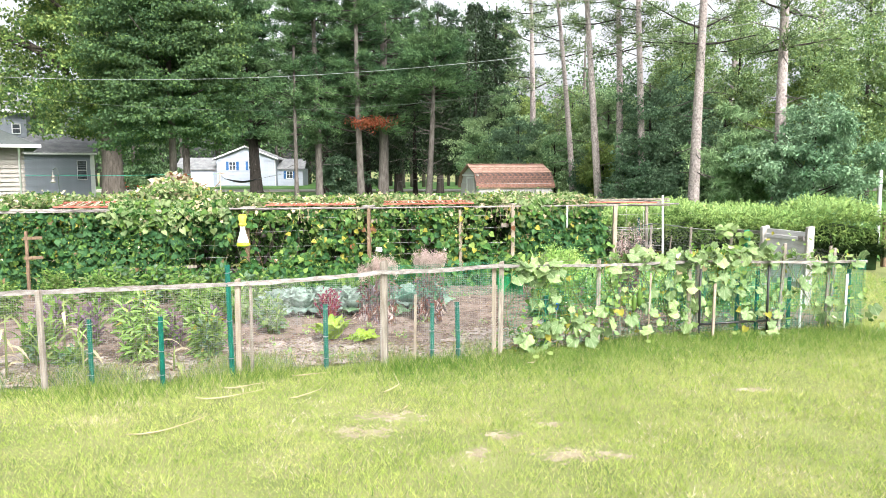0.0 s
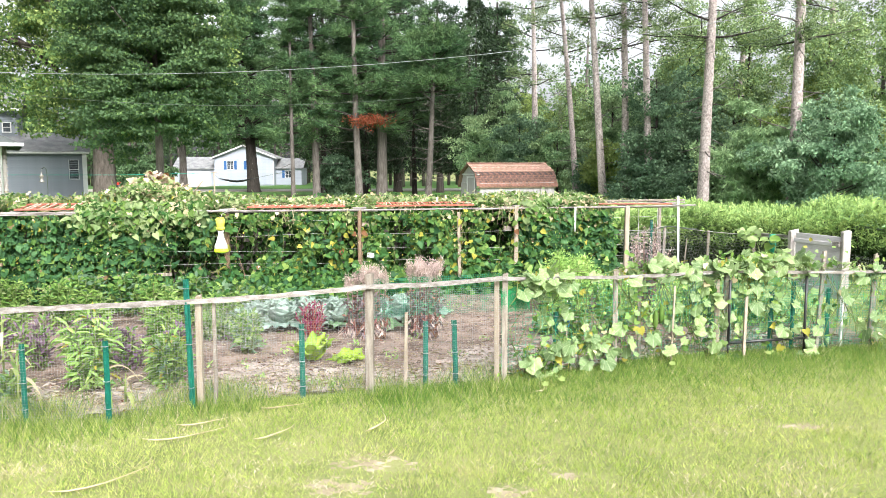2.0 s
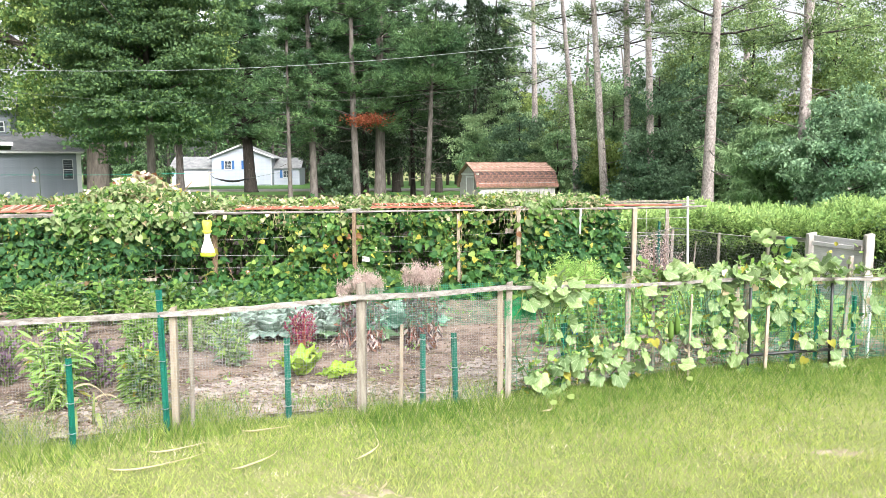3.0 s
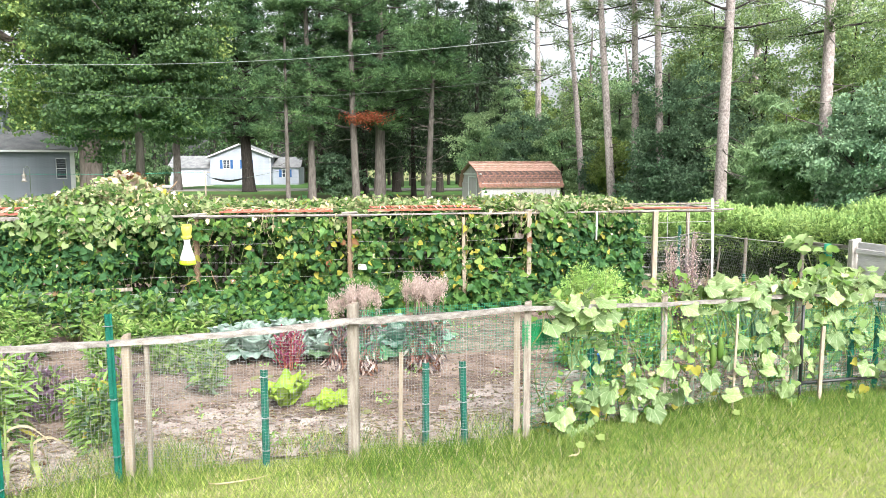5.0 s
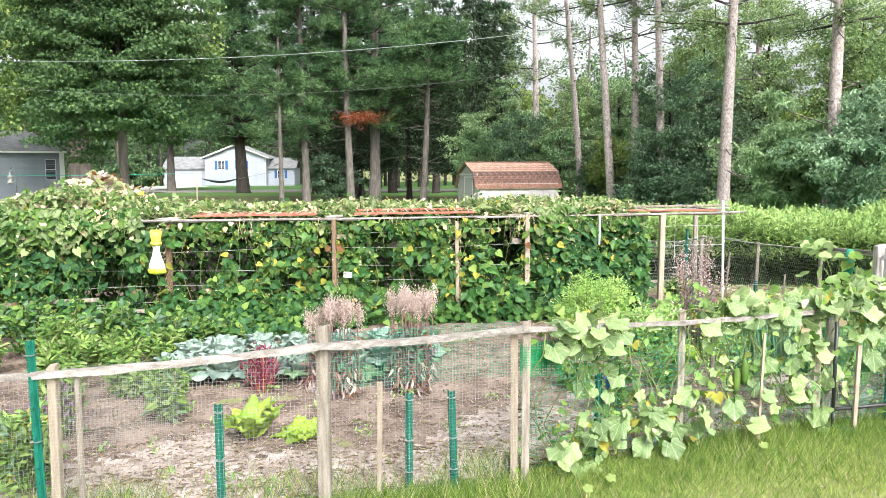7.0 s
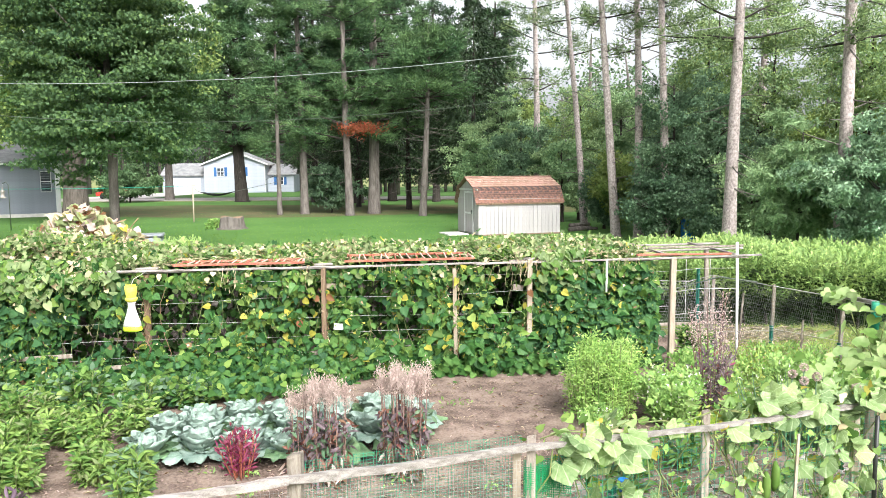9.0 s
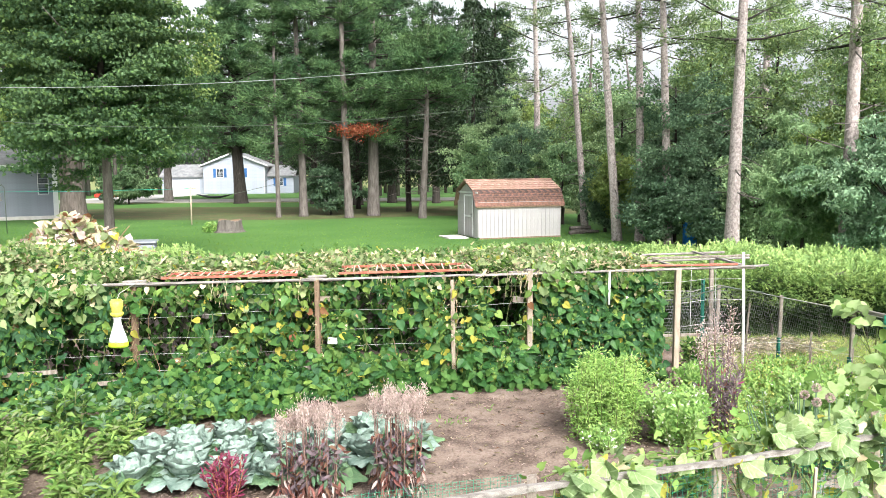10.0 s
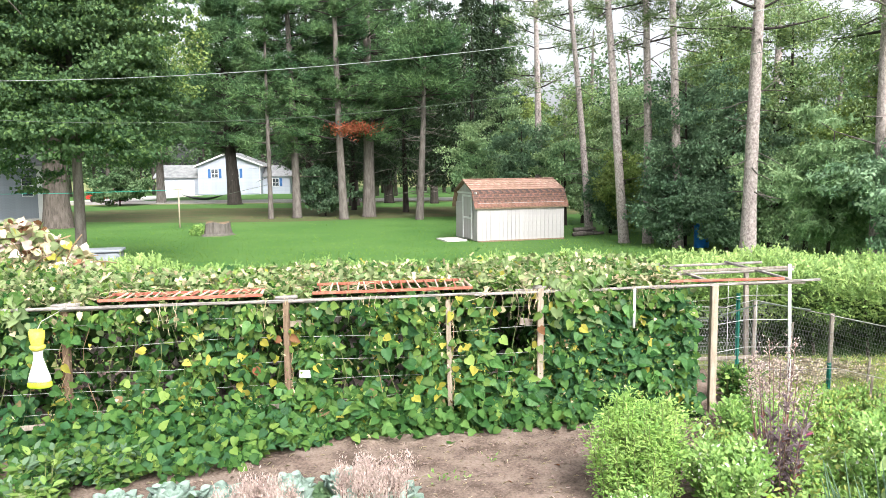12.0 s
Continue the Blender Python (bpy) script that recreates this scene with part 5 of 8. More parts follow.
for x0, x1, z0, z1, wd in ((-9.9, -7.0, 1.64, 1.66, 0.05), (-8.9, -6.6, 1.68, 1.645, 0.055), (-7.1, -5.9, 1.66, 1.675, 0.04), (-5.2, -2.0, 1.675, 1.665, 0.03), (-2.3, 0.2, 1.66, 1.668, 0.028), (0.1, 2.9, 1.655, 1.67, 0.026), (2.3, 4.55, 1.66, 1.685, 0.03)):
    beam("edge_board", (x0, tf(x0) - 0.115, z0), (x1, tf(x1) - 0.115, z1), 0.04, wd, M["rail"], trellis, "pale weathered edge board")
for x, z, ln in ((-4.5, 1.69, 0.3), (-2.1, 1.69, 0.26), (0.92, 1.7, 0.22), (3.1, 1.7, 0.3)):
    beam("joint_block", (x - ln / 2, tf(x) - 0.05, z), (x + ln / 2, tf(x) - 0.01, z + 0.01), 0.09, 0.035, M["rail"], trellis)
square_post(-8.45, tf(-8.45) - 0.45, 1.3, 0.05, M["wood_brown"], trellis, "post")
for z in (0.78, 1.16):
    beam("peg", (-8.5, tf(-8.45) - 0.48, z), (-8.15, tf(-8.15) - 0.48, z + 0.01), 0.03, 0.06, M["wood_brown"], trellis)
u_post(3.95, 18.15, 1.3, trellis)
for k, (a, b) in enumerate(((-9.8, -5.0), (-5.0, -0.4), (-0.4, 4.7))):
    pa, pb = back(a, 1.55), back(b, 1.55)
    tube("back_pole", [(*pa, 1.7), ((pa[0] + pb[0]) / 2, (pa[1] + pb[1]) / 2, 1.69), (*pb, 1.71)], 0.02, M["rail"], trellis, 7)
    pa, pb = back(a, 0.75), back(b, 0.75)
    tube("middle_pole", [(*pa, 1.69), ((pa[0] + pb[0]) / 2, (pa[1] + pb[1]) / 2, 1.68), (*pb, 1.7)], 0.018, M["rail"], trellis, 7)
for x in (-8.2, -6.6, -4.5, -2.15, 0.92, 3.1, 4.15):
    p = back(x, 1.6)
    beam("cross_pole", (x, tf(x) - 0.06, 1.695), (p[0], p[1], 1.73), 0.045, 0.03, M["rail"], trellis)
for x0, x1, z in ((-5.4, -3.95, 0.3), (-3.0, -2.1, 0.36), (-2.05, -1.7, 0.25), (-7.4, -5.5, 0.45)):
    beam("low_rail", (x0, tf(x0) - 0.1, z), (x1, tf(x1) - 0.1, z + 0.06), 0.025, 0.06, M["wood_grey"], trellis)
beam("back_rail", (2.6, 18.0, 0.32), (4.3, 18.2, 0.34), 0.03, 0.05, M["wood_grey"], trellis)
a_box("cross_brace", (0.16, 0.03, 0.09), M["wood_grey"], trellis, pose(0.74, tf(0.74) + 0.1, 1.25, 0, 10, 10))
for z in (0.42, 0.66, 0.9, 1.2, 1.45):
    pts = [(x, tf(x) + 0.02 + 0.02 * math.sin(x * 3 + z * 9), z + 0.02 * math.sin(x * 1.7 + z * 5)) for x in np.linspace(-9.4, 3.1, 26)]
    tube("string_line", pts, 0.0028, M["string"], trellis, 4)
for z in (0.75, 1.12, 1.45):
    tube("string_line", [(3.12, tf(3.12), z), (3.7, 17.1, z - 0.01), (4.27, 17.06, z)], 0.0045, M["string"], trellis, 4)
for x in (3.45, 3.85):
    tube("string_line", [(x, tf(x) + 0.3, 0.35), (x, tf(x) + 0.3, 1.68)], 0.004, M["string"], trellis, 4)
tube("garden_hose", [(3.0, 17.6, 1.02), (3.4, 17.7, 1.0), (3.9, 17.9, 1.1), (4.3, 18.1, 1.16), (4.8, 17.7, 1.13)], 0.012, M["cable_dark"], trellis, 6, "dark green hose looped along the poles")


def red_panel(x0, x1, depth, n, tilt=0.0, label="faded red slatted panel lying on the trellis"):
    """Two painted rails with pale slats between them."""
    th = tagged(empty("slatted_panel", (x0, tf(x0) - 0.06, 1.735), math.atan(0.2)), label, "panel", group="slatted panels on the trellis")
    ln = (x1 - x0) * 1.02
    a_box("rail", (ln, 0.026, 0.034), M["red_paint"], th, Matrix.Translation((ln / 2, 0, 0)))
    a_box("rail", (ln * 0.97, 0.026, 0.034), M["red_paint"], th, Matrix.Translation((ln / 2 + 0.02, depth, tilt)))
    for k in range(n):
        xx = 0.1 + (ln - 0.2) * k / (n - 1)
        o = beam("slat", (xx, 0.018, 0.012), (xx + random.uniform(-0.02, 0.06), depth - 0.018, 0.012 + tilt), 0.018, 0.02, M["red_paint" if k % 3 == 0 else "pink_paint"], th)
    a_box("end_bar", (0.03, depth, 0.03), M["pink_paint"], th, Matrix.Translation((ln - 0.02, depth / 2, tilt / 2)))
    return th


red_panel(-8.15, -6.9, 0.5, 14, 0.07)
red_panel(-4.15, -2.36, 0.42, 17)
red_panel(-1.8, 0.08, 0.5, 17, 0.03)
bar = tagged(beam("red_bar", (2.55, tf(2.55) - 0.1, 1.73), (4.05, tf(4.05) - 0.12, 1.715), 0.05, 0.03, M["red_paint"]), "faded red wooden bar lying on the trellis", "bar")
tagged(beam("grey_bar", (2.75, tf(2.75) + 0.55, 1.76), (4.5, tf(4.5) + 0.6, 1.76), 0.05, 0.035, M["wood_grey"]), "weathered grey board lying on the trellis", "board")

tagged(a_box("name_tag", (0.14, 0.012, 0.09), M["trim"], m=pose(-1.88, 15.5, 0.8, 4, 6, 10)), "blank white card tied to the trellis post", "tag")
tagged(a_box("wood_block", (0.15, 0.1, 0.07), M["wood_tan"], m=pose(-2.0, 15.62, 1.38, 0, 4, 10)), "small pinkish wooden block fixed to the trellis post", "block")

# insect trap
trap = tagged(empty("beetle_trap", (-4.36, 14.3, 0.97), radians(8)), "yellow and white hourglass insect trap hanging by the beans", "insect trap")


def lathe(name, rings, mat, parent, flat=0.6, sides=14):
    v, f = [], []
    for r, z in rings:
        for k in range(sides):
            t = 2 * math.pi * k / sides
            v.append((r * math.cos(t), r * flat * math.sin(t), z))
    for i in range(len(rings) - 1):
        for k in range(sides):
            k2 = (k + 1) % sides
            f.append((i * sides + k, i * sides + k2, (i + 1) * sides + k2, (i + 1) * sides + k))
    f.append(tuple(range(sides - 1, -1, -1)))
    f.append(tuple((len(rings) - 1) * sides + k for k in range(sides)))
    return arrays(name, v, f, mat, parent, smooth=True)


lathe("bag", [(0.12, 0.075), (0.108, 0.13), (0.07, 0.24), (0.048, 0.32), (0.045, 0.36), (0.062, 0.42)], M["trap_white"], trap)
lathe("bag_base", [(0.05, 0.0), (0.11, 0.012), (0.128, 0.03), (0.12, 0.076)], M["trap_lime"], trap)
lathe("funnel", [(0.046, 0.42), (0.062, 0.46), (0.078, 0.53), (0.082, 0.6), (0.075, 0.6), (0.07, 0.54), (0.042, 0.44)], M["trap_yellow"], trap, 0.75)
bm = bmesh.new()
box(bm, -0.066, 0.066, -0.003, 0.003, 0.46, 0.625, bevel=0.002)
part("vane", bm, M["trap_yellow"], trap, "yellow upright vane")
lathe("collar", [(0.055, 0.4), (0.078, 0.425), (0.078, 0.45), (0.06, 0.455)], M["trap_yellow"], trap, 1.0)
tube("hanger", [(0, 0, 0.6), (0.01, 0.1, 0.68), (0.02, 0.75, 0.72)], 0.004, M["string"], trap, 4)
# ---- hedge ----
HX, HY = [-15, 0, 4, 8, 15], [20.5, 20.55, 20.75, 20.1, 18.2]
hedge = tagged(empty("cedar_hedge"), "long clipped cedar hedge with feathery bright green tips", "hedge")
n = 72000
hx = rng.uniform(-14.5, 9.9, n)
hc = np.interp(hx, HX, HY)
u = rng.uniform(-1, 1, n)
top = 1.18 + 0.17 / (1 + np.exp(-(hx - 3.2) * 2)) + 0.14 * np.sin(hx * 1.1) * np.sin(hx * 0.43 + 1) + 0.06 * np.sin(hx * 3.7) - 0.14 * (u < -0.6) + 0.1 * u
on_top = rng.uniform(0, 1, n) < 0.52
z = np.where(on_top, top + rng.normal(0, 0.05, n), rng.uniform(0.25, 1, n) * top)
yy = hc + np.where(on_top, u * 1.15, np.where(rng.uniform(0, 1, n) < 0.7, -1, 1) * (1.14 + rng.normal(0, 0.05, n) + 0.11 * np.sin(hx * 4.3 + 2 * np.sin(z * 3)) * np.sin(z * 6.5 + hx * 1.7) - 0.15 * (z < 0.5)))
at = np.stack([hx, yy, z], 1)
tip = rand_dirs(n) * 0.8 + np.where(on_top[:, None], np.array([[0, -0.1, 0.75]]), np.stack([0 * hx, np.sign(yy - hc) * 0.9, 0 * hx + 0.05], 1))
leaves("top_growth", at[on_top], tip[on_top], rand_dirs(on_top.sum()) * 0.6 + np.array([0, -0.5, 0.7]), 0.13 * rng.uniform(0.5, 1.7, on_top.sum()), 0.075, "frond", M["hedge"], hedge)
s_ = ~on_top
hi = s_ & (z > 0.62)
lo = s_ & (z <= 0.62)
# face and foot take darker sprays, so their shade sits in the colour
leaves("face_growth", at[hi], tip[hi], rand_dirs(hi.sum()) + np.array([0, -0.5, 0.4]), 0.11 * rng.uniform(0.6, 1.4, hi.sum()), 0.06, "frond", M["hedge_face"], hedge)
leaves("inner_growth", at[lo], tip[lo], rand_dirs(lo.sum()), 0.2, 0.05, "diamond", M["foliage_shade"], hedge)
core_v, core_f = [], []
xs = np.linspace(-14.5, 9.7, 50)
for x in xs:
    c = float(np.interp(x, HX, HY))
    for dy, zz in ((-0.95, 0.0), (-1.02, 0.9), (-0.85, 0.98), (0.85, 1.0), (1.0, 0.9), (0.95, 0.0)):
        core_v.append((x, c + dy + 0.06 * math.sin(3 * x + zz), zz + (0.05 * math.sin(2.3 * x) if zz > 0 else 0)))
for i in range(len(xs) - 1):
    for k in range(5):
        core_f.append((i * 6 + k, (i + 1) * 6 + k, (i + 1) * 6 + k + 1, i * 6 + k + 1))
core_f.append(tuple(range(6 * len(xs) - 6, 6 * len(xs))))
# core coloured near black for the shade inside the hedge
arrays("woody_core", core_v, core_f, M["foliage_shade"], hedge, "dark shaded hedge interior")
stm = [tube_arrays([(x, float(np.interp(x, HX, HY)) - 1.0 + random.uniform(-0.1, 0.1), 0), (x + random.uniform(-0.1, 0.1), float(np.interp(x, HX, HY)) - 0.95, 1.0)], [0.03, 0.015], 5) for x in np.linspace(-14, 9.6, 60)]
v, f = join(stm)
tagged(arrays("woody_stem_mass", v, f, M["bark_dark"], hedge), kind="stuff")

# ---- beans ----
beans = tagged(empty("bean_vines"), "dense climbing bean vines with heart-shaped leaves, some yellowed", "bean plants")


def bean_cover(x, z):
    """How thickly leaves cover the trellis front at x, z."""
    c = 0.62 + 0.34 * np.sin(x * 2.3 + 0.8) * np.sin(z * 3.1 + x * 0.7) + 0.34 * np.sin(x * 9.5 + 0.6 * np.sin(z * 4)) + 0.3 * (z < 0.45) - 0.15 * (z > 0.6) * (x < 0.3)
    for gx_, gz_, rx_, rz_, s in ((-4.2, 0.98, 0.36, 0.42, 2.2), (-3.35, 1.1, 0.16, 0.25, 0.8), (-2.3, 1.05, 0.17, 0.42, 1.5), (-5.3, 0.85, 0.32, 0.2, 1.2), (-1.3, 0.95, 0.16, 0.3, 0.9), (-3.6, 0.4, 0.4, 0.15, 0.7), (0.62, 1.25, 0.26, 0.34, 1.2), (-1.5, 1.35, 0.26, 0.16, 1.0), (-0.45, 1.35, 0.2, 0.2, 0.6), (-2.75, 0.62, 0.16, 0.25, 0.9), (0.3, 0.75, 0.15, 0.4, 0.5), (1.5, 0.9, 0.12, 0.3, 0.5), (-5.6, 0.6, 0.4, 0.25, 0.8), (-0.2, 1.1, 0.12, 0.4, 0.3), (1.9, 1.5, 0.3, 0.1, 0.2), (-4.6, 0.32, 0.45, 0.1, 0.9), (-2.6, 0.43, 0.4, 0.1, 0.9), (-3.0, 1.25, 0.2, 0.2, 0.5), (0.9, 0.9, 0.075, 1.2, 1.6), (-2.1, 0.9, 0.08, 1.2, 1.3), (-0.2, 0.8, 0.05, 1.2, 0.9)):
        c = c - s * np.exp(-(((x - gx_) / rx_) ** 2 + ((z - gz_) / rz_) ** 2))
    return c + 0.4 * ((x > 1.0) & (x < 3)) + 0.35 * (x < -4.9)


def bean_leaves(n, depth0, depth1):
    x = rng.uniform(-9.6, 2.85, n * 3)
    z = rng.uniform(0.03, 1.63, n * 3)
    keep = rng.uniform(0, 1, n * 3) < np.clip(bean_cover(x, z), 0.02, 1)
    x, z = x[keep][:n], z[keep][:n]
    m = len(x)
    bulge = -0.1 * np.exp(-((z - 0.35) / 0.35) ** 2) - 0.06 * np.sin(x * 3.1) * np.sin(z * 4)
    d = rng.uniform(depth0, depth1, m) + bulge
    at = np.stack([x - 0.196 * d, tf(x) + 0.98 * d, z], 1)
    # three leaflets to a leaf: one hangs, two spread sideways
    fan = np.array([-0.95, 0.0, 0.95])[np.arange(m) % 3] + rng.normal(0, 0.35, m)
    grp = np.arange(m) // 3 * 3
    turn = rng.normal(0, 0.3, m)[grp]
    tip = np.stack([np.sin(fan + turn), rng.normal(-0.35, 0.25, m), -np.cos(fan + turn) + rng.normal(0.05, 0.2, m)], 1)
    up = np.stack([rng.normal(0, 0.5, m) + 0.3 * np.sin(fan), rng.normal(-0.85, 0.4, m), rng.normal(0.55, 0.5, m)], 1)
    at = at[grp] + tip * 0.025 + rng.normal(0, 0.018, (m, 3))
    at[:, 2] = np.maximum(at[:, 2], 0.03)
    return at, tip, up


at, tip, up = bean_leaves(14500, -0.14, 0.36)
m = len(at)
deep = (at[:, 0] > 0.95) | (at[:, 0] < -4.9)
for name, pick, weights in (("foliage", ~deep, [0.4, 0.24, 0.31, 0.035, 0.015]), ("dense_foliage", deep, [0.2, 0.68, 0.1, 0.01, 0.01])):
    m = int(pick.sum())
    leaves(name, at[pick], tip[pick], up[pick], 0.118 * rng.uniform(0.45, 1.45, m), 0.112 * rng.uniform(0.5, 1.4, m), "heart", ([M["bean"], M["bean_deep"], M["bean_pale"], M["bean_yellow"], M["dry_leaf"]], weights), beans)
at, tip, up = bean_leaves(11000, -0.2, 0.15)
m = len(at)
at = at + rng.normal(0, 0.05, (m, 3))
at[:, 2] = np.clip(at[:, 2], 0.03, 1.66)
leaves("small_foliage", at, tip + rng.normal(0, 0.6, (m, 3)), up + rng.normal(0, 0.5, (m, 3)), rng.uniform(0.02, 0.07, m), rng.uniform(0.015, 0.05, m), "lobed", ([M["bean"], M["bean_deep"], M["bean_pale"], M["bean_yellow"], M["dry_leaf"], M["straw"]], [0.24, 0.18, 0.43, 0.07, 0.04, 0.04]), beans)
# yellowing leaves gather on a few of the climbing stems
n = 95
x = rng.choice(np.array([-4.45, -3.15, -2.6, -2.2, -0.55, -0.15, 0.9, 1.55]), n) + rng.normal(0, 0.12, n)
z = np.clip(rng.normal(1.0, 0.4, n), 0.12, 1.65)
leaves("yellow_leaves", np.stack([x, tf(x) - 0.14 + rng.normal(0, 0.04, n), z], 1), droop(n, 0.8), rand_dirs(n) * 0.6 + np.array([0, -1, 0.4]), 0.115 * rng.uniform(0.6, 1.3, n), 0.1, "heart", ([M["bean_yellow"], M["bean_pale"], M["dead"]], [0.45, 0.5, 0.05]), beans, "yellowed leaves")
# back row of vines, seen through the gaps; inner shade put into its colours
x = rng.uniform(-9.6, 2.6, 6500)
z = rng.uniform(0.05, 1.7, 6500)
p = np.stack([x - 0.3, tf(x) + 1.45 + rng.normal(0, 0.12, 6500), z], 1)
leaves("back_foliage", p, droop(6500, 0.9), rand_dirs(6500) + np.array([0, -1, 0.3]), 0.15, 0.12, "diamond", ([M["bean"], M["foliage_shade"], M["bark"]], [0.55, 0.2, 0.25]), beans, "inner foliage coloured dark for the shade behind the leaves")
# roof of leaves, thin over the panels; a sunlit tone is in their colour
def roof_points(n, front):
    x = rng.uniform(-9.8, 2.75, n)
    dd = rng.uniform(front, 1.8, n)
    thick = 0.7 + 0.4 * np.sin(x * 1.9 + 1) * np.sin(dd * 3) + 0.35 * (dd > 0.9)
    for a_, b_, c_ in ((-8.2, -6.8, 0.75), (-4.3, -2.3, 0.95), (-1.85, 0.1, 0.8)):
        thick = thick - c_ * ((x > a_) & (x < b_) & (dd < 0.48))
    keep = rng.uniform(0, 1, n) < thick
    return x[keep], dd[keep]


x, dd = roof_points(30000, -0.04)
n = len(x)
heap_up = 0.3 * np.exp(-((x + 6.1) / 0.9) ** 2) + 0.08 * np.exp(-((x + 8.9) / 0.5) ** 2) + 0.07 * np.exp(-((x - 1.3) / 0.8) ** 2) + 0.06 * (x < -4.6)
z = 1.7 + np.abs(rng.normal(0, 0.065, n)) + heap_up * rng.uniform(0, 1, n) + 0.07 * (0.5 + 0.5 * np.sin(x * 2.7)) * np.abs(np.sin(dd * 3)) * rng.uniform(0, 1, n)
p = np.stack([x - 0.196 * dd, tf(x) + 0.98 * dd, z], 1)
leaves("top_foliage", p, droop(n, 0.3), unit(rand_dirs(n) * 0.75 + np.array([0, -0.35, 0.9])), 0.078 * rng.uniform(0.4, 1.7, n), 0.07 * rng.uniform(0.6, 1.4, n), "maple", ([M["bean_top"], M["sage"], M["bean_pale"], M["straw"], M["bean_yellow"], M["bean"]], [0.3, 0.25, 0.2, 0.14, 0.02, 0.09]), beans, "pale leaves on the poles with a sunlit tone in their colour")
# larger leaves below them
x, dd = roof_points(6500, 0.0)
n = len(x)
p = np.stack([x - 0.196 * dd, tf(x) + 0.98 * dd, 1.69 + rng.uniform(0, 0.05, n)], 1)
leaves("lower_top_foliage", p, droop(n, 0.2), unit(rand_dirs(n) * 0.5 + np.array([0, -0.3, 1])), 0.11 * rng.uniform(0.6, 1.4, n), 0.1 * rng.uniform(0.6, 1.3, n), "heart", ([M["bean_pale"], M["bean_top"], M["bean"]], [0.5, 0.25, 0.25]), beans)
# pale runners and tendrils lying over the poles
strands = []
for k in range(210):
    x = random.uniform(-9.6, 2.9)
    dd = random.uniform(-0.12, 1.3)
    t = random.choice((0, math.pi)) + random.gauss(0, 0.5)
    ln = random.uniform(0.25, 0.9)
    ph = random.uniform(0, 6)
    pts = []
    for j in range(7):
        a = x + ln * j / 6 * math.cos(t)
        d_ = dd + ln * j / 6 * math.sin(t) * 0.5 + 0.03 * math.sin(ph + j * 1.4)
        over = max(0.0, -0.1 - d_)
        pts.append((a - 0.196 * d_, tf(a) + 0.98 * d_, 1.735 + 0.05 * math.sin(ph * 2 + j) - 1.2 * over))
    strands.append(tube_arrays(pts, 0.0035, 4))
for k in range(90):
    x = random.choice((-8.9, -7.4, -6.3, -5.3, -3.4, -2.2, -1.2, 0.5, 0.75, 1.0, 1.35, 1.6, 2.2, 2.5)) + random.gauss(0, 0.14)
    ln = random.uniform(0.08, 0.4)
    strands.append(tube_arrays([(x + 0.02 * math.sin(j + k), tf(x) - 0.13 - 0.01 * math.sin(1.7 * j), 1.7 - ln * j / 4) for j in range(5)], 0.003, 4))
v, f = join(strands)
tagged(arrays("runner_tangle", v, f, M["straw"], beans, "pale dry runners and tendrils"), kind="stuff")
# hanging fringe at the front edge
n = 900
x = np.where(rng.uniform(0, 1, n) < 0.2, rng.uniform(-9.8, 2.75, n), rng.choice(np.array([-9.0, -6.2, -5.6, -3.9, -2.2, -0.6, 1.35, 1.6, 2.4]), n) + rng.normal(0, 0.18, n))
p = np.stack([x, tf(x) - 0.1 + rng.normal(0, 0.05, n), 1.64 - np.abs(rng.normal(0, 0.13, n)) * (1 + 0.9 * (np.abs(x - 1.4) < 0.35))], 1)
leaves("fringe_foliage", p, droop(n, 1.2), rand_dirs(n) * 0.6 + np.array([0, -1, 0.4]), 0.095 * rng.uniform(0.5, 1.3, n), 0.085, "heart", ([M["bean_pale"], M["bean"], M["bean_top"], M["straw"]], [0.38, 0.36, 0.2, 0.06]), beans)
# a thick mass spilling over the edge board at one end, and smaller bunches
n = 1500
x = rng.choice(np.array([-6.9, -6.6, -6.35, -6.05, -5.75, -5.4, -5.1, -9.2, 1.3, 1.5]), n, p=[0.09, 0.13, 0.15, 0.15, 0.13, 0.11, 0.08, 0.05, 0.06, 0.05]) + rng.normal(0, 0.15, n)
z = 1.84 - np.abs(rng.normal(0, 0.22, n))
p = np.stack([x, tf(x) - 0.19 - 0.12 * rng.uniform(0, 1, n) + 0.16 * (z > 1.68), z], 1)
leaves("spilling_foliage", p, droop(n, 1.0), rand_dirs(n) * 0.5 + np.array([0, -1, 0.6]), 0.115 * rng.uniform(0.4, 1.5, n), 0.105 * rng.uniform(0.5, 1.3, n), "broad", ([M["sage"], M["bean_pale"], M["bean"], M["straw"]], [0.46, 0.26, 0.24, 0.04]), beans)
# dry tendrils and shrivelled leaves round the posts
n = 900
x = rng.choice(np.array([-4.55, -3.1, -2.1, -0.2, 0.9, 1.6]), n) + rng.normal(0, 0.07, n)
z = rng.uniform(0.1, 1.66, n)
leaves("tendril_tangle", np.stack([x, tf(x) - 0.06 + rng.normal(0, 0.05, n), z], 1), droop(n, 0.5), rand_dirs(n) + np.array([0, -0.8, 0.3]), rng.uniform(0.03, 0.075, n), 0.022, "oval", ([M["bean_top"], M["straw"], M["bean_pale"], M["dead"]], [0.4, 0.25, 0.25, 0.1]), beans)
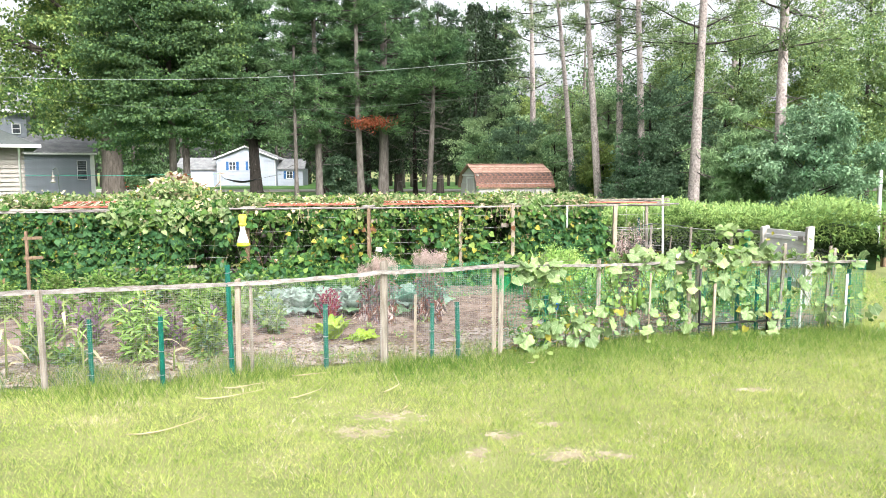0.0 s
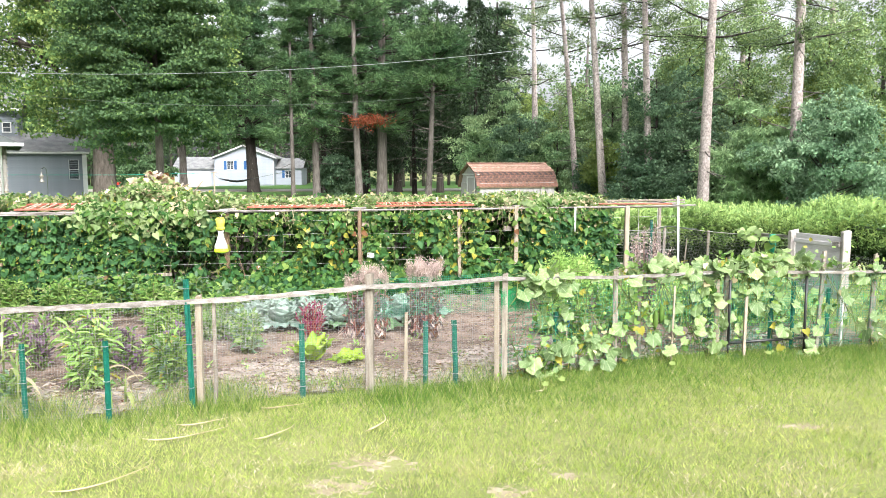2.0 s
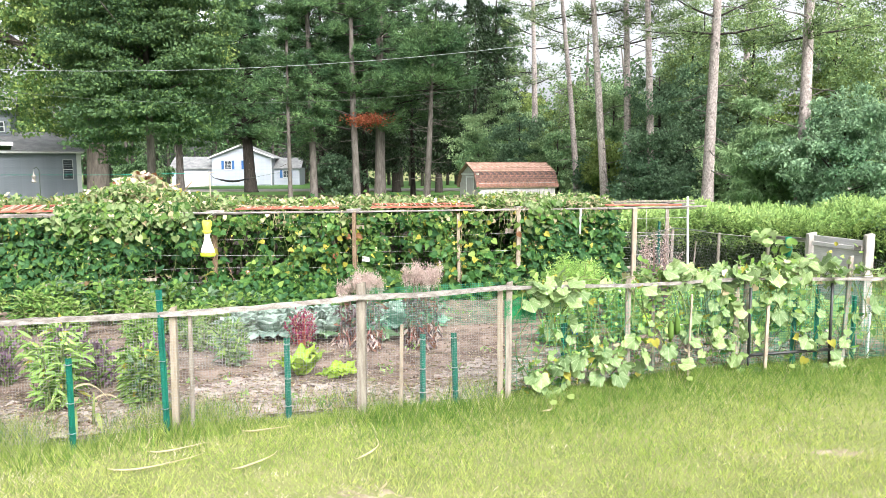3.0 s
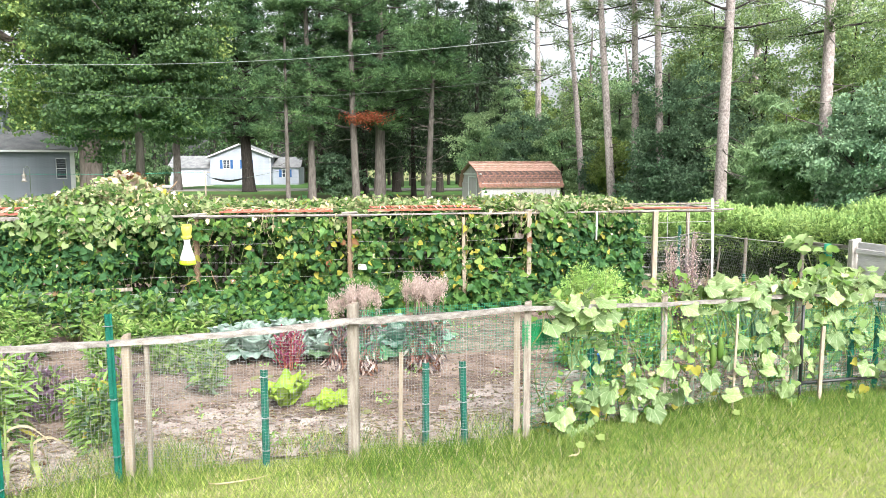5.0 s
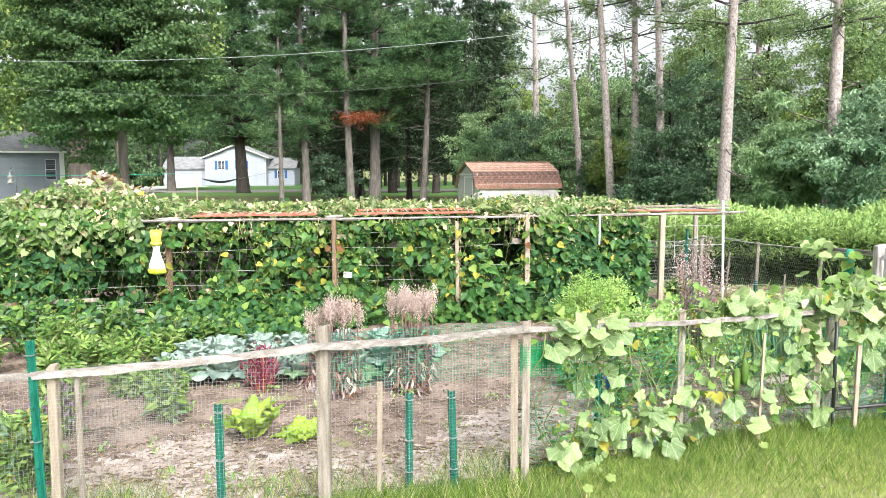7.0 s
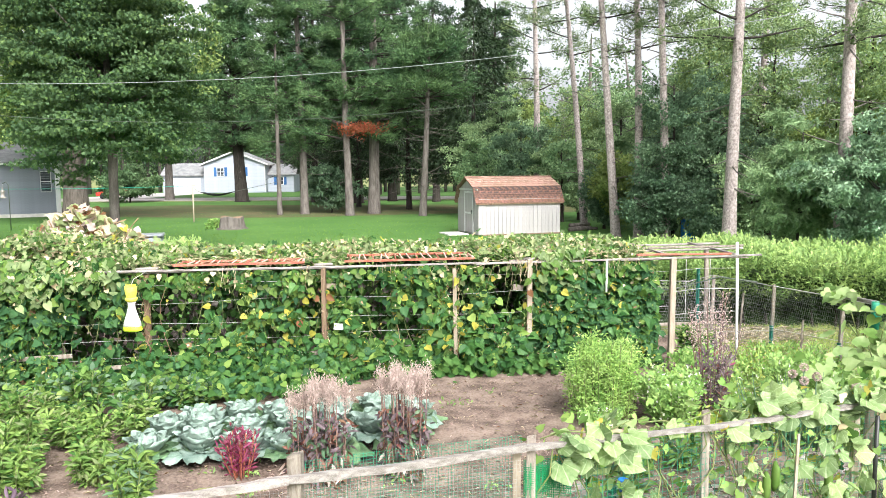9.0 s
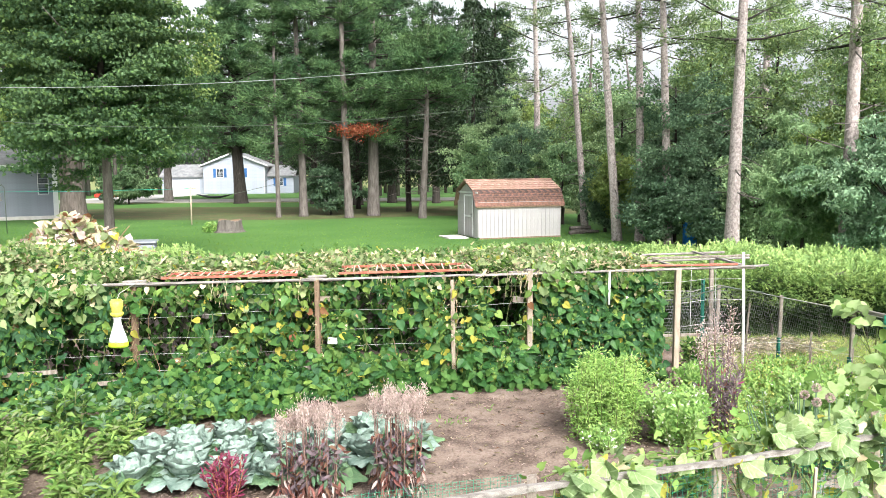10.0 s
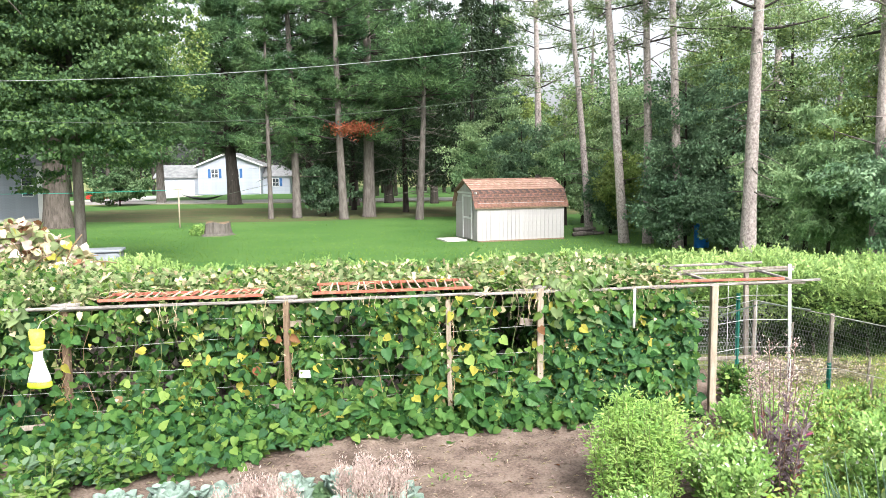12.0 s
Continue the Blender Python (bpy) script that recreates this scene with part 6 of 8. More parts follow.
# vine stems climbing up
for k in range(46):
    x = -9.2 + 12.0 * k / 45 + random.uniform(-0.1, 0.1)
    pts = [(x + 0.08 * math.sin(j * 1.3 + k), tf(x) + 0.03 + 0.03 * math.sin(j * 2.1 + k), 1.66 * j / 7) for j in range(8)]
    tube("vine_stem", pts, [0.0055 - 0.0003 * j for j in range(8)], M["dry_stem"] if k % 6 == 0 else M["stem"], beans, 4)
# pale dry runners wound round the posts
for x in (-2.1, -0.2, 0.9, -4.55):
    for k in range(3):
        pts = [(x + 0.05 * math.cos(j * 0.9 + k * 2), tf(x) - 0.03 + 0.05 * math.sin(j * 0.9 + k * 2), 0.1 + 1.5 * j / 16) for j in range(17)]
        tube("dry_runner", pts, 0.005, M["dry_stem"], beans, 4)
# bean pods
for k in range(26):
    x = random.uniform(-3.2, 2.6)
    z = random.uniform(1.0, 1.62)
    tube("bean_pod", [(x, tf(x) - 0.12, z), (x + 0.01, tf(x) - 0.13, z - 0.07), (x + random.uniform(-0.02, 0.03), tf(x) - 0.125, z - 0.15)], [0.004, 0.006, 0.002], M["bean_pale"], beans, 5)
# the nearest leaves, one by one
leaf_me = []
for k in range(4):
    tv, tfc = LEAF["heart"]
    me = bpy.data.meshes.new("bean_leaf")
    s = 0.1 + 0.022 * k
    me.from_pydata([(a * s, b * s, c * s * (0.6 + 0.4 * k)) for a, b, c in tv], [], [tuple(q) for q in tfc])
    me.materials.append(M["bean_one"])
    leaf_me.append(me)
yl = leaf_me[1].copy()
yl.materials[0] = M["bean_yellow"]
at, tip, up = bean_leaves(900, -0.2, -0.1)
sel = [i for i in range(len(at)) if -4.6 < at[i][0] < 2.9][:280]


def frame_matrix(p, t, u):
    t = Vector(t).normalized()
    s = t.cross(Vector(u)).normalized()
    w = s.cross(t)
    return Matrix(((s.x, t.x, w.x, p[0]), (s.y, t.y, w.y, p[1]), (s.z, t.z, w.z, p[2]), (0, 0, 0, 1)))


for i in sel:
    o = new("bean_leaf", yl if i % 22 == 0 else leaf_me[i % 4])
    o.parent = beans
    o.matrix_basis = frame_matrix(at[i], tip[i], up[i])
# leaves at the foot, spilling on the soil
n = 1500
x = rng.uniform(-5.5, 2.9, n)
p = np.stack([x, tf(x) - np.abs(rng.normal(0, 0.2, n)) - 0.05, np.abs(rng.normal(0.05, 0.14, n)) + 0.03], 1)
leaves("foot_foliage", p, droop(n, 0.5), rand_dirs(n) * 0.5 + np.array([0, -0.8, 0.7]), 0.12, 0.105, "heart", ([M["bean"], M["bean_pale"]], [0.85, 0.15]), beans)

# bush beans grown out over the soil before the left half of the wall
n = 2200
x = rng.uniform(-4.6, -1.5, n)
reach = np.interp(x, [-4.6, -3.3, -2.4, -1.5], [1.0, 1.35, 1.0, 0.15])
q = rng.uniform(0, 1, n)
p = np.stack([x, tf(x) - 0.1 - q * reach * rng.uniform(0.7, 1.05, n), 0.05 + (0.42 * (1 - q) + 0.22 * np.sin(x * 5.3) ** 2) * rng.uniform(0.3, 1.0, n)], 1)
leaves("low_foliage", p, droop(n, 0.5), rand_dirs(n) * 0.5 + np.array([0, -0.7, 0.8]), 0.115 * rng.uniform(0.6, 1.3, n), 0.1, "heart", ([M["bean"], M["bean_deep"], M["bean_pale"]], [0.5, 0.3, 0.2]), beans)

# heap of withered squash vines
heap = tagged(empty("squash_vine_heap", (-7.95, 19.9, 0)), "heap of withered pale squash vines with yellow leaves over the hedge", "plant")
n = 2100
d = rand_dirs(n, 0.0, 1.0) * (rng.uniform(0.3, 1, n) ** 0.4)[:, None] * np.array([1.45, 0.85, 1.0])
d[:, 2] = d[:, 2] * (1 - 0.3 * np.abs(d[:, 0])) * 1.15 + 1.25
leaves("withered_leaves", d, droop(n, 0.3), rand_dirs(n) + np.array([0, -0.7, 0.6]), 0.18 * rng.uniform(0.5, 1.4, n), 0.17, "broad", ([M["straw"], M["bean_top"], M["celosia"], M["bean_yellow"], M["dead"]], [0.36, 0.36, 0.16, 0.06, 0.06]), heap)
for k in range(26):
    t = random.uniform(0, 6.28)
    tube("vine", limb_path((random.uniform(-0.9, 0.9), random.uniform(-0.5, 0.2), 1.4), (math.cos(t), math.sin(t), 1), 1.0, -0.1, 0.3), 0.012, M["dry_stem"], heap, 5)

# ---- cucumber vines on the fence ----
cuke = tagged(empty("cucumber_vines"), "pale green cucumber vines with broad leaves sprawling over the fence", "cucumber plants")


def veins(m, count, strength):
    """Paler ribs that fan out from the leaf's foot, with a little relief."""
    n, l = m.node_tree.nodes, m.node_tree.links
    p = n["Principled BSDF"]
    tc, fan = n.new("ShaderNodeTexCoord"), n.new("ShaderNodeTexGradient")
    fan.gradient_type = "RADIAL"
    l.new(tc.outputs["Object"], fan.inputs["Vector"])
    wave, rib = n.new("ShaderNodeMath"), n.new("ShaderNodeMath")
    wave.operation, rib.operation = "PINGPONG", "GREATER_THAN"
    wave.inputs[1].default_value = 1.0 / (2 * count)
    l.new(fan.outputs["Fac"], wave.inputs[0])
    rib.inputs[1].default_value = 0.88 / (2 * count)
    l.new(wave.outputs[0], rib.inputs[0])
    mix = n.new("ShaderNodeMix")
    mix.data_type, mix.blend_type = "RGBA", "SCREEN"
    amount = n.new("ShaderNodeMath")
    amount.operation = "MULTIPLY"
    amount.inputs[1].default_value = strength
    l.new(rib.outputs[0], amount.inputs[0])
    l.new(amount.outputs[0], mix.inputs["Factor"])
    old = p.inputs["Base Color"].links[0].from_socket
    l.new(old, mix.inputs["A"])
    mix.inputs["B"].default_value = (0.5, 0.55, 0.35, 1)
    l.new(mix.outputs["Result"], p.inputs["Base Color"])


veins(M["cuke_one"], 10, 0.35)


def lobed_leaf(name, size, k, mt):
    """A broad leaf: sixteen rim points in five shallow lobes round an inner ring, folded along the ribs."""
    v, f = [(0, 0.42 * size, -0.05 * size)], []
    for ring, cnt in ((0.5, 8), (1.0, 16)):
        for q in range(cnt):
            t = 2 * math.pi * q / cnt
            r = (0.52 + 0.05 * math.cos(5 * t) + 0.035 * math.cos(t) + 0.025 * math.sin(11 * t + k)) * ring
            x, y = r * math.sin(t) * 1.08, 0.42 + r * math.cos(t)
            if ring == 1.0 and q == 8:
                y += 0.2
            if ring == 1.0 and q == 0:
                y += 0.07
            fold = 0.07 * math.cos(5 * t) * ring - 0.16 * max(0, y - 0.6) + 0.05 * math.sin(3 * t + 1.9 * k) * ring
            v.append((x * size, y * size, fold * size))
    for q in range(8):
        a, b = 1 + q, 1 + (q + 1) % 8
        o0, o1, o2 = 9 + 2 * q, 9 + 2 * q + 1, 9 + (2 * q + 2) % 16
        f += [(0, b, a), (a, o1, o0), (a, b, o1), (b, o2, o1)]
    me = bpy.data.meshes.new(name)
    me.from_pydata(v, [], f)
    me.polygons.foreach_set("use_smooth", np.ones(len(me.polygons), dtype=bool))
    me.materials.append(mt)
    return me


cm = [lobed_leaf("vine_leaf", (0.072, 0.105, 0.135, 0.172)[k], k, M["cuke_one"]) for k in range(4)]
# x, z, spread in x, spread in z, how many
blobs = ((0.98, 1.17, 0.16, 0.06, 16), (1.15, 1.06, 0.14, 0.07, 10), (1.1, 0.78, 0.12, 0.09, 7), (0.92, 0.14, 0.14, 0.09, 16), (1.3, 0.34, 0.22, 0.11, 24), (1.85, 0.4, 0.22, 0.13, 22), (2.25, 0.8, 0.12, 0.18, 10), (2.35, 1.19, 0.24, 0.06, 16), (2.75, 1.14, 0.2, 0.04, 10), (2.75, 0.5, 0.25, 0.18, 20), (3.3, 1.17, 0.3, 0.05, 22), (3.3, 0.25, 0.12, 0.16, 11), (3.05, 0.8, 0.2, 0.18, 10), (3.85, 0.85, 0.26, 0.18, 28), (3.95, 1.2, 0.35, 0.06, 26), (4.5, 1.12, 0.25, 0.05, 10), (4.35, 0.4, 0.3, 0.18, 18), (5.2, 0.7, 0.35, 0.25, 10), (5.45, 1.1, 0.25, 0.06, 8), (5.75, 0.35, 0.3, 0.16, 14))
ki = 0
rest_at, rest_tip, rest_up, fill_at = [], [], [], []
for bx0, bz0, sx, sz, cnt in blobs:
    for j in range(cnt + cnt // 2):
        x = random.gauss(bx0, sx)
        z = max(0.04, random.gauss(bz0, sz))
        y = front_y(x) + random.gauss(-0.04 if z > 0.5 else -0.12, 0.07)
        tip = (random.gauss(0, 0.75), random.gauss(-0.45, 0.4), random.gauss(-0.15 if z > 0.95 else -0.75, 0.5))
        up = (random.gauss(0, 0.55), random.gauss(-0.75, 0.45), random.gauss(1.1 if z > 0.95 else 0.45, 0.45))
        if j < cnt * 0.85 and ki < 330:
            o = new("vine_leaf", cm[random.choice((1, 2, 3, 3) if z > 0.95 else (0, 1, 1, 2, 2, 3))])
            o.parent = cuke
            o.matrix_basis = frame_matrix((x, y, z), tip, up)
            ki += 1
        else:
            rest_at.append((x, y + 0.06, z)), rest_tip.append(tip), rest_up.append(up)
    for j in range(cnt * 3):
        x, z = random.gauss(bx0, sx * 1.4), max(0.04, random.gauss(bz0, sz * 1.5))
        fill_at.append((x, front_y(x) + random.gauss(0.03, 0.07), z))
n = len(rest_at)
leaves("foliage", np.array(rest_at), np.array(rest_tip), np.array(rest_up), 0.095 * rng.uniform(0.4, 1.4, n), 0.09, "broad", ([M["cuke"], M["bean_yellow"], M["bean_pale"], M["straw"]], [0.55, 0.12, 0.25, 0.08]), cuke)
n = len(fill_at)
leaves("small_foliage", np.array(fill_at), droop(n, 0.5), rand_dirs(n) * 0.6 + np.array([0, -0.6, 0.6]), rng.uniform(0.03, 0.1, n), rng.uniform(0.03, 0.085, n), "broad", ([M["bean_pale"], M["cuke"], M["celery"], M["bean_yellow"]], [0.4, 0.25, 0.28, 0.07]), cuke)
for k in range(58):
    x = 0.6 + 5.2 * k / 57
    pts = [(x + 0.1 * math.sin(j * 1.4 + k), front_y(x) + 0.02 * math.sin(j + k) - 0.03, 0.02 + 1.15 * j / 6) for j in range(7)]
    tube("vine_stem", pts, 0.0055, M["stem"], cuke, 4)
for k in range(7):
    x0 = 0.6 + 0.75 * k
    pts = [(x0 + 0.16 * j, front_y(x0 + 0.16 * j) - 0.04, rail_z(x0) + 0.03 + 0.03 * math.sin(j * 1.7 + k)) for j in range(6)]
    tube("runner", pts, 0.006, M["stem"], cuke, 4)
for x, z in ((2.5, 0.62), (2.42, 0.55), (3.0, 0.5)):
    tube("cucumber", [(x, front_y(x) - 0.05, z + 0.12), (x + 0.005, front_y(x) - 0.06, z + 0.06), (x, front_y(x) - 0.06, z - 0.06), (x - 0.005, front_y(x) - 0.05, z - 0.12)], [0.012, 0.032, 0.034, 0.012], M["bean_pale"], cuke, 9)
dl = cm[0].copy()
dl.materials[0] = M["corn"]
for x, y in ((0.95, 9.35), (2.55, 10.3), (3.9, 10.9), (1.15, 9.55)):
    o = new("dead_leaf", dl)
    o.parent = cuke
    o.matrix_basis = frame_matrix((x, y, 0.09), (0.5, -0.5, -0.25), (0.2, -0.6, 0.8))

# squash growing up the side fence
sq = tagged(empty("squash_vine"), "squash vine with large pale leaves climbing by the side fence", "squash plant")
n = 100
t = rng.uniform(0, 1, n)
p = np.stack([4.75 + 0.75 * t + rng.normal(0, 0.16, n), 12.9 + 2.4 * t + rng.normal(0, 0.22, n), np.clip(rng.normal(0.48, 0.24, n) + 0.22 * t, 0.06, 1.15)], 1)
low = np.stack([rng.normal(4.45, 0.42, 150), rng.normal(13.4, 0.55, 150), np.abs(rng.normal(0.42, 0.22, 150)) + 0.05], 1)
p = np.concatenate([p, low])
q = np.stack([rng.uniform(5.05, 5.5, 26), rng.uniform(14.8, 16.4, 26), rng.normal(1.2, 0.06, 26)], 1)
p = np.concatenate([p, q])
n = len(p)
leaves("foliage", p, droop(n, 0.05), rand_dirs(n) * 0.25 + np.array([-0.2, -0.6, 1.0]), 0.165 * rng.uniform(0.6, 1.3, n), 0.17, "broad", ([M["cuke"], M["bean_pale"]], [0.85, 0.15]), sq)
for k in range(10):
    tube("vine", limb_path((4.9 + 0.06 * k, 13.0 + 0.25 * k, 0.0), (0.1, 0.2, 1), 1.1, 0.0, 0.25), 0.008, M["stem"], sq, 5)
# ---- bed plants ----
def petal(w, l, curl, cup, wave, seed, nu=9, nv=9):
    """A broad cupped leaf as a grid, growing along +y."""
    r0 = random.Random(seed)
    ph = r0.uniform(0, 6)
    v, f = [], []
    for j in range(nv):
        s = j / (nv - 1)
        half = w / 2 * math.sin(math.pi * (0.1 + 0.82 * s)) ** 0.55
        for i in range(nu):
            a = -1 + 2 * i / (nu - 1)
            ruffle = wave * (abs(a) ** 2 + 0.4 * s * s) * (math.sin(15 * s + 4 * a + ph) + 0.6 * math.sin(9 * a + 2 * ph))
            v.append((a * half, l * s * (1 - 0.3 * a * a * s), curl * s * s * l + cup * a * a * half + ruffle))
    for j in range(nv - 1):
        for i in range(nu - 1):
            f.append((j * nu + i, j * nu + i + 1, (j + 1) * nu + i + 1, (j + 1) * nu + i))
    return v, f


def leaf_mesh(name, mat, *args):
    v, f = petal(*args)
    me = bpy.data.meshes.new(name)
    me.from_pydata(v, [], f)
    me.polygons.foreach_set("use_smooth", np.ones(len(me.polygons), dtype=bool))
    me.materials.append(mat)
    return me


outer = [leaf_mesh("outer_leaf", M["cabbage_low" if k else "cabbage"], 0.3, 0.31, -0.45, 0.3, 0.014, k) for k in range(3)]
mid_l = [leaf_mesh("leaf", M["cabbage"], 0.3, 0.27, 0.0, 0.4, 0.014, 9 + k) for k in range(3)]
inner = [leaf_mesh("heart_leaf", M["cabbage"], 0.24, 0.2, 0.25, 0.6, 0.011, 20 + k) for k in range(2)]


def cabbage(x, y, s):
    th = tagged(empty("cabbage", (x, y, 0.03)), "blue-green cabbage with wide waxy leaves in the soil", "cabbage", group="cabbage row")
    th.scale = (s, s, s)
    for n, meshes, tilt, z, rad in ((7, outer, 30, 0.06, 0.02), (8, mid_l, 48, 0.07, 0.03), (5, inner, 68, 0.1, 0.05)):
        t0 = random.uniform(0, 6)
        for k in range(n):
            t = t0 + 2 * math.pi * k / n + random.uniform(-0.2, 0.2)
            o = new(meshes[0].name.split(".")[0], random.choice(meshes))
            o.parent = th
            o.matrix_basis = Matrix.Translation((rad * math.cos(t), rad * math.sin(t), z)) @ Matrix.Rotation(t - math.pi / 2, 4, "Z") @ Matrix.Rotation(radians(tilt + random.uniform(-9, 9)), 4, "X")
    lathe("head", [(0.03, 0.02), (0.09, 0.08), (0.105, 0.15), (0.085, 0.21), (0.03, 0.245)], M["cabbage"], th, 1.0, 10)


for x, y in ((-3.35, 12.2), (-2.85, 12.32), (-2.95, 12.85), (-2.5, 12.75), (-2.1, 12.98), (-1.75, 12.72), (-1.55, 13.15), (-1.15, 12.9), (-1.0, 13.35), (-2.35, 12.3), (-1.4, 12.45), (-3.1, 13.15), (-2.3, 13.3), (-2.7, 13.4), (-3.4, 12.7), (-0.85, 12.85), (-1.9, 12.4), (-0.75, 13.35), (-1.2, 13.7), (-1.65, 13.55), (-0.85, 13.68)):
    cabbage(x + 0.1 + random.uniform(-0.05, 0.05), y + random.uniform(-0.05, 0.05), random.uniform(1.0, 1.25))

# bright leafy green
let = tagged(empty("leaf_mustard", (-1.86, 10.45, 0.02)), "bright yellow-green leafy vegetable growing in bare soil", "leafy vegetable")
lm = [leaf_mesh("leaf", M["lettuce"], 0.27, 0.37, -0.2, 0.22, 0.03, 40 + k) for k in range(3)]
for k in range(11):
    t = k * 2.4
    o = new("leaf", lm[k % 3])
    o.parent = let
    o.matrix_basis = Matrix.Translation((0.02 * math.cos(t), 0.02 * math.sin(t), 0.02)) @ Matrix.Rotation(t, 4, "Z") @ Matrix.Rotation(radians(40 + 30 * (k % 3) / 2), 4, "X")
let2 = tagged(empty("leaf_mustard", (-1.42, 10.55, 0.02)), "small sprawling green leafy vegetable in bare soil", "leafy vegetable")
for k in range(7):
    t = k * 2.4 + 1
    o = new("leaf", lm[k % 3])
    o.parent = let2
    o.matrix_basis = Matrix.Rotation(t, 4, "Z") @ Matrix.Rotation(radians(14 + 8 * (k % 3)), 4, "X") @ Matrix.Diagonal((0.7, 0.8, 0.8, 1))


let3 = tagged(empty("leaf_mustard", (2.75, 13.42, 0.02)), "low bright green leafy vegetable beside the amaranth", "leafy vegetable")
for k in range(7):
    t = k * 2.4 + 0.4
    o = new("leaf", lm[k % 3])
    o.parent = let3
    o.matrix_basis = Matrix.Rotation(t, 4, "Z") @ Matrix.Rotation(radians(22 + 12 * (k % 3)), 4, "X") @ Matrix.Diagonal((0.75, 0.75, 0.75, 1))


def bushy(name, x, y, h, r, n, mats, label, category, leaf=0.07, wide=0.45, shape="diamond", stems=10, stem_mat="stem", low=0.05, up=0.55, cone=0.4, group=""):
    """Upright stems with leaves all along, denser outwards."""
    th = tagged(empty(name, (x, y, 0.0)), label, category, group)
    at, tips = [], []
    for k in range(stems):
        t = 2 * math.pi * k / stems + random.uniform(-0.3, 0.3)
        rr = r * random.uniform(0.25, 0.95)
        hh = h * random.uniform(0.8, 1.05) * (1 - 0.4 * (rr / max(r, 0.01)) ** 2)
        pts = [(rr * math.cos(t) * (cone + (1 - cone) * j / 5), rr * math.sin(t) * (cone + (1 - cone) * j / 5), hh * j / 5) for j in range(6)]
        tube("stem", pts, [0.009 * (1 - 0.13 * j) for j in range(6)], M[stem_mat], th, 5)
        P = np.array(pts)
        m = n // stems
        f = rng.uniform(low, 1, m) ** 0.8 * 5
        i = np.minimum(f.astype(int), 4)
        q = P[i] + (P[i + 1] - P[i]) * (f - i)[:, None]
        d = rand_dirs(m, -0.3, 0.9)
        at.append(q + d * rng.uniform(0, 0.22, m)[:, None] * r)
        tips.append(d + np.array([0, 0, up]))
    at, tips = np.concatenate(at), np.concatenate(tips)
    at[:, 2] = np.maximum(at[:, 2], 0.03)
    m = len(at)
    leaves("foliage", at, tips, rand_dirs(m) * 0.5 + np.array([0, -0.5, 0.8]), leaf * rng.uniform(0.6, 1.4, m), leaf * wide, shape, mats, th)
    return th


bushy("red_amaranth", -2.2, 11.92, 0.54, 0.25, 380, M["red_leaf"], "small crimson amaranth bush in bare soil", "plant", 0.07, 0.32, stems=14, stem_mat="red_paint")
bushy("basil_bush", 1.68, 13.95, 1.07, 0.5, 12500, ([M["celery"], M["herb"]], [0.8, 0.2]), "large rounded bright green bushy herb", "plant", 0.043, 0.4, "oval", stems=60, low=0.03, up=0.1, cone=0.8)
bushy("parsley_clump", 2.42, 13.7, 0.68, 0.56, 4200, ([M["herb"], M["flower"]], [0.97, 0.03]), "sprawling green parsley clump with white blossom", "plant", 0.045, 0.8, "lobed", stems=24)
bushy("parsley_clump", 4.0, 14.0, 0.78, 0.52, 3600, ([M["herb"], M["flower"]], [0.97, 0.03]), "leafy green clump beside the onions", "plant", 0.045, 0.8, "lobed", stems=20)
bushy("parsley_clump", 1.6, 13.45, 0.32, 0.3, 700, ([M["herb"], M["flower"]], [0.9, 0.1]), "low green weeds with small white flowers", "weed", 0.04, 0.8, "lobed", stems=12)
bushy("parsley_clump", 4.55, 15.0, 0.5, 0.55, 2200, ([M["herb"], M["flower"]], [0.97, 0.03]), "sprawling green clump beside the side fence", "plant", 0.055, 0.7, "lobed", stems=20)
for x, y, h, r in ((5.0, 15.7, 0.4, 0.5), (4.6, 16.4, 0.35, 0.5), (5.2, 16.7, 0.3, 0.4), (4.2, 15.6, 0.4, 0.4)):
    bushy("weed_clump", x, y, h, r, 1300, ([M["herb"], M["celery"], M["blade"], M["straw"]], [0.5, 0.25, 0.17, 0.08]), "pale green weeds by the side fence", "weed", 0.055, 0.5, "oval", stems=16, group="weeds by the side fence")
bushy("parsley_clump", 3.3, 15.6, 0.5, 0.5, 1600, M["herb"], "low green clump below the trellis end", "plant", 0.07, 0.5, stems=16)
bushy("purple_amaranth", 2.97, 13.85, 1.05, 0.27, 700, ([M["purple"], M["red_leaf"], M["celosia_leaf"]], [0.9, 0.02, 0.08]), "dusky purple amaranth gone to seed", "plant", 0.065, 0.38, "oval", stems=11, stem_mat="purple_stem")
bushy("dry_flower_stalks", 3.08, 14.3, 1.5, 0.42, 1500, ([M["celosia"], M["purple"]], [0.7, 0.3]), "dry pinkish flower stalks gone to seed", "plant", 0.03, 0.4, stems=16, stem_mat="purple_stem", low=0.6, up=0.4)
bushy("laurel_shrub", 3.55, 16.9, 0.55, 0.34, 800, ([M["bean"], M["pepper"]], [0.5, 0.5]), "low glossy dark green leafy shrub", "shrub", 0.085, 0.45, "oval", stems=16, up=0.2)


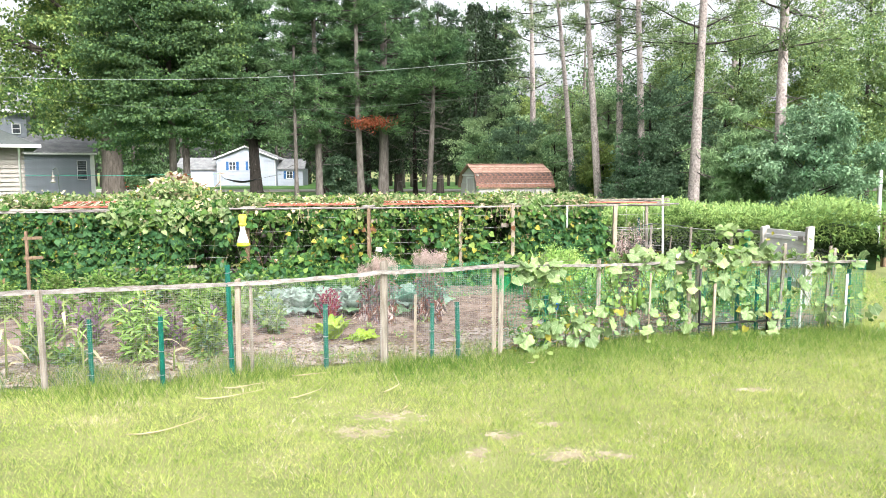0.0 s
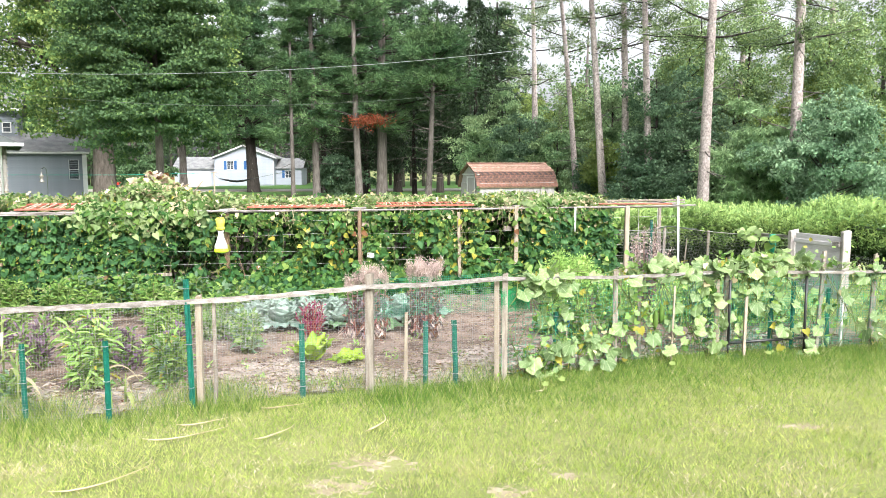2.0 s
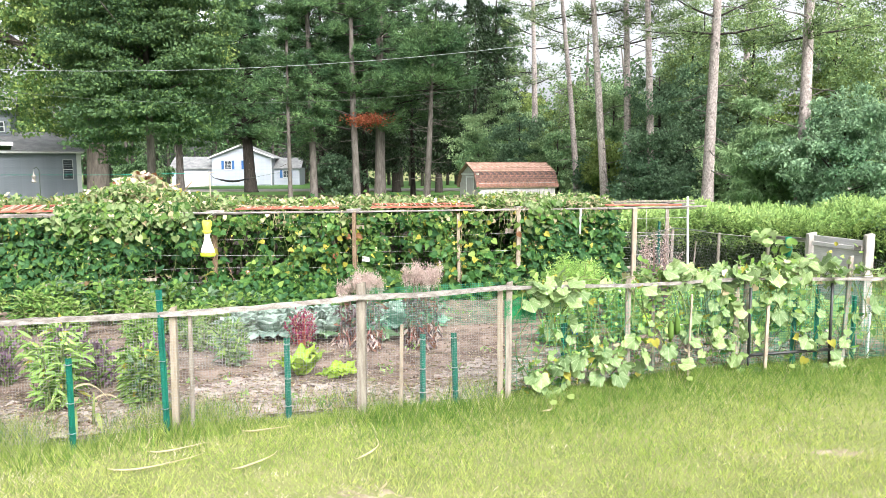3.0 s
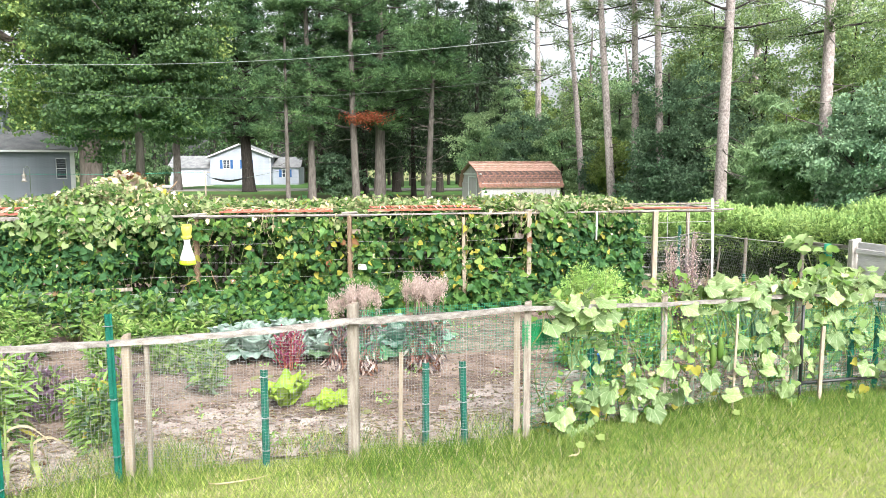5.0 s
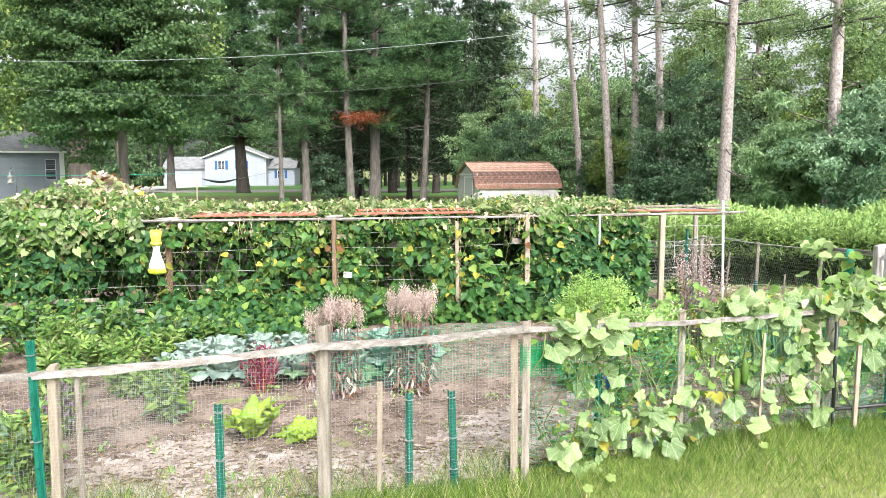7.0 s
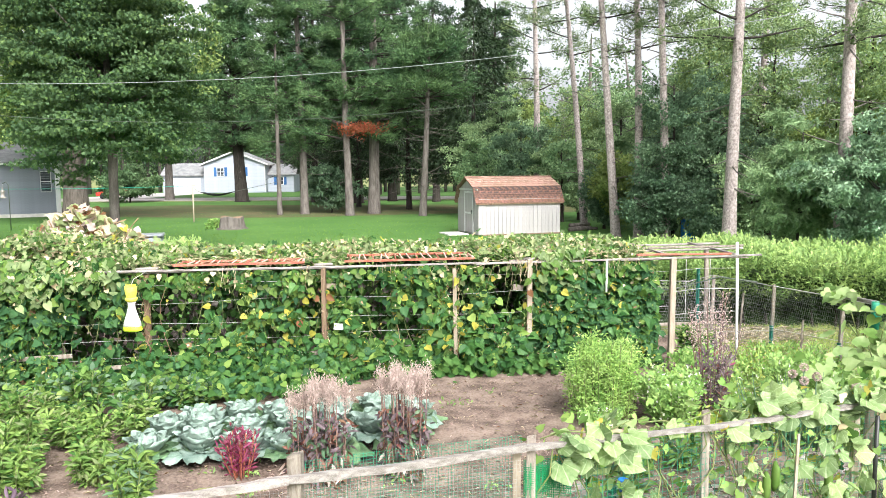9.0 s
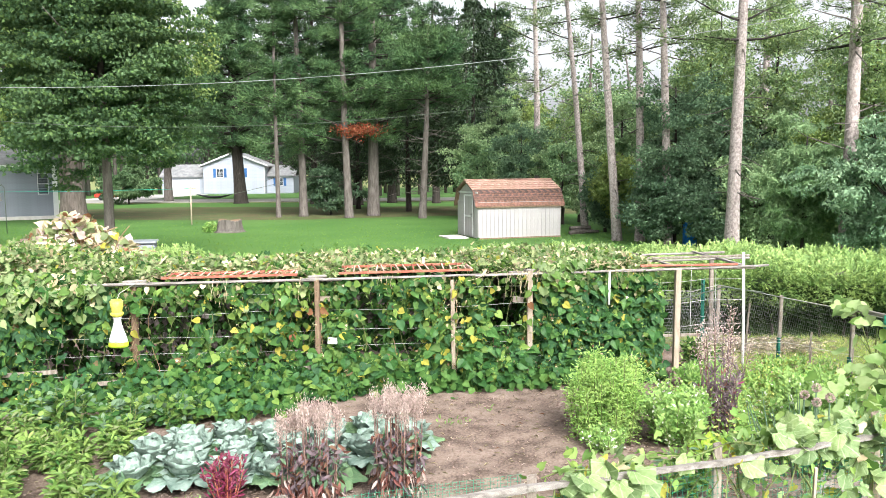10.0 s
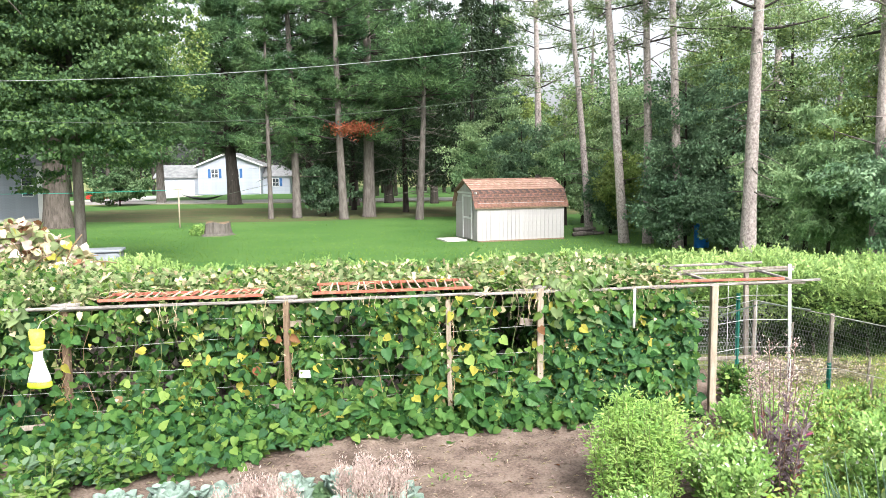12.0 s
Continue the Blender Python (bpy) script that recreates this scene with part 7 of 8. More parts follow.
def celosia(x, y, h, r, stems, label):
    """Dry seed heads on straight stalks over wilted red leaves."""
    th = tagged(empty("celosia_plant", (x, y, 0)), label, "plant", group="withered celosia clumps")
    lp = []
    for k in range(stems):
        t = random.uniform(0, 6.28)
        rr = r * math.sqrt(random.random())
        bx_, by_ = rr * math.cos(t), rr * 0.7 * math.sin(t)
        hh = h * random.uniform(0.88, 1.03)
        sk = tube("stalk", [(bx_ * 0.75, by_ * 0.75, 0), (bx_ * 0.9, by_ * 0.9, hh * 0.5), (bx_, by_, hh)], [0.009, 0.007, 0.003], M["purple_stem"], th, 5)
        m = 240
        q = np.array([bx_, by_, hh]) + rng.normal(0, 1, (m, 3)) * np.array([0.025, 0.025, 0.058])
        leaves("seed_head", q, np.tile(np.array([bx_ * 0.5, by_ * 0.5, 1.0]), (m, 1)) + rng.normal(0, 0.4, (m, 3)), rand_dirs(m), 0.027, 0.009, "diamond", M["celosia"], sk, "pale pink dry seed head")["kind"] = "stuff"
        m2 = 34
        zz = rng.uniform(0.05, 0.72, m2) * hh
        lp.append(np.stack([bx_ * 0.85 + rng.normal(0, 0.04, m2), by_ * 0.85 + rng.normal(0, 0.04, m2), zz], 1))
    lp = np.concatenate(lp)
    lowm = lp[:, 2] < h * 0.36
    a, b = lp[lowm], lp[~lowm]
    leaves("wilted_leaves", a, droop(len(a), 1.3), rand_dirs(len(a)) + np.array([0, -0.8, 0.2]), 0.125 * rng.uniform(0.6, 1.3, len(a)), 0.036, "oval", ([M["celosia_leaf"], M["purple"], M["celosia"]], [0.48, 0.2, 0.32]), th, "wilted dark red leaves")
    leaves("upper_leaves", b, droop(len(b), 0.4), rand_dirs(len(b)) + np.array([0, -0.6, 0.5]), 0.1 * rng.uniform(0.6, 1.2, len(b)), 0.042, "oval", ([M["purple"], M["onion"], M["celosia_leaf"]], [0.55, 0.25, 0.2]), th)


celosia(-1.28, 11.82, 0.94, 0.24, 17, "withered celosia clump with pink-beige seed heads")
celosia(-0.58, 12.0, 1.03, 0.27, 26, "tall withered celosia clump with pink-beige seed heads")
celosia(-1.62, 11.95, 0.84, 0.1, 5, "slim withered celosia with pink-beige seed heads")

for x, y, h, r in ((-3.9, 12.3, 0.55, 0.3), (-4.5, 12.0, 0.6, 0.32), (-4.2, 11.4, 0.5, 0.3), (-4.9, 12.7, 0.7, 0.34), (-5.6, 12.2, 0.65, 0.34), (-5.2, 11.3, 0.55, 0.3), (-3.6, 11.75, 0.42, 0.24), (-5.6, 13.3, 0.75, 0.36), (-4.6, 13.5, 0.7, 0.34), (-6.4, 12.6, 0.7, 0.36), (-6.6, 13.7, 0.75, 0.36), (-3.9, 13.4, 0.6, 0.3), (-7.4, 13.0, 0.7, 0.36), (-7.6, 11.8, 0.6, 0.34), (-3.5, 14.2, 0.36, 0.32), (-4.1, 14.0, 0.5, 0.34), (-4.35, 12.7, 0.5, 0.3), (-5.1, 13.9, 0.6, 0.34), (-3.75, 12.95, 0.45, 0.26), (-6.4, 11.4, 0.55, 0.32), (-8.5, 12.4, 0.7, 0.36)):
    if y > 13.2:
        bushy("bush_bean", x, y, h, r, 420, ([M["bean"], M["pepper"], M["onion"], M["bean_pale"]], [0.35, 0.25, 0.25, 0.15]), "bushy blue-green bean plant in garden soil", "bean plant", 0.1, 0.7, "oval", stems=12, up=0.05, group="bush bean row")
        continue
    bushy("pepper_plant", x, y, h, r, 760, ([M["pepper"], M["bean_pale"], M["bean"], M["bean_top"]], [0.6, 0.22, 0.06, 0.12]), "leafy green pepper plant in garden soil", "pepper plant", 0.088, 0.42, "oval", stems=12, up=-0.15, group="pepper rows")
for x, y, h, r in ((-4.0, 9.9, 0.55, 0.25), (-4.5, 10.2, 0.6, 0.3), (-3.6, 10.4, 0.5, 0.24), (-5.1, 9.9, 0.6, 0.3), (-4.9, 10.6, 0.55, 0.28), (-5.8, 10.2, 0.6, 0.3)):
    bushy("purple_basil", x, y, h, r, 340, ([M["violet"], M["purple"], M["pepper"], M["bean_pale"]], [0.42, 0.2, 0.23, 0.15]), "purple-leaved basil plant in a row", "basil plant", 0.085, 0.5, "oval", stems=10, group="purple basil row")
for x, y, h, r, lab in ((-3.15, 9.15, 0.62, 0.22, "grey-green tomato plant near the fence"), (-2.85, 10.9, 0.55, 0.22, "leafy green plant beside the cabbages"), (-3.05, 11.4, 0.5, 0.2, "leafy green plant beside the cabbages"), (-5.2, 8.8, 0.6, 0.28, "pale leafy plant near the fence"), (-4.6, 8.5, 0.35, 0.2, "low leafy plant near the fence"), (1.2, 12.2, 0.3, 0.2, "low weed in the soil"), (2.2, 12.3, 0.5, 0.3, "leafy green plant behind the fence"), (1.5, 11.3, 0.75, 0.3, "tall leafy plant behind the fence")):
    bushy("leafy_plant", x, y, h, r, 320, ([M["pepper"], M["onion"], M["bean_pale"]], [0.45, 0.25, 0.3]), lab, "plant", 0.1, 0.4, "oval", stems=9, up=0.0)

for x, y, h, r in ((-4.05, 9.1, 0.92, 0.32), (-3.3, 9.35, 0.62, 0.24)):
    bushy("pepper_plant", x, y, h, r, 520, ([M["celery"], M["herb"], M["bean_pale"], M["bean_yellow"]], [0.4, 0.25, 0.32, 0.03]), "tall light green pepper plant near the fence", "pepper plant", 0.13, 0.3, "oval", stems=12, up=-0.35, group="pepper rows")

# onions
on = tagged(empty("onion_clump", (3.65, 12.95, 0)), "grey-green onion leaves with round seed heads", "onion plants")
for k in range(60):
    t = random.uniform(0, 6.28)
    r0 = random.uniform(0, 0.34)
    x, y = r0 * math.cos(t) * 1.6, r0 * math.sin(t)
    tube("leaf", [(x, y, 0), (x * 1.2, y * 1.2, 0.3), (x * 1.5 + random.uniform(-0.05, 0.05), y * 1.5, random.uniform(0.5, 0.86))], [0.014, 0.011, 0.002], M["onion"], on, 5)
for x, y, h in ((-0.12, 0, 0.8), (0.02, 0.05, 0.86), (0.12, -0.04, 0.78), (-0.02, -0.06, 0.74)):
    st = tube("flower_stalk", [(x, y, 0), (x, y, h * 0.5), (x + 0.01, y, h)], [0.011, 0.012, 0.008], M["onion"], on, 6)
    m = 150
    d = rand_dirs(m)
    leaves("seed_head", d * 0.03 + np.array([x + 0.01, y, h + 0.02]), d, rand_dirs(m), 0.025, 0.014, "diamond", M["celosia"], st, "round dry onion seed head")

# corn left by the fence
for x, y, h in ((-4.4, 8.35, 0.5), (-3.55, 8.5, 0.62), (-3.42, 8.62, 0.4), (-5.3, 8.3, 0.9), (-5.6, 8.6, 1.0), (-5.1, 9.2, 0.95)):
    th = tagged(empty("corn_stalk", (x, y, 0)), "drying corn stalk with curled pale leaves", "corn", group="corn by the fence")
    tube("stalk", [(0, 0, 0), (0.01, 0, h * 0.5), (0.02, 0, h * 0.85)], [0.014, 0.012, 0.006], M["corn"], th, 6)
    for k in range(6):
        t = k * 2.6 + x
        z0 = h * (0.15 + 0.12 * k)
        v, f = [], []
        for j in range(7):
            s = j / 6
            w = 0.022 * math.sin(math.pi * min(1, 0.15 + 0.85 * s)) + 0.001
            rr = 0.32 * s
            zz = z0 + 0.28 * s - 0.42 * s * s
            for a in (-1, 1):
                v.append((rr * math.cos(t) - a * w * math.sin(t), rr * math.sin(t) + a * w * math.cos(t), max(0.01, zz) + 0.004 * a))
        f = [(2 * j, 2 * j + 1, 2 * j + 3, 2 * j + 2) for j in range(6)]
        arrays("leaf", v, f, M["corn"] if k % 2 else M["straw"], th)

# young corn standing upright in the fence corner
for x, y, h in ((-5.0, 8.5, 0.75), (-5.35, 8.75, 0.95), (-5.7, 8.55, 1.05), (-5.15, 9.0, 1.0), (-4.75, 8.9, 0.8), (-6.1, 8.8, 1.0)):
    th = tagged(empty("corn_stalk", (x, y, 0)), "upright green corn stalk with long narrow leaves", "corn", group="corn by the fence")
    tube("stalk", [(0, 0, 0), (0.01, 0, h * 0.4), (0.02, 0, h * 0.6)], [0.014, 0.012, 0.006], M["corn"], th, 6)
    for k in range(8):
        t = k * 2.4 + x
        z0 = h * (0.05 + 0.06 * k)
        ln = h * random.uniform(0.45, 0.7)
        v = []
        for j in range(7):
            q = j / 6
            w = 0.017 * math.sin(math.pi * min(1, 0.2 + 0.8 * q)) + 0.001
            rr, zz = ln * (0.25 * q + 0.3 * q * q), z0 + ln * (0.95 * q - 0.45 * q * q)
            for a in (-1, 1):
                v.append((rr * math.cos(t) - a * w * math.sin(t), rr * math.sin(t) + a * w * math.cos(t), zz + 0.004 * a))
        arrays("leaf", v, [(2 * j, 2 * j + 1, 2 * j + 3, 2 * j + 2) for j in range(6)], M["celery"] if k % 3 else M["corn"], th)

# bucket, pot
bk = tagged(empty("bucket", (3.72, 16.95, 0.13), 0.4), "grey plastic bucket tipped over by the trellis", "bucket")
bk.rotation_euler = (radians(70), 0, 0.7)
v, f = [], []
for r, z in ((0.11, -0.14), (0.145, 0.14), (0.152, 0.14), (0.152, 0.12), (0.137, 0.14), (0.103, -0.12)):
    for k in range(16):
        t = 2 * math.pi * k / 16
        v.append((r * math.cos(t), r * math.sin(t), z))
f = [(i * 16 + k, i * 16 + (k + 1) % 16, (i + 1) * 16 + (k + 1) % 16, (i + 1) * 16 + k) for i in range(5) for k in range(16)] + [tuple(range(15, -1, -1)), tuple(5 * 16 + k for k in range(16))]
arrays("body", v, f, M["grey_plastic"], bk, smooth=True)
tube("handle", [(-0.15, 0, 0.1), (-0.1, -0.12, 0.16), (0, -0.17, 0.18), (0.1, -0.12, 0.16), (0.15, 0, 0.1)], 0.004, M["wire"], bk, 5)
pot = tagged(empty("blue_pot", (1.35, 10.75, 0.42)), "small blue plastic cup hung on the fence stakes", "pot")
lathe("cup", [(0.03, 0), (0.042, 0.1), (0.046, 0.1), (0.046, 0.09)], M["blue"], pot, 1.0, 12)
tube("holder", [(0, 0, -0.42), (0, 0, 0.0)], 0.008, M["wood_tan"], pot, 5)

# ---- soil crumbs, straw bits, weeds, grass ----
n = 13000
x = rng.uniform(-5.5, 5.4, n)
y = np.array([front_y(a) for a in x]) + 0.25 + rng.uniform(0, 1, n) ** 1.3 * 5.5
r = 0.004 + 0.02 * rng.uniform(0, 1, n) ** 2.8
oct_v = np.array([(1, 0, 0), (0, 1, 0), (-1, 0, 0), (0, -1, 0), (0, 0, 0.8), (0, 0, -0.5)])
cv = (oct_v[None] * r[:, None, None] * rng.uniform(0.6, 1.3, (n, 6, 3)) + np.stack([x, y, soil_z(x, y) + 0.008], 1)[:, None]).reshape(-1, 3)
cf = []
for k in range(n):
    o = 6 * k
    cf += [(o, o + 1, o + 4), (o + 1, o + 2, o + 4), (o + 2, o + 3, o + 4), (o + 3, o, o + 4), (o + 1, o, o + 5), (o + 2, o + 1, o + 5), (o + 3, o + 2, o + 5), (o, o + 3, o + 5)]
tagged(arrays("soil_crumbs", cv, cf, M["crumb"]), "crumbs and clods of brown soil", "soil", kind="stuff")
n = 11000
x = rng.uniform(-5.8, 5.4, n)
y = np.array([front_y(a) for a in x]) + 0.12 + np.where(rng.uniform(0, 1, n) < 0.72, np.abs(rng.normal(0, 0.85, n)), rng.uniform(0, 6, n))
d = rand_dirs(n, 0.0, 0.1)
tagged(leaves("straw_bits", np.stack([x, y, soil_z(x, y) + rng.uniform(0.008, 0.018, n)], 1), d, np.tile(np.array([[0.0, 0.0, 1.0]]), (n, 1)), rng.uniform(0.02, 0.11, n), rng.uniform(0.004, 0.011, n), "diamond", ([M["straw"], M["dead"], M["celosia"]], [0.62, 0.06, 0.32])), "scattered straw and dead leaf bits", "straw", kind="stuff")
n = 700
x = rng.uniform(-4.5, 5.2, n)
y = np.array([front_y(a) for a in x]) + 0.2 + rng.uniform(0, 1, n) ** 1.5 * 5
cl = rng.integers(0, 60, n)
cx, cy = rng.uniform(-4.5, 5.2, 60), rng.uniform(0.2, 5.5, 60)
wx = cx[cl] + rng.normal(0, 0.06, n)
wy = np.array([front_y(a) for a in cx])[cl] + cy[cl] + rng.normal(0, 0.06, n)
tagged(leaves("weed_seedlings", np.stack([wx, wy, 0.03 + rng.uniform(0, 0.05, n)], 1), droop(n, -0.6), rand_dirs(n) + np.array([0, 0, 1]), 0.05 * rng.uniform(0.6, 1.5, n), 0.025, "diamond", M["herb"]), "small green weeds in the soil", "weeds", kind="stuff")


n = 9000
x = np.concatenate([rng.normal(4.0, 0.75, n), rng.normal(3.1, 0.5, n // 3)])
y = np.concatenate([rng.normal(14.3, 0.9, n), rng.normal(14.6, 0.5, n // 3)])
ok = (x > 2.6) & (x < 5.5) & (y > 12.6) & (y < 16.8)
x, y = x[ok], y[ok]
n = len(x)
tagged(leaves("weed_cover", np.stack([x, y, 0.03 + np.abs(rng.normal(0, 0.12, n))], 1), droop(n, -0.5), rand_dirs(n) * 0.5 + np.array([0, -0.4, 1]), 0.06 * rng.uniform(0.5, 1.5, n), 0.032 * rng.uniform(0.6, 1.4, n), "oval", ([M["herb"], M["celery"], M["blade"], M["flower"]], [0.45, 0.3, 0.22, 0.03])), "sprawling pale green weeds and clover", "weeds", kind="stuff")


def grass(name, x, y, h, w, mat, label, lean=0.5, z=-0.012):
    m = len(x)
    tip = rand_dirs(m, 0.0, 0.3) * lean + np.array([0, 0, 0.75])
    ob = leaves(name, np.stack([x, y, ground_z(x, y) + z + 0.008], 1), tip, rand_dirs(m, -0.1, 0.1), h, w, "needle", mat)
    return tagged(ob, label, "grass", kind="stuff")


n = 880000
x, y = rng.uniform(-9.5, 11.0, n), rng.uniform(-0.6, 12.4, n)
fy = np.interp(x, [p[0] for p in FRONT], [p[1] for p in FRONT])
fy = np.where(x > 6.0, 18, fy)
edge = np.minimum.reduce([x + 9.5, 11.0 - x, y + 0.6, np.full(n, 3.0)]) + 0.5 * np.sin(x * 1.7 + 1) * np.sin(y * 1.3)
ok = (y < fy + 0.1) & (rng.uniform(0, 2.6, n) < edge)
for a, b, c, d in BARE:
    ok &= (((x - a) / (c * 1.35)) ** 2 + ((y - b) / (d * 1.35)) ** 2 > rng.uniform(0.0, 1.5, n))
x, y = x[ok], y[ok]
m = len(x)
tuft = 0.88 + 0.28 * np.clip(np.sin(x * 7.1 + 2 * np.sin(y * 3.3)) * np.sin(y * 6.3 + 1.7 * np.sin(x * 4.1)) + 0.6 * np.sin(x * 2.3 + y) * np.sin(y * 1.9 - 0.6 * x), -0.8, 1.2)
grass("lawn_grass", x, y, 0.05 * tuft * rng.uniform(0.5, 1.5, m), 0.006, ([M["blade"], M["straw"], M["blade_tall"], M["lush"]], [0.79, 0.1, 0.02, 0.09]), "short mown yellow-green grass blades", 0.6)
n = 36000
k = rng.integers(0, 170, n)
x = rng.uniform(-6.5, 8.0, 170)[k] + rng.normal(0, 0.16, n)
y = rng.uniform(1.5, 9.0, 170)[k] + rng.normal(0, 0.1, n)
ok = y < np.interp(x, [p[0] for p in FRONT], [p[1] for p in FRONT]) - 0.3
x, y = x[ok], y[ok]
grass("dry_grass", x, y, 0.045 * rng.uniform(0.5, 1.5, len(x)), 0.006, ([M["straw"], M["pale_straw"], M["blade"]], [0.5, 0.2, 0.3]), "tufts of dead straw-coloured grass in the lawn", 0.9)
n = 34000
x = rng.uniform(-9, 6.1, n)
y = np.interp(x, [p[0] for p in FRONT], [p[1] for p in FRONT]) - np.abs(rng.normal(0, 0.32, n)) + 0.1
grass("fence_grass", x, y, 0.115 * rng.uniform(0.4, 1.5, n) * (1 + 0.5 * np.sin(x * 3) * np.sin(x * 0.9)), 0.006, ([M["blade_tall"], M["straw"], M["blade"]], [0.7, 0.07, 0.23]), "long uncut grass along the fence", 0.45)
n = 7000
x = np.concatenate([rng.uniform(-6, -1.9, n), rng.uniform(-1.9, 0.5, 1500)])
y = np.interp(x, [p[0] for p in FRONT], [p[1] for p in FRONT]) + 0.08 + np.abs(rng.normal(0, 0.2, len(x)))
ok = rng.uniform(0, 1, len(x)) < 0.55 + 0.45 * np.sin(x * 4.1)
x, y = x[ok], y[ok]
grass("inner_grass", x, y, 0.2 * rng.uniform(0.3, 1.5, len(x)), 0.007, ([M["blade_tall"], M["straw"], M["blade"], M["onion"]], [0.45, 0.15, 0.25, 0.15]), "tall weedy grass inside the fence foot", 0.45, z=0.02)
n = 52000
x = rng.uniform(-1.5, 7.5, n)
y = np.interp(x, [p[0] for p in FRONT], [p[1] for p in FRONT]) - np.abs(rng.normal(0, 0.75, n)) + 0.08
ok = rng.uniform(0, 1, n) < np.clip((x + 1.2) / 2.2, 0.05, 1)
x, y = x[ok], y[ok]
grass("lush_grass", x, y, 0.085 * rng.uniform(0.4, 1.5, len(x)), 0.0055, ([M["lush"], M["blade_tall"], M["straw"]], [0.7, 0.25, 0.05]), "longer lush green grass below the vines", 0.6)
n = 40000
x = rng.uniform(3.5, 9.0, n)
y = rng.uniform(13.2, 19.4, n)
ok = (x > 4.3) | (y < 17.2) | (rng.uniform(0, 1, n) < 0.15)
x, y = x[ok], y[ok]
n = len(x)
grass("side_grass", x, y, 0.12 * rng.uniform(0.4, 1.4, n), 0.01, ([M["blade_tall"], M["blade"], M["straw"], M["herb"]], [0.1, 0.5, 0.15, 0.25]), "weedy grass by the side fence", 0.8, z=0.03)
n = 60000
x, y = rng.uniform(-30, 22, n), 21.5 + np.abs(rng.normal(0, 14, n))
grass("back_grass", x, y, 0.07 * rng.uniform(0.5, 1.5, n), 0.025, M["blade_tall"], "short green grass on the back lawn", 0.9, z=0.035)

n = 2600
x, y = rng.normal(5.1, 0.4, n), 18.5 + rng.normal(0, 0.24, n)
tagged(leaves("straw_litter", np.stack([x, y, 0.066 + rng.uniform(0, 0.03, n)], 1), rand_dirs(n, -0.05, 0.25), np.tile(np.array([[0.0, 0.0, 1.0]]), (n, 1)), rng.uniform(0.08, 0.2, n), 0.011, "diamond", ([M["pale_straw"], M["straw"], M["blade"]], [0.65, 0.25, 0.1])), "loose dry straw at the foot of the hedge", "straw", kind="stuff")

# long dry stalks lying on the lawn
for x, y, ln, t in ((-2.75, 7.55, 0.75, -0.2), (-2.6, 7.95, 0.5, -0.2), (-1.95, 8.5, 0.45, -0.3), (-0.78, 7.85, 0.55, 0.7), (-1.75, 7.6, 0.5, 0.3), (-2.95, 6.4, 0.8, 0.1), (-4.4, 8.15, 0.8, 0.15), (0.85, 9.15, 0.25, 0.4), (-0.5, 7.25, 0.2, 0.8)):
    pts = [(x + ln * j / 6 * math.cos(t + 0.12 * j), y + ln * j / 6 * math.sin(t + 0.12 * j), 0.035 + 0.008 * math.sin(j * 1.1 + x)) for j in range(7)]
    tagged(tube("dry_stalk", pts, [0.003, 0.008, 0.009, 0.006, 0.005, 0.004, 0.002], M["straw"], None, 5), "long dry straw-coloured stalk lying on the lawn", "stalk", group="dry stalks on the lawn")

# ---- back lawn things and lines overhead ----
st = tagged(empty("tree_stump", (-13.5, 45.6, 0)), "cut tree stump with green shoots on the lawn", "tree stump")
v, f = [], []
for z, s in ((0, 1.25), (0.12, 1.0), (0.4, 0.92), (0.62, 0.9), (0.66, 0.84)):
    for k in range(18):
        t = 2 * math.pi * k / 18
        r = 0.7 * s * (1 + 0.09 * math.sin(5 * t) + 0.05 * math.sin(9 * t + z))
        v.append((r * math.cos(t), r * math.sin(t), z + (0.06 * math.sin(3 * t) if z > 0.5 else 0)))
f = [(i * 18 + k, i * 18 + (k + 1) % 18, (i + 1) * 18 + (k + 1) % 18, (i + 1) * 18 + k) for i in range(4) for k in range(18)]
arrays("bark", v, f, M["bark"], st)
arrays("cut_top", [(0, 0, 0.64)] + v[-18:], [(0, k, k % 18 + 1) for k in range(1, 19)], M["wood_brown"], st, "brown weathered cut face")
m = 500
leaves("shoots", rand_dirs(m, 0, 1) * np.array([0.5, 0.4, 0.5]) * rng.uniform(0.3, 1, m)[:, None] + np.array([-0.95, -0.1, 0.08]), droop(m, -0.2), rand_dirs(m) + np.array([0, -0.4, 0.7]), 0.16, 0.1, "diamond", M["herb"], st, "green leafy shoots")

cp = tagged(empty("clothes_pole", (-17.85, 51.5, 0)), "wooden clothes line pole on the lawn", "pole")
tube("pole", [(0, 0, -0.1), (0.01, 0, 1.2), (0, 0, 2.35)], 0.05, M["wood_tan"], cp, 8)
tube("arm", [(-0.35, 0, 2.25), (0, 0, 2.28), (0.35, 0, 2.25)], 0.03, M["wood_tan"], cp, 6)
tagged(tube("clothes_line", [(-17.85, 51.5, 2.25), (-24, 50.4, 2.16), (-31, 48.8, 2.2), (-44, 45.5, 2.4)], 0.014, M["teal_line"], None, 5), "teal clothes line across the lawn", "clothes line")
hm = tagged(empty("hammock"), "black cloth hammock strung from the pole", "hammock")
v, f = [], []
for j in range(13):
    s = j / 12
    w = 0.42 * math.sin(math.pi * s) ** 0.6 + 0.02
    for a in (-1, 0, 1):
        v.append((-17.6 + 2.4 * s, 51.7 + a * w, 1.9 - 0.28 * math.sin(math.pi * s) + 0.12 * abs(a) * math.sin(math.pi * s)))
for j in range(12):
    for a in range(2):
        f.append((3 * j + a, 3 * j + a + 1, 3 * j + a + 4, 3 * j + a + 3))
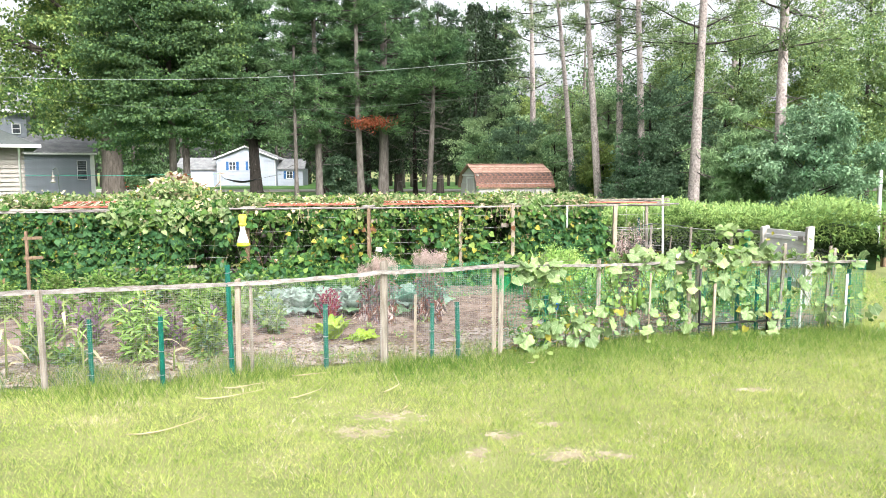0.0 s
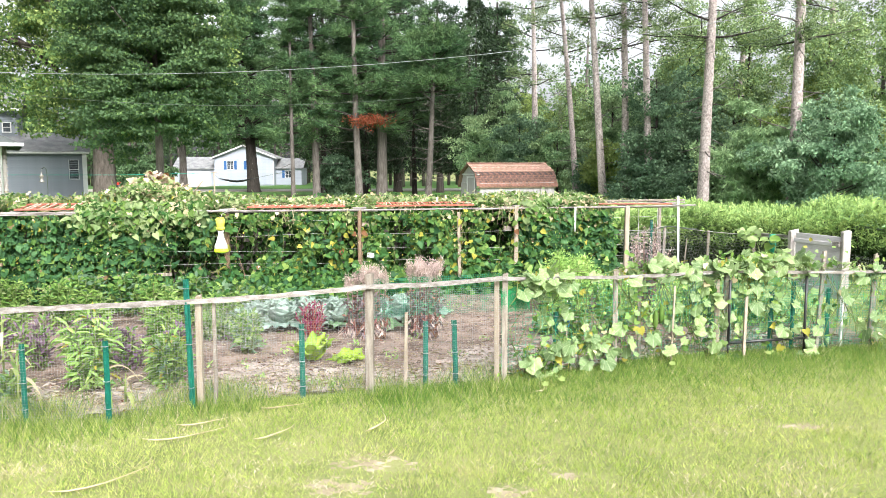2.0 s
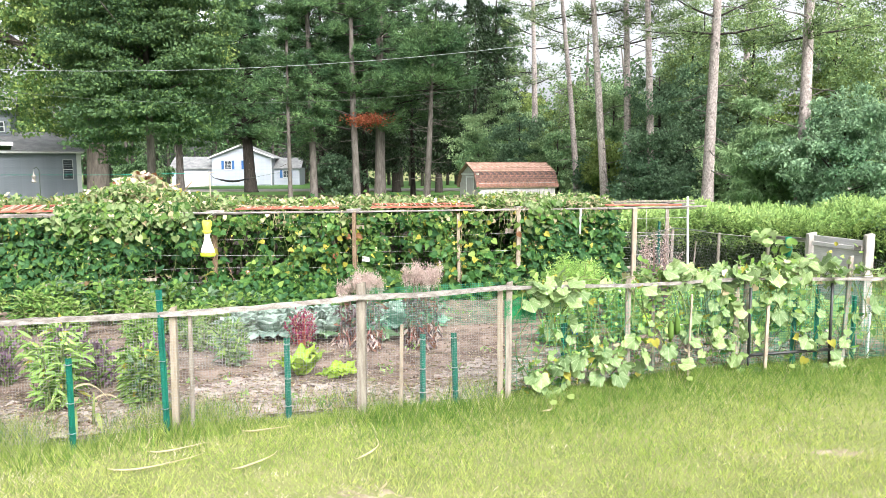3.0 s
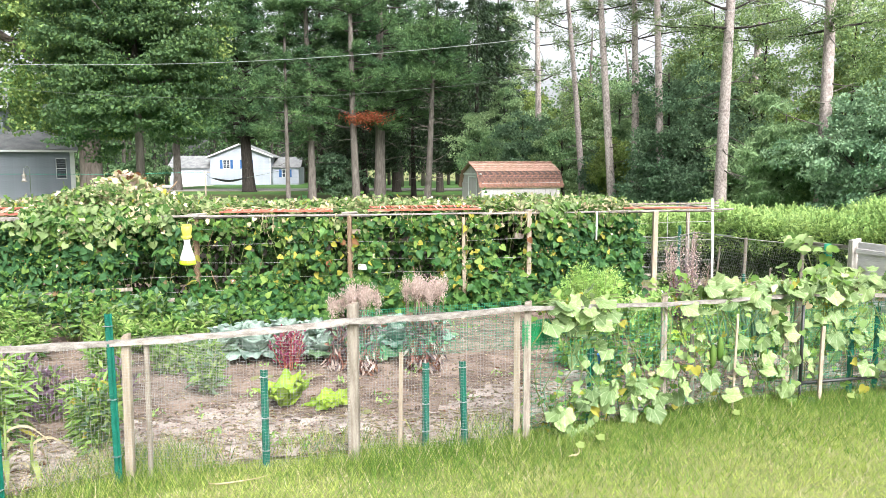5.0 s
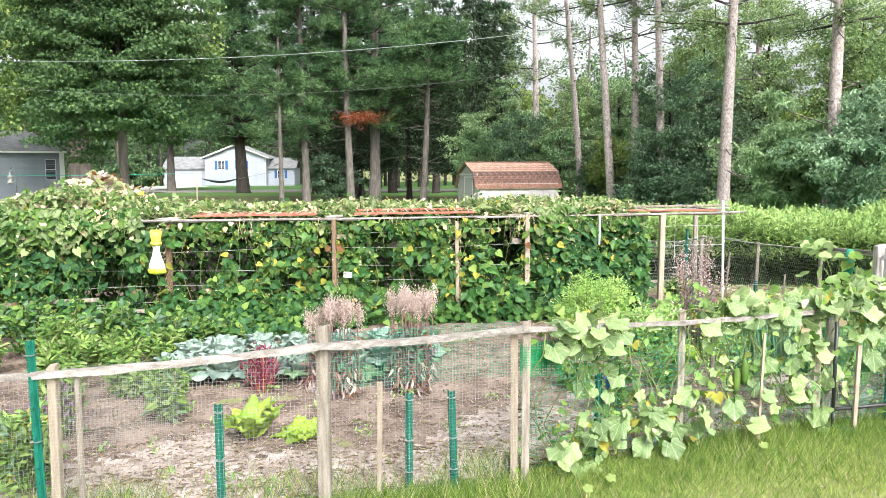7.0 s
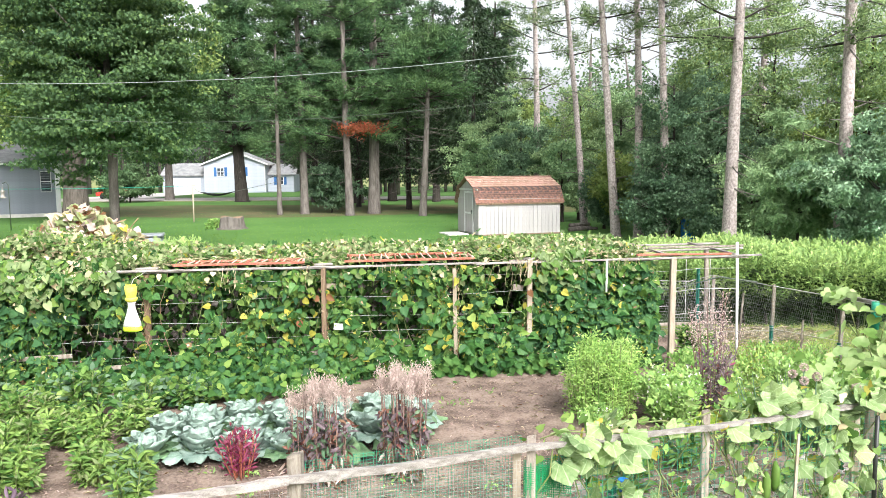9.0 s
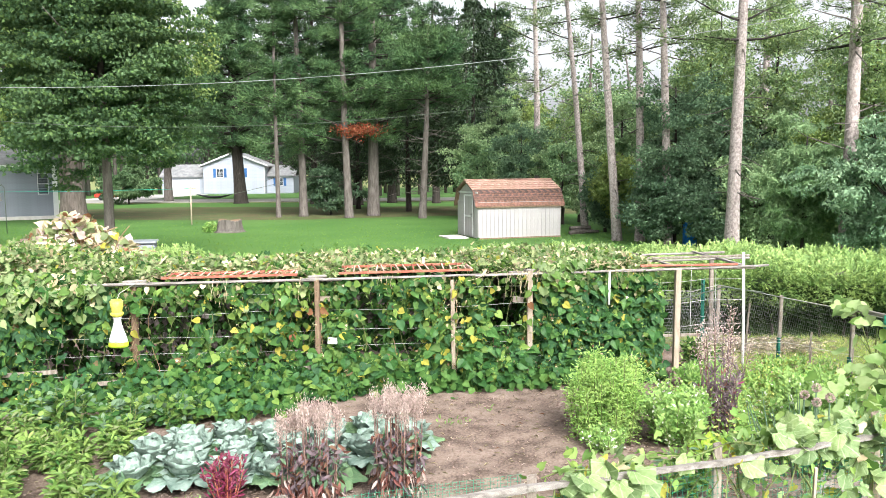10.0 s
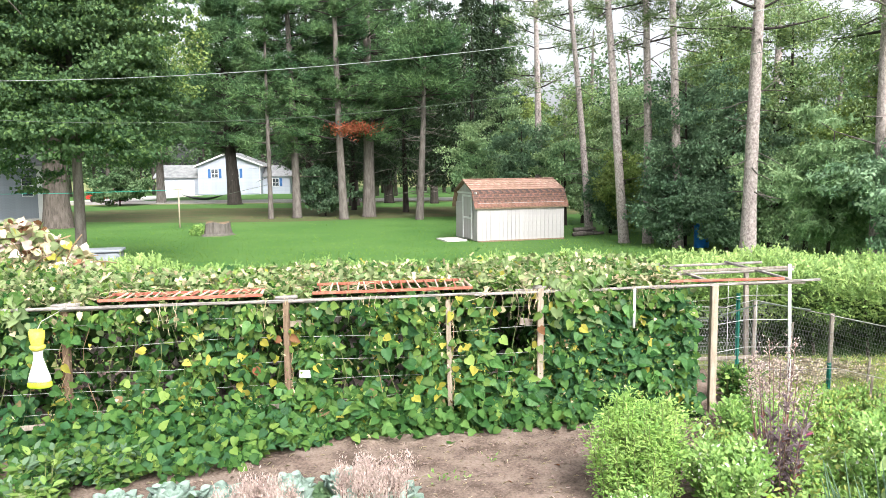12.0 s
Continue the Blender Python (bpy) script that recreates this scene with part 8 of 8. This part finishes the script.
cl = arrays("cloth", v, f, M["black_cloth"], hm, smooth=True)
md = cl.modifiers.new("thick", "SOLIDIFY")
md.thickness = 0.02
tube("rope", [(-17.85, 51.5, 2.2), (-17.6, 51.7, 1.9)], 0.012, M["cable_dark"], hm, 5)
tube("rope", [(-15.2, 51.7, 1.9), (-14.4, 58.7, 2.4)], 0.012, M["cable_dark"], hm, 5)

c1 = [(1.27 * x, 25.0, 5.44 + 0.0071 * (x + 8) ** 2) for x in np.linspace(-32, 20, 40)]
tagged(tube("overhead_cable", c1, 0.0075, M["cable"], None, 6), "pale overhead service cable between the trees", "cable")
c2 = [(x, 22.0, 4.18 + 0.0085 * (x + 6) ** 2) for x in np.linspace(-34, 18, 40)]
tagged(tube("overhead_cable", c2, 0.006, M["cable_dark"], None, 5), "thin dark overhead cable between the trees", "cable")

bn = tagged(empty("garden_cart", (-8.1, 23.0, 0), 0.3), "grey plastic garden cart behind the hedge", "cart")
bm = bmesh.new()
box(bm, -0.42, 0.42, -0.3, 0.3, 0.9, 1.5, bevel=0.04)
part("bin", bm, M["grey_plastic"], bn)
bm = bmesh.new()
box(bm, -0.46, 0.46, -0.34, 0.34, 1.5, 1.56, bevel=0.02)
part("lid", bm, M["grey_plastic"], bn, "grey plastic lid")
for sx in (-0.36, 0.36):
    for sy in (-0.24, 0.24):
        tube("leg", [(sx, sy, 0), (sx, sy, 0.9)], 0.025, M["black_pipe"], bn, 6)


def parked_car(x, y, mat, label, rz=0):
    """A sedan body from a lofted side outline, with wheels."""
    car = tagged(empty("parked_car", (x, y, 0.06), rz), label, "car")
    prof = [(-2.2, 0.35), (-2.25, 0.75), (-1.6, 0.92), (-0.95, 0.98), (-0.4, 1.42), (0.9, 1.45), (1.6, 1.0), (2.15, 0.92), (2.2, 0.4)]
    b = prism(prof, -0.85, 0.85)
    bmesh.ops.bevel(b, geom=[e for e in b.edges], offset=0.05, segments=1, affect="EDGES")
    part("body", b, mat, car)
    a_box("side_window", (1.5, 0.02, 0.32), M["glass"], car, Matrix.Translation((0.3, -0.86, 1.18)))
    for wx in (-1.4, 1.4):
        for wy in (-0.8, 0.8):
            tube("wheel", [(wx, wy - 0.1, 0.32), (wx, wy + 0.1, 0.32)], 0.32, M["black_pipe"], car, 14)


parked_car(-44.7, 96.5, M["car_red"], "small red car parked by the street", 0.05)
parked_car(-47.0, 101.5, M["car_dark"], "dark car parked on the driveway", 0.1)

for x, y, h1 in ((-40.64, 25.0, 9.2), (25.4, 25.0, 10.7), (-34.0, 22.0, 10.9), (18.0, 22.0, 9.2)):
    tagged(tube("utility_pole", [(x, y, -0.3), (x, y, h1 * 0.5), (x, y, h1 + 0.4)], [0.16, 0.14, 0.11], M["wood_brown"], None, 10), "brown wooden utility pole carrying a cable", "utility pole")

# feeder, pole, drum and log pile
fd = tagged(empty("bird_feeder", (-26.1, 45.4, 0)), "white bird feeder hanging from a dark hooked pole", "bird feeder")
tube("pole", [(0.35, 0, -0.1), (0.35, 0, 1.9), (0.34, 0, 2.5), (0.2, 0, 2.66), (0.02, 0, 2.55)], 0.022, M["cable_dark"], fd, 6)
lathe("tube_body", [(0.1, 1.75), (0.17, 1.8), (0.15, 1.83), (0.09, 1.85), (0.09, 2.08), (0.15, 2.12), (0.03, 2.25), (0.02, 2.4)], M["siding_tan"], fd, 1.0, 12)
tube("hook", [(0, 0, 2.4), (0.02, 0, 2.56)], 0.012, M["wire"], fd, 5)
tagged(square_post(10.35, 19.5, 1.25, 0.17, M["wood_brown"], None, "wooden_post"), "stout brown wooden post at the hedge end", "post")
tagged(tube("white_pole", [(13.0, 25.3, -0.2), (13.0, 25.3, 1.5), (13.0, 25.3, 3.1)], [0.07, 0.065, 0.06], M["trim"], None, 10), "white painted pole beyond the hedge end", "pole")
dr = tagged(empty("blue_drum", (8.75, 37.3, 0)), "blue plastic drum half hidden under the thicket", "drum")
lathe("body", [(0.24, 0.0), (0.29, 0.04), (0.29, 0.45), (0.305, 0.48), (0.29, 0.51), (0.29, 0.85), (0.305, 0.88), (0.28, 0.94), (0.2, 0.96)], M["blue"], dr, 1.0, 16)
lp = tagged(empty("log_pile", (5.2, 43.4, 0), 0.3), "small pile of cut logs beside a pine", "log pile")
for k, (x, z, r) in enumerate(((-0.5, 0.1, 0.11), (-0.25, 0.12, 0.12), (0.02, 0.1, 0.1), (-0.37, 0.3, 0.1), (-0.12, 0.3, 0.09), (0.3, 0.08, 0.08))):
    tube("log", [(x - 0.4, -0.3 + 0.1 * k, z), (x + 0.5, 0.35 - 0.05 * k, z + 0.02)], [r, r * 0.9], M["bark"], lp, 9)
